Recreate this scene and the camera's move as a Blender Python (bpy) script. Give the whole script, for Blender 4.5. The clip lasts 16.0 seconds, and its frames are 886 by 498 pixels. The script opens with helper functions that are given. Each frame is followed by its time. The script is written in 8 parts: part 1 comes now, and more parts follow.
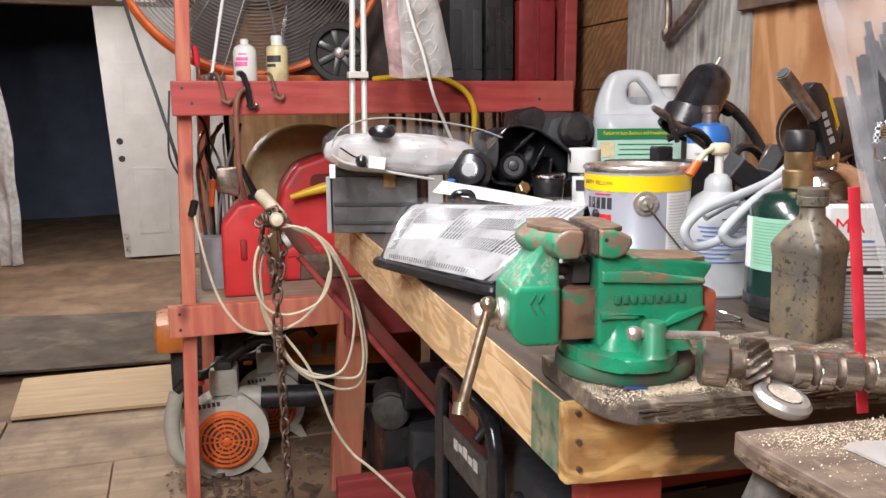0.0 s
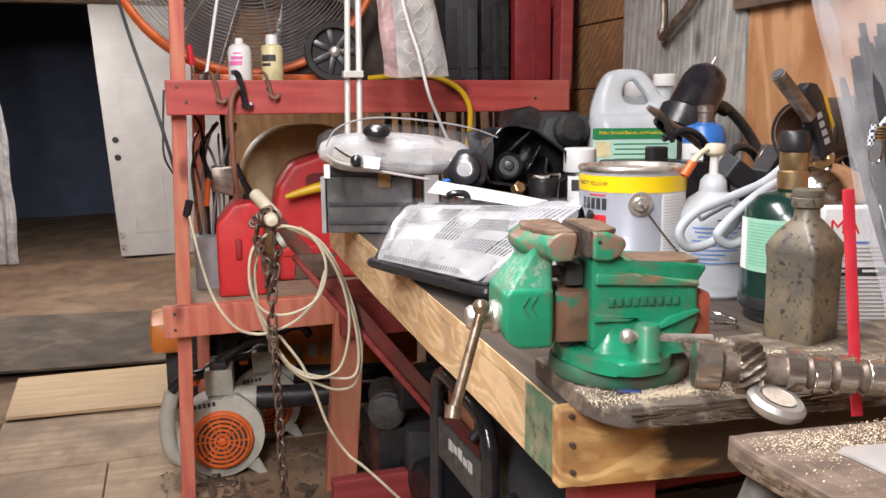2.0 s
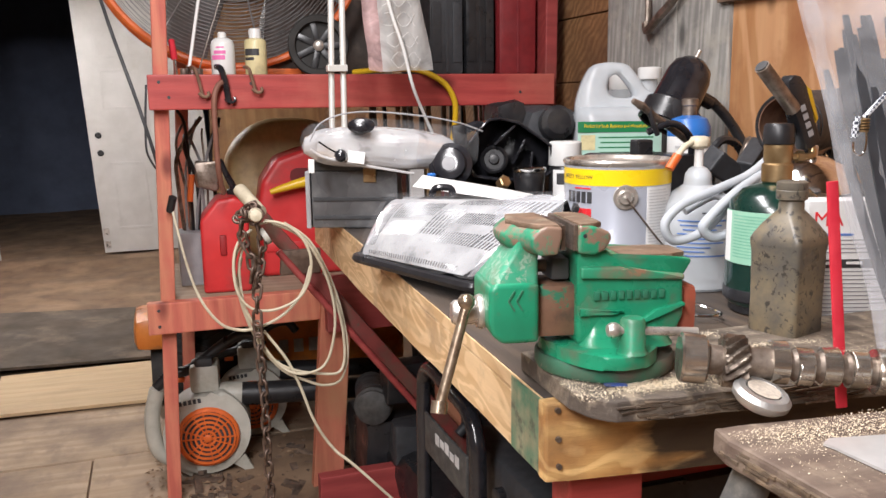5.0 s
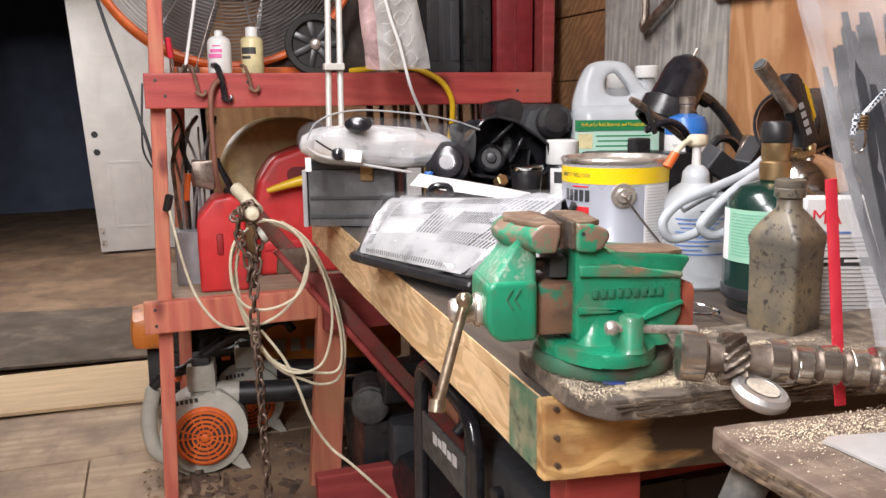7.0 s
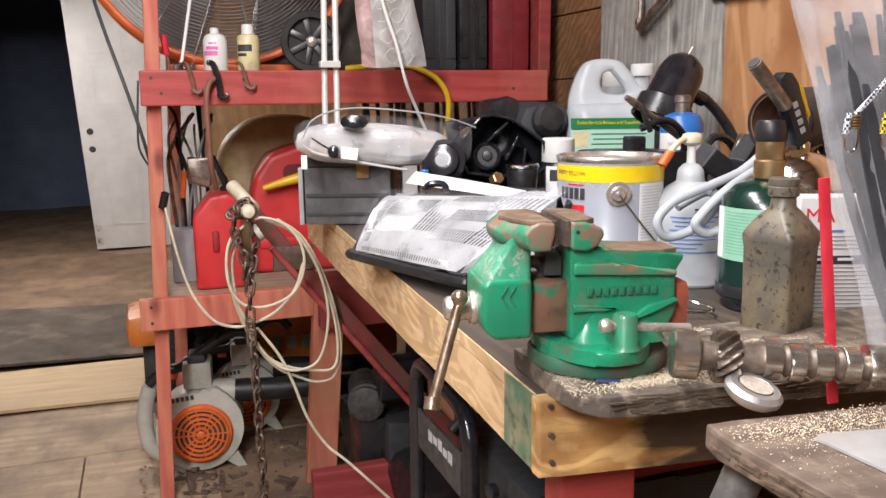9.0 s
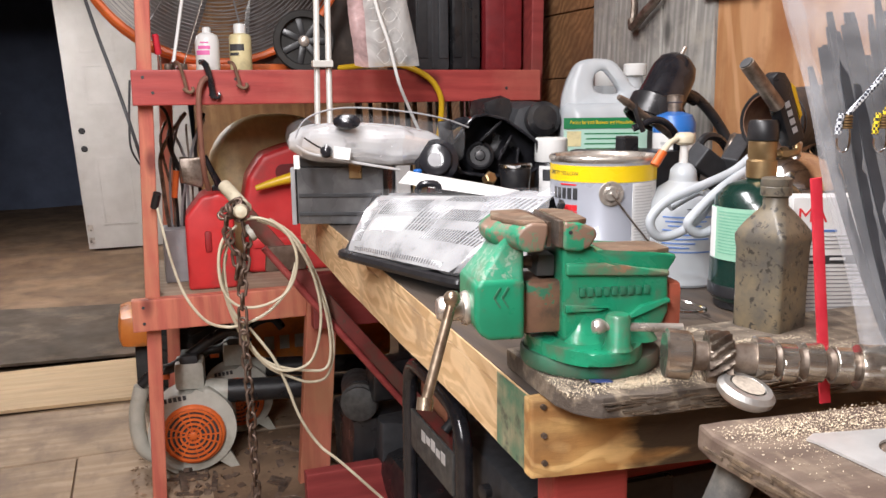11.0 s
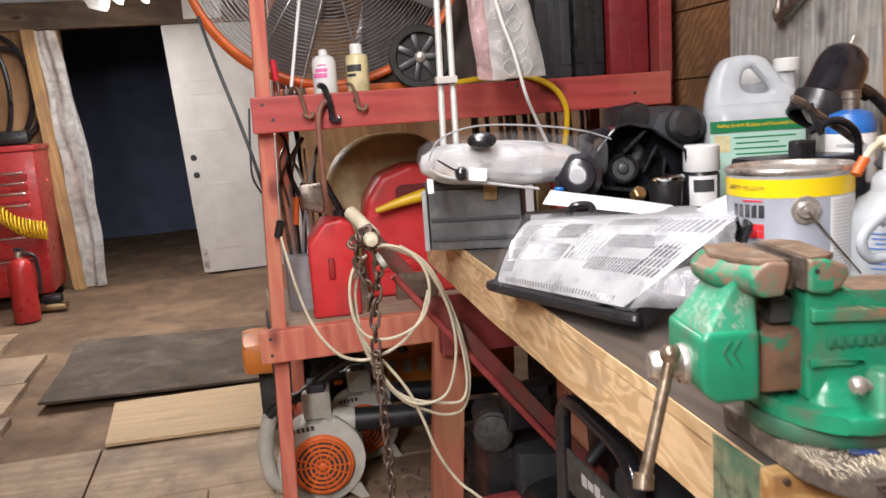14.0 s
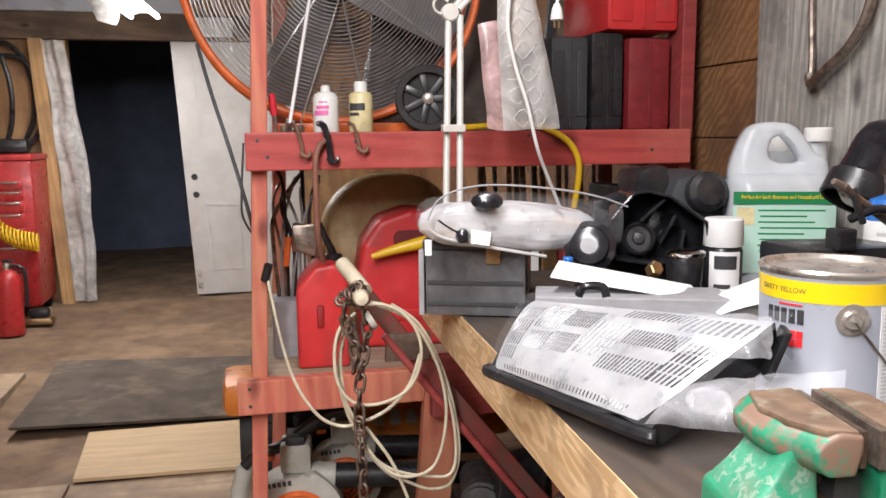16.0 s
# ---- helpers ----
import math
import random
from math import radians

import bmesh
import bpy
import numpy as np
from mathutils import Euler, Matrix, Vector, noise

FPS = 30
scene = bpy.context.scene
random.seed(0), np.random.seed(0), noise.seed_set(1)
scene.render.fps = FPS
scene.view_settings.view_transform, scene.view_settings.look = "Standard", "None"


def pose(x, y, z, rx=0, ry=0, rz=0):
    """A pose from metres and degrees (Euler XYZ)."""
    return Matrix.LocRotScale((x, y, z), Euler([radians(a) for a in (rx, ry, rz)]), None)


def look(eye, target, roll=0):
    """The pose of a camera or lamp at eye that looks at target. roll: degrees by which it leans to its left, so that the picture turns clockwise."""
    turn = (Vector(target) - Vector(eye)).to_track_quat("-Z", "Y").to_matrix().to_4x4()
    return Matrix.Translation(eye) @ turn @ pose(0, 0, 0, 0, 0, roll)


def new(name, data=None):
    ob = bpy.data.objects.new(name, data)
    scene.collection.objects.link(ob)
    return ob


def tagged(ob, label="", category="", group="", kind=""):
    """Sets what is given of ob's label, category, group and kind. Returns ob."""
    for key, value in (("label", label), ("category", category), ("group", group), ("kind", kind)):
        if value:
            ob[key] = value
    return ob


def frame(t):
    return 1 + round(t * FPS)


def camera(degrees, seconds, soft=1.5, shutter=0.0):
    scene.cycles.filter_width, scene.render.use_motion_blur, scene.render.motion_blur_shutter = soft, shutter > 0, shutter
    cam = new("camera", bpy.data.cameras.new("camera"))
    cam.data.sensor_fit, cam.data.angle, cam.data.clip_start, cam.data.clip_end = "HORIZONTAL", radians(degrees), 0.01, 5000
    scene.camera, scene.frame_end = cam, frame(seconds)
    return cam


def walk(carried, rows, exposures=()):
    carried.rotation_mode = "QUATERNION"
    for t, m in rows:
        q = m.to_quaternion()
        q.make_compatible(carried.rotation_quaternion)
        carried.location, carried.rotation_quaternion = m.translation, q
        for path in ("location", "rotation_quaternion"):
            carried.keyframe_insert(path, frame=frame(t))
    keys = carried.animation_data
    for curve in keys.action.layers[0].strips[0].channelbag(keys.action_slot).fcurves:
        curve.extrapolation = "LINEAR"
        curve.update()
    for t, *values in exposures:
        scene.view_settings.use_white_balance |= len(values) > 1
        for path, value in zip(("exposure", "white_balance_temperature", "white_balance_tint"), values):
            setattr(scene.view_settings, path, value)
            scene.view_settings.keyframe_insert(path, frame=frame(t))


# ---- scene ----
cam = camera(55.8, 16.0, shutter=0.5)
PATH = [
    (0, (0.025, 0.006, 1.143), (0.629, 1.884, 0.813), -0.6),
    (0.5, (0.024, 0.005, 1.141), (0.629, 1.883, 0.811), -0.5),
    (1, (0.027, 0.008, 1.143), (0.633, 1.885, 0.814), -0.6),
    (1.5, (0.028, 0.006, 1.147), (0.635, 1.883, 0.818), -0.6),
    (2, (0.031, 0.01, 1.146), (0.641, 1.885, 0.812), -0.6),
    (2.5, (0.031, 0.015, 1.14), (0.647, 1.887, 0.803), -0.6),
    (3, (0.032, 0.019, 1.138), (0.67, 1.884, 0.797), -0.5),
    (3.5, (0.032, 0.015, 1.145), (0.678, 1.876, 0.802), -0.5),
    (4, (0.034, 0.015, 1.145), (0.674, 1.877, 0.797), -0.7),
    (6.5, (0.034, 0.013, 1.146), (0.677, 1.875, 0.799), -0.9),
    (7, (0.034, 0.017, 1.144), (0.681, 1.877, 0.794), -0.8),
    (7.5, (0.034, 0.014, 1.146), (0.679, 1.874, 0.795), -0.8),
    (8, (0.035, 0.012, 1.15), (0.683, 1.871, 0.799), -0.8),
    (8.5, (0.035, 0.013, 1.147), (0.688, 1.871, 0.795), -0.8),
    (9, (0.034, 0.014, 1.145), (0.689, 1.87, 0.789), -0.7),
    (11.5, (0.036, 0.016, 1.146), (0.709, 1.865, 0.789), -0.7),
    (12, (0.035, 0.012, 1.148), (0.71, 1.861, 0.792), -0.7),
    (12.5, (0.035, 0.013, 1.149), (0.709, 1.862, 0.793), -0.7),
    (13, (0.028, 0.023, 1.156), (0.706, 1.871, 0.804), -0.6),
    (13.5, (-0.026, 0.061, 1.16), (0.593, 1.933, 0.826), -1.1),
    (14, (-0.011, 0.157, 1.163), (0.439, 2.078, 0.833), -4.1),
    (14.5, (0.021, 0.219, 1.198), (0.446, 2.155, 0.933), -3.3),
    (15, (0.064, 0.262, 1.239), (0.48, 2.209, 1.054), -2.1),
    (15.5, (0.052, 0.274, 1.213), (0.458, 2.22, 0.99), -1.6),
    (16, (0.032, 0.295, 1.211), (0.484, 2.225, 0.944), -0.6),
]
walk(cam, [(t, look(eye, target, roll)) for t, eye, target, roll in PATH])

# ---- light ----
world = bpy.data.worlds.new("world")
world.use_nodes = True
scene.world = world
world.node_tree.nodes["Background"].inputs[0].default_value = (0.35, 0.42, 0.55, 1)
world.node_tree.nodes["Background"].inputs[1].default_value = 0.02


def area_lamp(name, eye, target, sx, sy, power, colour):
    data = bpy.data.lights.new(name, "AREA")
    data.shape, data.size, data.size_y, data.energy, data.color = "RECTANGLE", sx, sy, power, colour
    ob = new(name, data)
    ob.matrix_world = look(eye, target)
    return ob


TUBE = (1.0, 0.968, 0.985)
# fluorescent ceiling shop lights: one over the aisle, one unseen over the bench end
lamp_row = area_lamp("aisle_light", (-0.67, 5.2, 1.97), (-0.67, 5.2, 0), 0.22, 2.3, 41, TUBE)
lamp_row.matrix_world = Matrix.Translation((-0.67, 5.2, 0)) @ Matrix.Rotation(radians(-4), 4, "Z") @ Matrix.Translation((0.67, -5.2, 0)) @ lamp_row.matrix_world
area_lamp("bench_light", (0.02, 0.9, 2.17), (0.25, 1.2, 0), 0.3, 1.2, 38, TUBE)
# unseen fill lamp added behind the camera, with no fixture of its own
area_lamp("rear_light", (-0.9, -0.6, 2.17), (-0.7, 0.3, 0), 0.3, 1.2, 88, TUBE)

# ---- materials ----


def nodes_of(name):
    m = bpy.data.materials.new(name)
    m.use_nodes = True
    nt = m.node_tree
    return m, nt, nt.nodes["Principled BSDF"]


def link(nt, a, b):
    nt.links.new(a, b)


def ramp(nt, fac, stops):
    n = nt.nodes.new("ShaderNodeValToRGB")
    el = n.color_ramp.elements
    while len(el) < len(stops):
        el.new(0.5)
    for e, (p, c) in zip(el, stops):
        e.position, e.color = p, (*c, 1) if len(c) == 3 else c
    link(nt, fac, n.inputs[0])
    return n.outputs[0]


def tex_noise(nt, scale, detail=4.0, rough=0.55, stretch=(1, 1, 1), distort=0.0):
    tc, mp, n = nt.nodes.new("ShaderNodeTexCoord"), nt.nodes.new("ShaderNodeMapping"), nt.nodes.new("ShaderNodeTexNoise")
    mp.inputs["Scale"].default_value = stretch
    link(nt, tc.outputs["Object"], mp.inputs[0])
    link(nt, mp.outputs[0], n.inputs["Vector"])
    n.inputs["Scale"].default_value, n.inputs["Detail"].default_value = scale, detail
    n.inputs["Roughness"].default_value, n.inputs["Distortion"].default_value = rough, distort
    return n.outputs["Fac"]


def mix(nt, fac, a, b, mode="MIX"):
    n = nt.nodes.new("ShaderNodeMix")
    n.data_type, n.blend_type = "RGBA", mode
    for i, v in ((0, fac), (6, a), (7, b)):
        if isinstance(v, (int, float)):
            n.inputs[i].default_value = v
        elif isinstance(v, tuple):
            n.inputs[i].default_value = (*v, 1)
        else:
            link(nt, v, n.inputs[i])
    return n.outputs[2]


def bump(nt, bsdf, height, strength, dist=0.002):
    n = nt.nodes.new("ShaderNodeBump")
    n.inputs["Strength"].default_value, n.inputs["Distance"].default_value = strength, dist
    link(nt, height, n.inputs["Height"])
    link(nt, n.outputs[0], bsdf.inputs["Normal"])


def stuff_mat(name, base, second=None, scale=25.0, rough=0.5, metal=0.0, worn=None, worn_at=0.62, worn_scale=14.0, bumpy=0.15, rough_var=0.15,
              dirt=None, dirt_at=0.6, dirt_scale=5.0, coat=0.0):
    """Paint, plastic or metal with grain, wear and dirt."""
    m, nt, b = nodes_of(name)
    second = second or tuple(c * 0.8 for c in base)
    fine = tex_noise(nt, scale, 5)
    col = mix(nt, ramp(nt, fine, [(0.35, (0, 0, 0)), (0.65, (1, 1, 1))]), base, second)
    if dirt:
        d = tex_noise(nt, dirt_scale, 6, 0.65)
        col = mix(nt, ramp(nt, d, [(dirt_at - 0.08, (0, 0, 0)), (dirt_at + 0.12, (1, 1, 1))]), col, dirt)
    if worn:
        w = tex_noise(nt, worn_scale, 8, 0.65, distort=0.4)
        col = mix(nt, ramp(nt, w, [(worn_at - 0.02, (0, 0, 0)), (worn_at + 0.02, (1, 1, 1))]), col, worn)
    link(nt, col, b.inputs["Base Color"])
    r = tex_noise(nt, scale * 0.6, 4)
    link(nt, ramp(nt, r, [(0.3, (max(rough - rough_var, 0.03),) * 3), (0.7, (min(rough + rough_var, 1),) * 3)]), b.inputs["Roughness"])
    b.inputs["Metallic"].default_value = metal
    b.inputs["Coat Weight"].default_value = coat
    if bumpy:
        bump(nt, b, tex_noise(nt, scale * 3, 6), bumpy, 0.001)
    return m


def wood_mat(name, light, dark, axis="y", rings=14.0, rough=0.65, stain=None, stain_at=0.6, bumpy=0.25, knots=True, stain_scale=3.0, varied=0.0, second_stain=None, flame=0.0, flame_scale=9.0):
    """Sawn timber with grain along an axis."""
    m, nt, b = nodes_of(name)
    st = {"x": (0.09, 1, 1), "y": (1, 0.09, 1), "z": (1, 1, 0.09)}[axis]
    broad = tex_noise(nt, rings, 3, 0.5, st, 1.2)
    tc, mp, w = nt.nodes.new("ShaderNodeTexCoord"), nt.nodes.new("ShaderNodeMapping"), nt.nodes.new("ShaderNodeTexWave")
    mp.inputs["Scale"].default_value = st
    link(nt, tc.outputs["Object"], mp.inputs[0])
    link(nt, mp.outputs[0], w.inputs[0])
    w.wave_type, w.bands_direction = "BANDS", "DIAGONAL"
    w.inputs["Scale"].default_value, w.inputs["Distortion"].default_value, w.inputs["Detail"].default_value = rings * 1.6, 9.0, 3.0
    w.inputs["Detail Scale"].default_value = 0.7
    fine = tex_noise(nt, rings * 9, 5, 0.7, tuple(s if s < 1 else 1 for s in st))
    col = mix(nt, ramp(nt, w.outputs["Fac"], [(0.1, (0, 0, 0)), (0.9, (1, 1, 1))]), light, dark)
    col = mix(nt, ramp(nt, broad, [(0.35, (0, 0, 0)), (0.7, (0.8, 0.8, 0.8))]), col, tuple((a + c) / 2 * 0.85 for a, c in zip(light, dark)))
    col = mix(nt, ramp(nt, fine, [(0.45, (0, 0, 0)), (0.75, (0.5, 0.5, 0.5))]), col, tuple(c * 0.6 for c in dark))
    if flame:
        swirl = tex_noise(nt, flame_scale, 2.5, 0.45, tuple(0.28 if s < 1 else 1 for s in st), 0.7)
        mul, sine = nt.nodes.new("ShaderNodeMath"), nt.nodes.new("ShaderNodeMath")
        mul.operation, sine.operation = "MULTIPLY", "SINE"
        mul.inputs[1].default_value = flame
        link(nt, swirl, mul.inputs[0])
        link(nt, mul.outputs[0], sine.inputs[0])
        col = mix(nt, ramp(nt, sine.outputs[0], [(0.0, (0, 0, 0)), (0.85, (0.42, 0.42, 0.42))]), col, tuple(min(1, c * 1.15 + 0.06) for c in light))
        col = mix(nt, ramp(nt, sine.outputs[0], [(0.0, (0.3, 0.3, 0.3)), (0.1, (0, 0, 0))]), col, tuple(c * 0.85 for c in dark))
    if varied:
        info = nt.nodes.new("ShaderNodeObjectInfo")
        col = mix(nt, ramp(nt, info.outputs["Random"], [(0, (0, 0, 0)), (1, (varied,) * 3)]), col, tuple(c * 0.45 for c in dark))
    if stain:
        s = tex_noise(nt, stain_scale, 7, 0.62)
        col = mix(nt, ramp(nt, s, [(stain_at - 0.12, (0, 0, 0)), (stain_at + 0.1, (0.9, 0.9, 0.9))]), col, stain)
    if second_stain:
        s = tex_noise(nt, stain_scale * 2.7, 7, 0.62, (1.3, 0.8, 1))
        col = mix(nt, ramp(nt, s, [(0.52, (0, 0, 0)), (0.68, (0.85, 0.85, 0.85))]), col, second_stain)
    if knots:
        v = nt.nodes.new("ShaderNodeTexVoronoi")
        mp2 = nt.nodes.new("ShaderNodeMapping")
        mp2.inputs["Scale"].default_value = tuple(0.45 if s < 1 else 1 for s in st)
        link(nt, tc.outputs["Object"], mp2.inputs[0])
        link(nt, mp2.outputs[0], v.inputs["Vector"])
        v.inputs["Scale"].default_value = 6.0
        col = mix(nt, ramp(nt, v.outputs["Distance"], [(0.05, (1, 1, 1)), (0.13, (0, 0, 0))]), col, tuple(c * 0.4 for c in dark))
    link(nt, col, b.inputs["Base Color"])
    b.inputs["Roughness"].default_value = rough
    bump(nt, b, fine, bumpy, 0.002)
    return m


def clear_mat(name, tint=(1, 1, 1), opacity=0.25, rough=0.12, milky=(0.9, 0.9, 0.9), wrinkle=40.0):
    """Thin clear plastic film."""
    m, nt, b = nodes_of(name)
    b.inputs["Base Color"].default_value = (*milky, 1)
    b.inputs["Roughness"].default_value = rough
    t, ms = nt.nodes.new("ShaderNodeBsdfTransparent"), nt.nodes.new("ShaderNodeMixShader")
    t.inputs[0].default_value = (*tint, 1)
    n = tex_noise(nt, wrinkle, 4, 0.6, distort=1.0)
    f = ramp(nt, n, [(0.35, (opacity * 0.6,) * 3), (0.75, (min(opacity * 1.7, 1),) * 3)])
    link(nt, f, ms.inputs[0])
    link(nt, t.outputs[0], ms.inputs[1])
    link(nt, b.outputs[0], ms.inputs[2])
    bump(nt, b, n, 0.6, 0.004)
    link(nt, ms.outputs[0], nt.nodes["Material Output"].inputs[0])
    return m


def glow_mat(name, colour, strength):
    m, nt, b = nodes_of(name)
    b.inputs["Base Color"].default_value = (0.9, 0.9, 0.9, 1)
    b.inputs["Emission Color"].default_value, b.inputs["Emission Strength"].default_value = (*colour, 1), strength
    return m


RED_WOOD = wood_mat("red_painted_timber", (0.46, 0.07, 0.06), (0.37, 0.048, 0.044), "x", 9, 0.5, (0.48, 0.13, 0.095), 0.62, 0.4, knots=True)
RED_POST = wood_mat("faded_red_timber", (0.62, 0.2, 0.125), (0.5, 0.115, 0.083), "z", 9, 0.65, (0.5, 0.24, 0.13), 0.58, 0.3)
RED_DARK = wood_mat("dark_red_timber", (0.36, 0.06, 0.055), (0.28, 0.04, 0.04), "x", 9, 0.6, (0.2, 0.05, 0.04), 0.62, 0.3)
FIR = wood_mat("fir_plywood_face", (0.74, 0.53, 0.3), (0.6, 0.38, 0.185), "y", 9, 0.6, (0.34, 0.23, 0.14), 0.64, 0.4, knots=False, stain_scale=9.0, flame=70.0, flame_scale=13.0)
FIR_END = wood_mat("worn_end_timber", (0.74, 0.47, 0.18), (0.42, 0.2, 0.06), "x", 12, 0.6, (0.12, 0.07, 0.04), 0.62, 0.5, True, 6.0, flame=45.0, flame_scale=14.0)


def darken_end(m):
    """Mixes in near-black from a hand's width off the end board's corner."""
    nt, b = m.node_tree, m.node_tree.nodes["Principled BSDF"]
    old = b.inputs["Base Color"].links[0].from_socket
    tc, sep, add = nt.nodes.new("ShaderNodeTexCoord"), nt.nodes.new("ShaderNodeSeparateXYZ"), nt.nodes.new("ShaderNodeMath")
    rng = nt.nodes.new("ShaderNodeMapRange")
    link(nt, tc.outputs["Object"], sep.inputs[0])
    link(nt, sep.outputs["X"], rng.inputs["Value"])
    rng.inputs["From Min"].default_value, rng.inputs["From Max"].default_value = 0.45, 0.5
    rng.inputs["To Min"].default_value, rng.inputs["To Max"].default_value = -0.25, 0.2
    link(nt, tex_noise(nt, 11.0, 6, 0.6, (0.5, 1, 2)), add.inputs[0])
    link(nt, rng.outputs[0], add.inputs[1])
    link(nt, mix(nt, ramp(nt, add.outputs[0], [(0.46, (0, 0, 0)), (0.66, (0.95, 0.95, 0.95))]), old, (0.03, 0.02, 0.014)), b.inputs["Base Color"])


darken_end(FIR_END)
GREEN_WOOD = wood_mat("green_smeared_timber", (0.4, 0.36, 0.23), (0.22, 0.23, 0.14), "z", 12, 0.6, (0.06, 0.18, 0.11), 0.47, 0.5, False, 22.0, second_stain=(0.06, 0.06, 0.045))
BENCH_TOP = wood_mat("dirty_bench_top", (0.11, 0.077, 0.053), (0.06, 0.043, 0.031), "y", 9, 0.7, (0.06, 0.05, 0.045), 0.5, 0.5, False, 6.0)
PLANK = wood_mat("grey_brown_plank", (0.27, 0.22, 0.165), (0.13, 0.1, 0.075), "x", 16, 0.75, (0.07, 0.055, 0.045), 0.52, 0.9, False, 16.0, second_stain=(0.33, 0.27, 0.2))
STAND_TOP = wood_mat("red_brown_board", (0.22, 0.165, 0.125), (0.12, 0.083, 0.063), "x", 10, 0.75, (0.1, 0.065, 0.05), 0.56, 0.7, False, 14.0, second_stain=(0.26, 0.2, 0.145))
SPLINTER = wood_mat("splintered_edge", (0.2, 0.14, 0.088), (0.1, 0.07, 0.047), "x", 22, 0.8, (0.06, 0.045, 0.035), 0.56, 0.9, False, 11.0)
SHELF_PLY = wood_mat("dusty_shelf_board", (0.4, 0.31, 0.22), (0.3, 0.22, 0.15), "x", 8, 0.75, (0.18, 0.13, 0.1), 0.6, 0.3)
GREY_BOARD = wood_mat("weathered_grey_board", (0.5, 0.48, 0.44), (0.27, 0.26, 0.24), "z", 15, 0.9, (0.17, 0.16, 0.15), 0.6, 1.0, True, 5.0, second_stain=(0.4, 0.37, 0.32))
BROWN_BOARD = wood_mat("brown_plank_wall", (0.36, 0.19, 0.085), (0.2, 0.09, 0.035), "x", 11, 0.7, (0.12, 0.06, 0.03), 0.56, 0.5, True, 3.0)
ORANGE_PLY = wood_mat("orange_plywood", (0.53, 0.285, 0.13), (0.44, 0.2, 0.08), "z", 5, 0.6, (0.3, 0.12, 0.05), 0.6, 0.3, True, 5.0, flame=30.0, flame_scale=5.0)
FLOOR_BOARD = wood_mat("worn_floor_board", (0.53, 0.395, 0.27), (0.42, 0.3, 0.19), "x", 6, 0.75, (0.2, 0.14, 0.1), 0.56, 0.4, False, 3.0, varied=0.25, second_stain=(0.25, 0.18, 0.13))
YELLOW_PLY = wood_mat("pale_plywood", (0.6, 0.44, 0.26), (0.57, 0.405, 0.23), "x", 5, 0.7, (0.4, 0.28, 0.17), 0.66, 0.2, False)
DARK_SHEET = stuff_mat("dark_rubber_sheet", (0.06, 0.046, 0.034), (0.095, 0.073, 0.054), 9, 0.95, dirt=(0.17, 0.125, 0.09), dirt_at=0.6, dirt_scale=4, bumpy=0.4)
EARTH = stuff_mat("packed_earth_floor", (0.19, 0.12, 0.072), (0.125, 0.078, 0.048), 7, 0.9, dirt=(0.27, 0.18, 0.112), dirt_at=0.57, dirt_scale=2.3, bumpy=0.8, worn=(0.07, 0.05, 0.04), worn_at=0.7, worn_scale=9)
STUD = wood_mat("stud_timber", (0.55, 0.35, 0.16), (0.42, 0.24, 0.1), "z", 9, 0.7, (0.25, 0.15, 0.08), 0.6, 0.3)
BACK_PLY = wood_mat("rear_wall_plywood", (0.45, 0.27, 0.13), (0.34, 0.18, 0.08), "z", 4, 0.7, (0.18, 0.1, 0.06), 0.58, 0.3)
ROOF_WOOD = wood_mat("dark_roof_timber", (0.22, 0.15, 0.1), (0.13, 0.09, 0.06), "x", 6, 0.8, (0.07, 0.05, 0.04), 0.55, 0.4)
ROOF_PALE = wood_mat("roof_board", (0.55, 0.43, 0.32), (0.42, 0.31, 0.22), "y", 5, 0.8, (0.15, 0.11, 0.08), 0.58, 0.3)
# bluish wall colour stands in for lens flare in the dark doorway
DARK_ROOM = stuff_mat("flare_blue_room_wall", (0.15, 0.18, 0.27), (0.115, 0.14, 0.21), 4, 0.9)
DOOR_WHITE = stuff_mat("off_white_door_paint", (0.58, 0.565, 0.54), (0.5, 0.485, 0.46), 6, 0.5, dirt=(0.42, 0.39, 0.35), dirt_at=0.66, dirt_scale=2.5, bumpy=0.1)
VISE_GREEN = stuff_mat("chipped_green_paint", (0.013, 0.255, 0.132), (0.016, 0.2, 0.104), 22, 0.34, worn=(0.19, 0.12, 0.085), worn_at=0.7, worn_scale=36, dirt=(0.1, 0.13, 0.085), dirt_at=0.6, dirt_scale=26, bumpy=0.35, coat=0.15)
VISE_DUSTY = stuff_mat("dusty_green_paint", (0.016, 0.24, 0.125), (0.05, 0.27, 0.16), 60, 0.45, worn=(0.2, 0.31, 0.23), worn_at=0.56, worn_scale=110, dirt=(0.16, 0.2, 0.14), dirt_at=0.57, dirt_scale=34, bumpy=0.5)
VISE_WORN = stuff_mat("rust_streaked_green", (0.02, 0.25, 0.13), (0.05, 0.21, 0.11), 30, 0.45, worn=(0.27, 0.15, 0.09), worn_at=0.55, worn_scale=26, dirt=(0.16, 0.15, 0.1), dirt_at=0.52, dirt_scale=30, bumpy=0.4)
VISE_SLIDE = stuff_mat("flaking_brown_iron", (0.2, 0.105, 0.065), (0.15, 0.08, 0.052), 40, 0.6, 0.15, worn=(0.03, 0.17, 0.095), worn_at=0.63, worn_scale=30, dirt=(0.09, 0.06, 0.045), dirt_at=0.58, dirt_scale=40, bumpy=0.5)
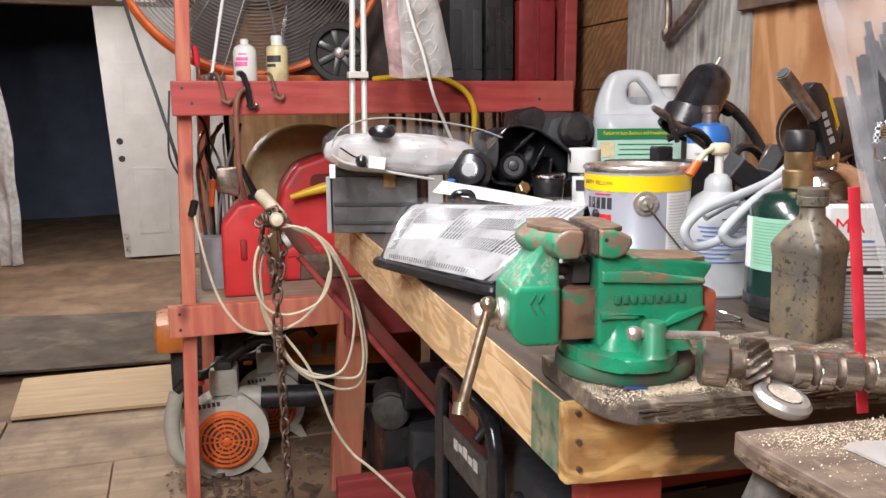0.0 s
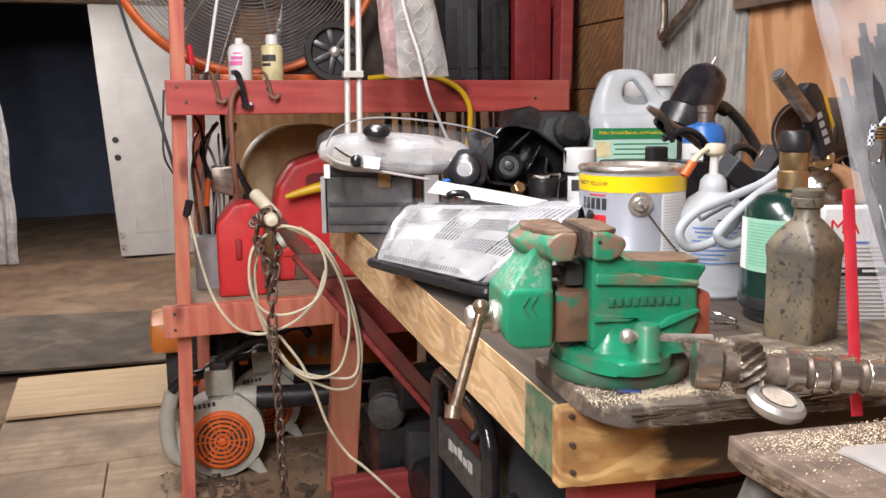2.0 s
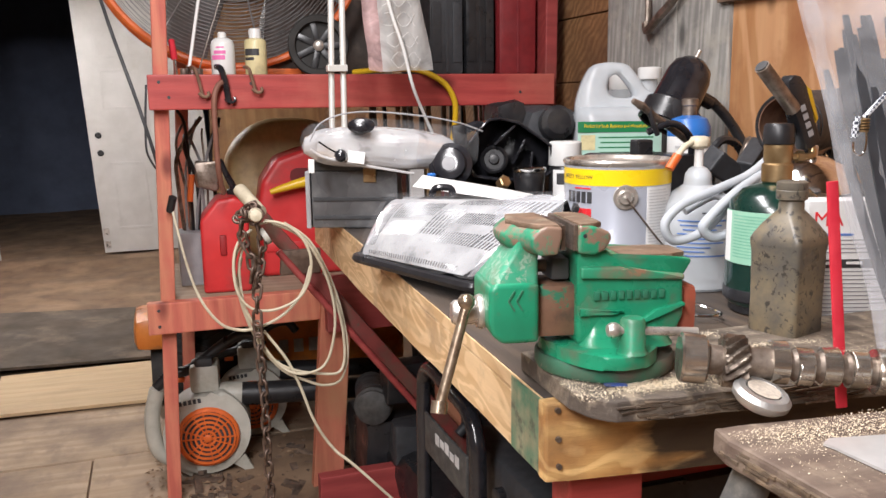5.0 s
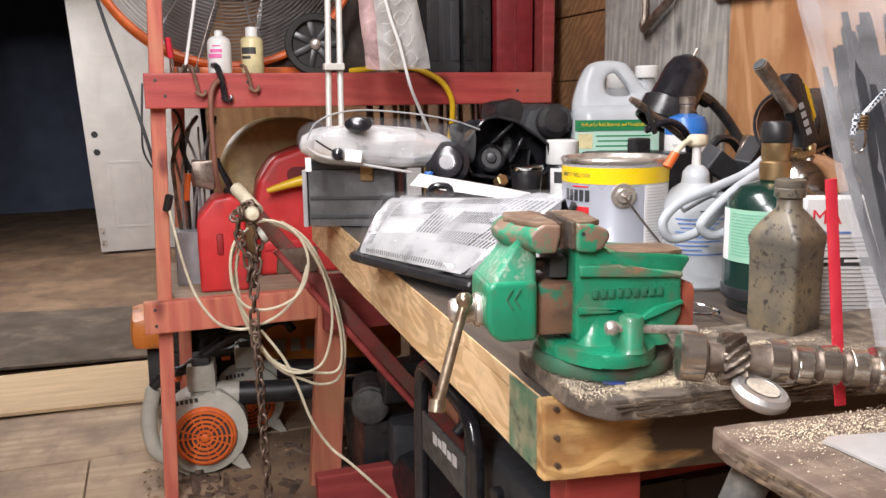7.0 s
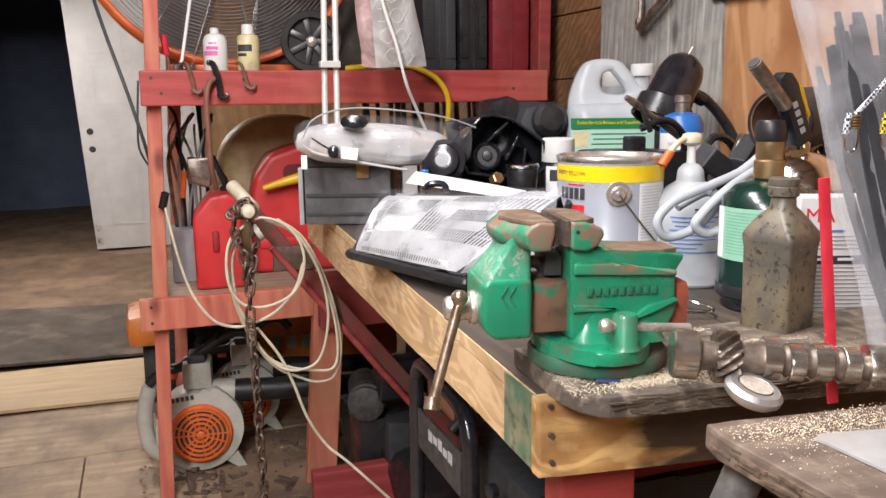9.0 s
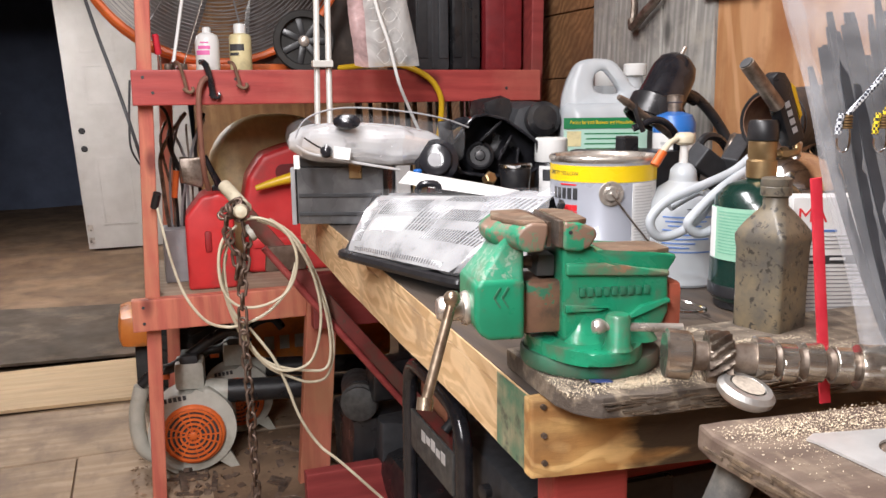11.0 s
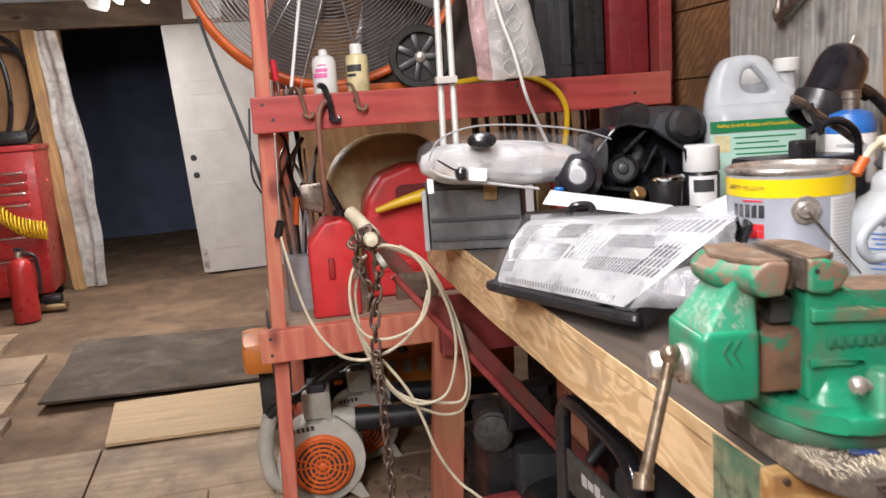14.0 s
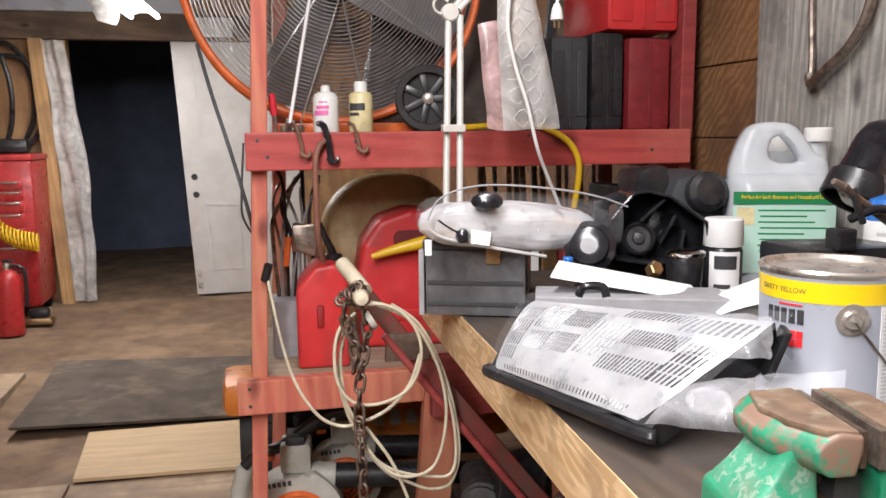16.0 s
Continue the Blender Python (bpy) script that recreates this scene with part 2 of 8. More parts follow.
HANDLE_STEEL = stuff_mat("browned_steel_bar", (0.42, 0.34, 0.25), (0.28, 0.21, 0.15), 60, 0.36, 0.8, dirt=(0.17, 0.11, 0.07), dirt_at=0.56, dirt_scale=40, bumpy=0.2)
VISE_DIRTY = stuff_mat("grimy_green_paint", (0.022, 0.18, 0.1), (0.03, 0.12, 0.07), 30, 0.5, dirt=(0.1, 0.095, 0.07), dirt_at=0.54, dirt_scale=16, bumpy=0.4)
VISE_BASE = stuff_mat("oily_green_casting", (0.03, 0.15, 0.088), (0.05, 0.11, 0.07), 30, 0.65, dirt=(0.1, 0.09, 0.068), dirt_at=0.5, dirt_scale=22, bumpy=0.4, worn=(0.2, 0.17, 0.12), worn_at=0.66, worn_scale=60)
JAW_TOP = stuff_mat("grimy_jaw_top", (0.23, 0.15, 0.1), (0.13, 0.088, 0.06), 40, 0.55, 0.2, dirt=(0.3, 0.25, 0.18), dirt_at=0.6, dirt_scale=30, bumpy=0.5)
VISE_JAW = stuff_mat("worn_jaw_paint", (0.02, 0.25, 0.13), (0.016, 0.19, 0.1), 30, 0.38, worn=(0.22, 0.14, 0.1), worn_at=0.5, worn_scale=24, dirt=(0.2, 0.19, 0.15), dirt_at=0.58, dirt_scale=40, bumpy=0.4)
RUST = stuff_mat("brown_rust", (0.21, 0.115, 0.075), (0.14, 0.075, 0.05), 40, 0.65, 0.3, dirt=(0.28, 0.17, 0.11), dirt_at=0.56, dirt_scale=18, bumpy=0.5)
RED_RUST = stuff_mat("red_rust", (0.38, 0.09, 0.05), (0.22, 0.08, 0.05), 30, 0.6, 0.1, bumpy=0.4)
STEEL = stuff_mat("worn_steel", (0.6, 0.56, 0.51), (0.46, 0.42, 0.38), 40, 0.34, 0.72, dirt=(0.16, 0.12, 0.09), dirt_at=0.6, dirt_scale=20, bumpy=0.15)
LOBE_STEEL = stuff_mat("polished_worn_steel", (0.62, 0.58, 0.52), (0.4, 0.36, 0.31), 26, 0.24, 0.9, dirt=(0.14, 0.1, 0.075), dirt_at=0.6, dirt_scale=34, bumpy=0.12, rough_var=0.1)
GEAR_STEEL = stuff_mat("dark_gear_steel", (0.26, 0.22, 0.18), (0.15, 0.12, 0.095), 60, 0.4, 0.75, dirt=(0.07, 0.05, 0.04), dirt_at=0.52, dirt_scale=40, bumpy=0.2)
DULL_STEEL = stuff_mat("brown_oiled_steel", (0.3, 0.25, 0.21), (0.19, 0.15, 0.12), 50, 0.42, 0.7, dirt=(0.11, 0.08, 0.06), dirt_at=0.55, dirt_scale=25, bumpy=0.25)
BRIGHT = stuff_mat("polished_metal", (0.78, 0.78, 0.78), (0.7, 0.7, 0.7), 30, 0.16, 1.0, bumpy=0.05, rough_var=0.06)
ALU = stuff_mat("cast_aluminium", (0.6, 0.59, 0.57), (0.5, 0.49, 0.47), 60, 0.45, 0.8, bumpy=0.4)
BLACK = stuff_mat("black_plastic", (0.012, 0.012, 0.014), (0.02, 0.02, 0.022), 40, 0.36, bumpy=0.1, dirt=(0.045, 0.041, 0.037), dirt_at=0.66, dirt_scale=9)
GLOSS_BLACK = stuff_mat("glossy_black_plastic", (0.012, 0.012, 0.015), (0.022, 0.022, 0.026), 30, 0.17, bumpy=0.03, rough_var=0.08)
DARK_GREY = stuff_mat("charcoal_plastic", (0.042, 0.044, 0.049), (0.032, 0.034, 0.038), 60, 0.55, bumpy=0.3)
GREY = stuff_mat("grey_plastic", (0.33, 0.33, 0.34), (0.27, 0.27, 0.28), 30, 0.5, bumpy=0.1)
PALE_GREY = stuff_mat("stone_grey_housing", (0.5, 0.49, 0.43), (0.42, 0.41, 0.36), 20, 0.5, dirt=(0.3, 0.27, 0.21), dirt_at=0.6, dirt_scale=9, bumpy=0.15)
ORANGE = stuff_mat("orange_plastic", (0.72, 0.15, 0.03), (0.6, 0.11, 0.02), 30, 0.42, dirt=(0.35, 0.11, 0.04), dirt_at=0.64, dirt_scale=12, bumpy=0.1)
RED_PLASTIC = stuff_mat("red_fuel_plastic", (0.6, 0.034, 0.036), (0.52, 0.027, 0.03), 18, 0.42, dirt=(0.3, 0.05, 0.045), dirt_at=0.62, dirt_scale=6, bumpy=0.15)
RED_PAINT = stuff_mat("red_enamel", (0.45, 0.03, 0.03), (0.36, 0.02, 0.022), 20, 0.35, dirt=(0.2, 0.03, 0.025), dirt_at=0.64, dirt_scale=6, bumpy=0.1)
RED_CASE = stuff_mat("red_case_plastic", (0.22, 0.018, 0.022), (0.17, 0.014, 0.018), 40, 0.5, bumpy=0.2)
BRIGHT_RED = stuff_mat("bright_red_strap", (0.62, 0.03, 0.05), (0.55, 0.02, 0.04), 50, 0.55, bumpy=0.15)
YELLOW = stuff_mat("yellow_plastic", (0.75, 0.48, 0.02), (0.65, 0.4, 0.015), 20, 0.42, bumpy=0.08)
CREAM = stuff_mat("cream_cable", (0.62, 0.56, 0.42), (0.5, 0.44, 0.32), 20, 0.5, dirt=(0.35, 0.29, 0.2), dirt_at=0.62, dirt_scale=14, bumpy=0.08)
TAN = stuff_mat("tan_seat_vinyl", (0.62, 0.47, 0.23), (0.54, 0.4, 0.19), 14, 0.5, dirt=(0.27, 0.2, 0.1), dirt_at=0.6, dirt_scale=5, bumpy=0.2)
CHAIN_RUST = stuff_mat("rusty_chain_iron", (0.2, 0.14, 0.11), (0.13, 0.09, 0.07), 60, 0.5, 0.6, bumpy=0.4)
WHITE = stuff_mat("white_plastic", (0.76, 0.76, 0.74), (0.7, 0.7, 0.68), 20, 0.4, bumpy=0.04)
PAPER = stuff_mat("white_paper", (0.78, 0.78, 0.77), (0.7, 0.7, 0.69), 12, 0.8, bumpy=0.1)
TIN = stuff_mat("grey_printed_tin", (0.42, 0.44, 0.5), (0.38, 0.4, 0.46), 6, 0.32, 0.25, bumpy=0.03)
TIN_YELLOW = stuff_mat("yellow_print", (0.85, 0.6, 0.01), (0.8, 0.55, 0.01), 8, 0.35, bumpy=0.02)
TIN_RED = stuff_mat("red_print", (0.7, 0.03, 0.04), (0.64, 0.025, 0.03), 8, 0.4, bumpy=0.02)
INK = stuff_mat("dark_print", (0.03, 0.03, 0.035), (0.05, 0.05, 0.05), 30, 0.5, bumpy=0)
BLUE_INK = stuff_mat("blue_print", (0.1, 0.2, 0.5), (0.14, 0.25, 0.55), 30, 0.5, bumpy=0)
PALE_INK = stuff_mat("pale_print", (0.6, 0.6, 0.6), (0.5, 0.5, 0.5), 30, 0.5, bumpy=0)
GREEN_LABEL = stuff_mat("green_label", (0.015, 0.2, 0.07), (0.012, 0.17, 0.06), 10, 0.45, bumpy=0.02)
MINT_LABEL = stuff_mat("mint_label", (0.3, 0.54, 0.4), (0.25, 0.48, 0.35), 9, 0.5, dirt=(0.5, 0.58, 0.5), dirt_at=0.6, dirt_scale=20, bumpy=0.05)
DARK_GREEN = stuff_mat("dark_green_enamel", (0.006, 0.03, 0.023), (0.005, 0.024, 0.018), 12, 0.25, bumpy=0.04, coat=0.3)
BRASS = stuff_mat("dull_brass", (0.42, 0.3, 0.16), (0.33, 0.22, 0.11), 40, 0.4, 0.9, bumpy=0.1)
DIRTY_BOTTLE = stuff_mat("grimy_amber_plastic", (0.215, 0.17, 0.105), (0.15, 0.125, 0.085), 20, 0.4, dirt=(0.105, 0.095, 0.08), dirt_at=0.47, dirt_scale=17, worn=(0.05, 0.044, 0.037), worn_at=0.59, worn_scale=120, bumpy=0.3)
PINK = stuff_mat("pink_print", (0.75, 0.18, 0.42), (0.7, 0.15, 0.38), 20, 0.5, bumpy=0)
PALE_YELLOW = stuff_mat("pale_yellow_label", (0.7, 0.62, 0.35), (0.6, 0.52, 0.28), 20, 0.5, dirt=(0.4, 0.36, 0.22), dirt_at=0.6, dirt_scale=20, bumpy=0.05)
BLUE = stuff_mat("blue_enamel", (0.03, 0.16, 0.5), (0.025, 0.13, 0.42), 14, 0.3, bumpy=0.03)
TYRE = stuff_mat("black_rubber", (0.022, 0.021, 0.02), (0.034, 0.032, 0.03), 24, 0.8, bumpy=0.5)
COPPER = stuff_mat("brown_rubber_hose", (0.25, 0.11, 0.075), (0.2, 0.085, 0.06), 24, 0.6, bumpy=0.15)
SAWDUST = stuff_mat("pale_sawdust", (0.84, 0.74, 0.57), (0.72, 0.6, 0.42), 300, 0.9, bumpy=0)
FILM = clear_mat("clear_bag_film", (0.96, 0.96, 0.97), 0.19, 0.08, (0.84, 0.86, 0.9), 11)
WRAP = clear_mat("clear_lens_plastic", (0.98, 0.985, 0.99), 0.04, 0.04, (0.92, 0.93, 0.95), 30)
MILKY = clear_mat("milky_jug_plastic", (0.84, 0.87, 0.89), 0.6, 0.26, (0.76, 0.8, 0.83), 1.6)
LOOSE_WRAP = clear_mat("loose_wrapper_film", (0.96, 0.97, 0.98), 0.2, 0.06, (0.86, 0.87, 0.9), 14)
SHEETING = clear_mat("dusty_plastic_sheeting", (0.85, 0.85, 0.85), 0.75, 0.4, (0.62, 0.61, 0.59), 8)
LAMP_GLOW = glow_mat("lit_tube", (1.0, 0.97, 0.92), 40.0)

# ---- mesh helpers ----


def thing(name, m, label, category, group="", kind=""):
    ob = new(name)
    ob.matrix_world = m
    ob.empty_display_size = 0.05
    return tagged(ob, label, category, group, kind)


def part(name, bm, material, parent=None, label="", smooth=False, crease=40):
    me = bpy.data.meshes.new(name)
    bmesh.ops.recalc_face_normals(bm, faces=bm.faces)
    if smooth:
        for f in bm.faces:
            f.smooth = True
        for e in bm.edges:
            if len(e.link_faces) == 2 and e.calc_face_angle(0) > radians(crease):
                e.smooth = False
    bm.to_mesh(me)
    bm.free()
    me.materials.append(material)
    ob = new(name, me)
    if parent is not None:
        ob.parent = parent
    if label:
        ob["label"] = label
    return ob


def add_box(bm, lo, hi, m=None, bevel=0.0):
    c, s = [(a + b) / 2 for a, b in zip(lo, hi)], [b - a for a, b in zip(lo, hi)]
    mm = (m or Matrix()) @ Matrix.Translation(c) @ Matrix.Diagonal((*s, 1))
    r = bmesh.ops.create_cube(bm, size=1, matrix=mm)
    if bevel:
        es = list({e for v in r["verts"] for e in v.link_edges})
        bmesh.ops.bevel(bm, geom=es, offset=bevel, segments=2, affect="EDGES", profile=0.6)
    return bm


def box(lo, hi, bevel=0.003, m=None):
    return add_box(bmesh.new(), lo, hi, m, bevel)


def add_rod(bm, p, q, r, r2=None, seg=14, caps=True):
    p, q = Vector(p), Vector(q)
    d = q - p
    m = Matrix.Translation((p + q) / 2) @ d.to_track_quat("Z", "Y").to_matrix().to_4x4()
    bmesh.ops.create_cone(bm, cap_ends=caps, segments=seg, radius1=r, radius2=r if r2 is None else r2, depth=d.length, matrix=m)
    return bm


def rod(p, q, r, r2=None, seg=14):
    return add_rod(bmesh.new(), p, q, r, r2, seg)


def add_lathe(bm, profile, seg=28, m=None, squash=1.0, power=2.0):
    """A turned form from (radius, height) pairs; squash flattens y, power over 2 squares it off."""
    m = m or Matrix()
    rings = []
    for r, z in profile:
        ring = []
        for i in range(seg):
            a = 2 * math.pi * i / seg
            c, s = math.cos(a), math.sin(a)
            k = (abs(c) ** power + abs(s) ** power) ** (-1 / power)
            ring.append(bm.verts.new(m @ Vector((r * c * k, r * s * k * squash, z))))
        rings.append(ring)
    for a, b in zip(rings, rings[1:]):
        for i in range(seg):
            bm.faces.new((a[i], a[(i + 1) % seg], b[(i + 1) % seg], b[i]))
    for ring in (rings[0], rings[-1]):
        bm.faces.new(ring)
    return bm


def lathe(profile, seg=28, m=None, squash=1.0, power=2.0):
    return add_lathe(bmesh.new(), profile, seg, m, squash, power)


def smooth_line(points, n=8):
    """Catmull-Rom through the points."""
    pts = [Vector(p) for p in points]
    out = []
    for i in range(len(pts) - 1):
        a, b, c, d = pts[max(i - 1, 0)], pts[i], pts[i + 1], pts[min(i + 2, len(pts) - 1)]
        for k in range(n):
            t = k / n
            out.append(0.5 * (2 * b + (c - a) * t + (2 * a - 5 * b + 4 * c - d) * t * t + (3 * b - a - 3 * c + d) * t ** 3))
    return out + [pts[-1]]


def add_hose(bm, points, r, seg=8, n=8, smooth=True, taper=None):
    pts = smooth_line(points, n) if smooth else [Vector(p) for p in points]
    rings, up = [], Vector((0.13, 0.21, 0.97)).normalized()
    for i, p in enumerate(pts):
        d = (pts[min(i + 1, len(pts) - 1)] - pts[max(i - 1, 0)]).normalized()
        u = up - d * up.dot(d)
        if u.length < 1e-4:
            u = Vector((1, 0, 0)) - d * d.x
        u.normalize()
        up, w = u, d.cross(u)
        k = r if taper is None else r + (taper - r) * i / (len(pts) - 1)
        rings.append([bm.verts.new(p + k * (math.cos(2 * math.pi * j / seg) * u + math.sin(2 * math.pi * j / seg) * w)) for j in range(seg)])
    for a, b in zip(rings, rings[1:]):
        for j in range(seg):
            bm.faces.new((a[j], a[(j + 1) % seg], b[(j + 1) % seg], b[j]))
    bm.faces.new(rings[0]), bm.faces.new(rings[-1])
    return bm


def hose(points, r, seg=8, n=8, smooth=True, taper=None):
    return add_hose(bmesh.new(), points, r, seg, n, smooth, taper)


def add_prism(bm, outline, lo, hi, axis="z", m=None):
    """An outline of 2D points pushed from lo to hi along an axis."""
    m = m or Matrix()

    def at(u, v, w):
        return m @ Vector({"z": (u, v, w), "y": (u, w, v), "x": (w, u, v)}[axis])
    a, b = [bm.verts.new(at(u, v, lo)) for u, v in outline], [bm.verts.new(at(u, v, hi)) for u, v in outline]
    n = len(outline)
    bm.faces.new(a), bm.faces.new(b)
    for i in range(n):
        bm.faces.new((a[i], a[(i + 1) % n], b[(i + 1) % n], b[i]))
    return bm


def prism(outline, lo, hi, axis="z", m=None, bevel=0.0, segments=2):
    bm = add_prism(bmesh.new(), outline, lo, hi, axis, m)
    if bevel:
        bmesh.ops.bevel(bm, geom=list(bm.edges), offset=bevel, segments=segments, affect="EDGES", profile=0.6)
    return bm


def rounded(w, h, r, n=4, cx=0.0, cy=0.0):
    out = []
    for sx, sy, a0 in ((1, 1, 0), (-1, 1, 90), (-1, -1, 180), (1, -1, 270)):
        for k in range(n + 1):
            a = radians(a0 + 90 * k / n)
            out.append((cx + sx * (w / 2 - r) + r * math.cos(a), cy + sy * (h / 2 - r) + r * math.sin(a)))
    return out


def rough_up(bm, amount, scale=8.0, seed=0.0):
    for v in bm.verts:
        v.co += amount * noise.noise_vector(v.co * scale + Vector((seed, seed * 1.7, 0)))
    return bm


def letters(text, size, m, material, parent, depth=0.0006, name="lettering", spacing=1.0, squeeze=1.0):
    cu = bpy.data.curves.new(name, "FONT")
    cu.body, cu.size, cu.extrude, cu.align_x, cu.align_y = text, size, depth, "CENTER", "CENTER"
    cu.space_character, cu.resolution_u = spacing, 2
    ob = bpy.data.objects.new(name, cu)
    me = bpy.data.meshes.new_from_object(ob)
    me.transform(m @ Matrix.Diagonal((squeeze, 1, 1, 1)))
    bpy.data.objects.remove(ob)
    me.materials.append(material)
    o = new(name, me)
    o.parent = parent
    return o


def bars(rows, m, material, parent, name="print_bars", depth=0.0004):
    """Lines of unreadable print as thin bars: (x, y, width, height)."""
    bm = bmesh.new()
    for x, y, w, h in rows:
        add_box(bm, (x, y - h / 2, -depth), (x + w, y + h / 2, depth), m)
    return part(name, bm, material, parent)


def bz(y):
    """Height of the bench top, which rises a little towards the back."""
    return 0.852 + 0.021 * (y - 0.7)

# ---- structure ----
WX = 1.33  # inner face of the bench wall
YB = 6.95  # inner face of the rear wall


def structure(name, bm, material, label, category, smooth=False):
    return tagged(part(name, bm, material, None, "", smooth), label, category, "", "structure")


bm = bmesh.new()
bmesh.ops.create_grid(bm, x_segments=60, y_segments=110, size=1, matrix=Matrix.Translation((-1.2, 4.2, -0.012)) @ Matrix.Diagonal((2.9, 7.0, 1, 1)))
for v in bm.verts:
    if v.co.y > 4.4:
        v.co.z += 0.018 * noise.noise(v.co * 1.7) + 0.006 * noise.noise(v.co * 6)
    if abs(v.co.y - 6.85) < 0.25:
        v.co.z += 0.02
floor = structure("floor", bm, EARTH, "brown packed earth and worn timber shop floor", "floor", True)

bm = box((WX + 0.02, -2.2, -0.02), (WX + 0.14, YB + 0.2, 2.6), 0)
structure("wall_east", bm, BROWN_BOARD, "timber wall behind the bench and shelves", "wall")
bm = box((-3.6, -2.32, -0.02), (WX + 0.14, -2.2, 2.6), 0)
structure("wall_south", bm, BACK_PLY, "plain plywood wall closing the shop", "wall")
bm = box((-3.72, -2.32, -0.02), (-3.6, YB + 0.2, 2.6), 0)
structure("wall_west", bm, BACK_PLY, "plain plywood wall closing the shop", "wall")
bm = bmesh.new()
for lo, hi in (((-3.6, YB, -0.02), (-1.2, YB + 0.12, 2.6)), ((0.48, YB, -0.02), (WX + 0.02, YB + 0.12, 2.6)), ((-1.2, YB, 1.94), (0.48, YB + 0.12, 2.6))):
    add_box(bm, lo, hi)
structure("wall_north", bm, BACK_PLY, "rear plywood wall with a wide doorway", "wall")
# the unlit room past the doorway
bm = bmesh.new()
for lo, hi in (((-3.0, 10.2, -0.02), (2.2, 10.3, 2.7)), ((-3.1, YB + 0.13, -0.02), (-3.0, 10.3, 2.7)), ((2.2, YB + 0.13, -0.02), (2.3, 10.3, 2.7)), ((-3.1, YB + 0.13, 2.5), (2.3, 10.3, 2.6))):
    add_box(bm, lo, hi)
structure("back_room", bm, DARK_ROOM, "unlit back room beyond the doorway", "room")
structure("ceiling", box((-3.7, -2.3, 2.42), (WX + 0.14, YB + 0.1, 2.5), 0), ROOF_PALE, "low unfinished board ceiling", "ceiling")
for i in range(9):
    y = 0.4 + i * 0.82
    structure("joist", box((-3.6, y, 2.27), (WX, y + 0.045, 2.416), 0.003), ROOF_WOOD, "dark rough-sawn roof joist", "joist")
structure("header_beam", box((-2.4, YB - 0.06, 1.93), (0.9, YB - 0.004, 2.12), 0.004), ROOF_WOOD, "dark timber header over the doorway", "beam")

# right-hand wall cladding
bm = bmesh.new()
clad = tagged(new("wall_cladding"), "mixed board cladding on the bench wall", "cladding", "", "structure")
for k, (a, b) in enumerate(((2.105, 2.225), (1.885, 2.1), (1.675, 1.88))):
    o = part("board", rough_up(box((WX - 0.022, a, 0.6), (WX + 0.006, b, 2.3), 0.004), 0.002, 3, k), GREY_BOARD, clad, "weathered grey vertical board")
part("panel", box((WX - 0.014, 0.2, 0.6), (WX + 0.01, 1.672, 2.3), 0.002), ORANGE_PLY, clad, "orange-brown plywood panel")
for k in range(8):
    z0 = 0.6 + k * 0.2
    part("plank", rough_up(box((WX - 0.012, 2.228, z0), (WX + 0.01, 3.2, z0 + 0.197), 0.004), 0.002, 3, k), BROWN_BOARD, clad)
part("batten", box((WX - 0.04, 1.35, 1.36), (WX - 0.016, 1.7, 1.42), 0.003), ROOF_WOOD, clad, "dark nailed batten")

# door leaf with panels, closed half of the double doorway
leaf = tagged(new("door_1"), "grimy white panelled door leaf with empty lock holes", "door", "", "structure")
DX0, DX1, DY = -0.4, 0.46, YB - 0.02
bm = box((DX0, DY, 0.02), (DX1, DY + 0.044, 1.93), 0.003)
part("leaf", bm, DOOR_WHITE, leaf)
for px in (DX0 + 0.13, DX0 + 0.5):
    for z0, z1 in ((0.2, 0.72), (1.12, 1.42), (1.5, 1.8)):
        bm = bmesh.new()
        w = 0.25
        for lo, hi in (((px, DY - 0.004, z0), (px + w, DY, z0 + 0.02)), ((px, DY - 0.004, z1 - 0.02), (px + w, DY, z1)), ((px, DY - 0.004, z0 + 0.021), (px + 0.02, DY, z1 - 0.021)), ((px + w - 0.02, DY - 0.004, z0 + 0.021), (px + w, DY, z1 - 0.021))):
            add_box(bm, lo, hi, None, 0.003)
        part("panel_moulding", bm, DOOR_WHITE, leaf)
# lock bores are raised black discs with the hole's shade in their colour
for z in (0.79, 0.925):
    bm = lathe([(0.021, 0), (0.024, 0.004), (0.017, 0.006)], 20, pose(DX0 + 0.07, DY, z, 90))
    part("lock_hole", bm, BLACK, leaf, "black disc drawn for an empty lock bore")
for z in (0.06, 0.16):
    part("hinge_plate", box((DX0 + 0.01, DY - 0.006, z), (DX0 + 0.05, DY, z + 0.05), 0.002), STEEL, leaf)
LEAN_DOOR = Matrix(((1, 0, -0.056, 0.035), (0, 1, 0, 0), (0, 0, 1, 0), (0, 0, 0, 1)))
for o in leaf.children:
    o.data.transform(LEAN_DOOR)
jamb = tagged(new("door_jamb"), "timber door jamb wrapped in dusty plastic sheeting", "jamb", "", "structure")
part("stud", box((-1.36, YB - 0.1, 0), (-1.27, YB - 0.004, 1.93), 0.004), STUD, jamb, "bare yellow stud")
bm = bmesh.new()
cols = []
for i in range(15):
    x = -1.27 + 0.17 * i / 14
    col = []
    for k in range(30):
        z = 0.02 + 1.9 * k / 29
        w = 0.02 * math.sin(i * 0.55 + 2.2 * noise.noise(Vector((i * 0.25, z * 2, 0)))) + 0.03 * noise.noise(Vector((x * 9, z * 3, 4)))
        col.append(bm.verts.new((x + 0.04 * noise.noise(Vector((z * 2.2, 3, i * 0.06))) + (0.05 if i == 14 else 0.02) * (0.5 - abs(z - 0.9)), YB - 0.07 + w, z)))
    cols.append(col)
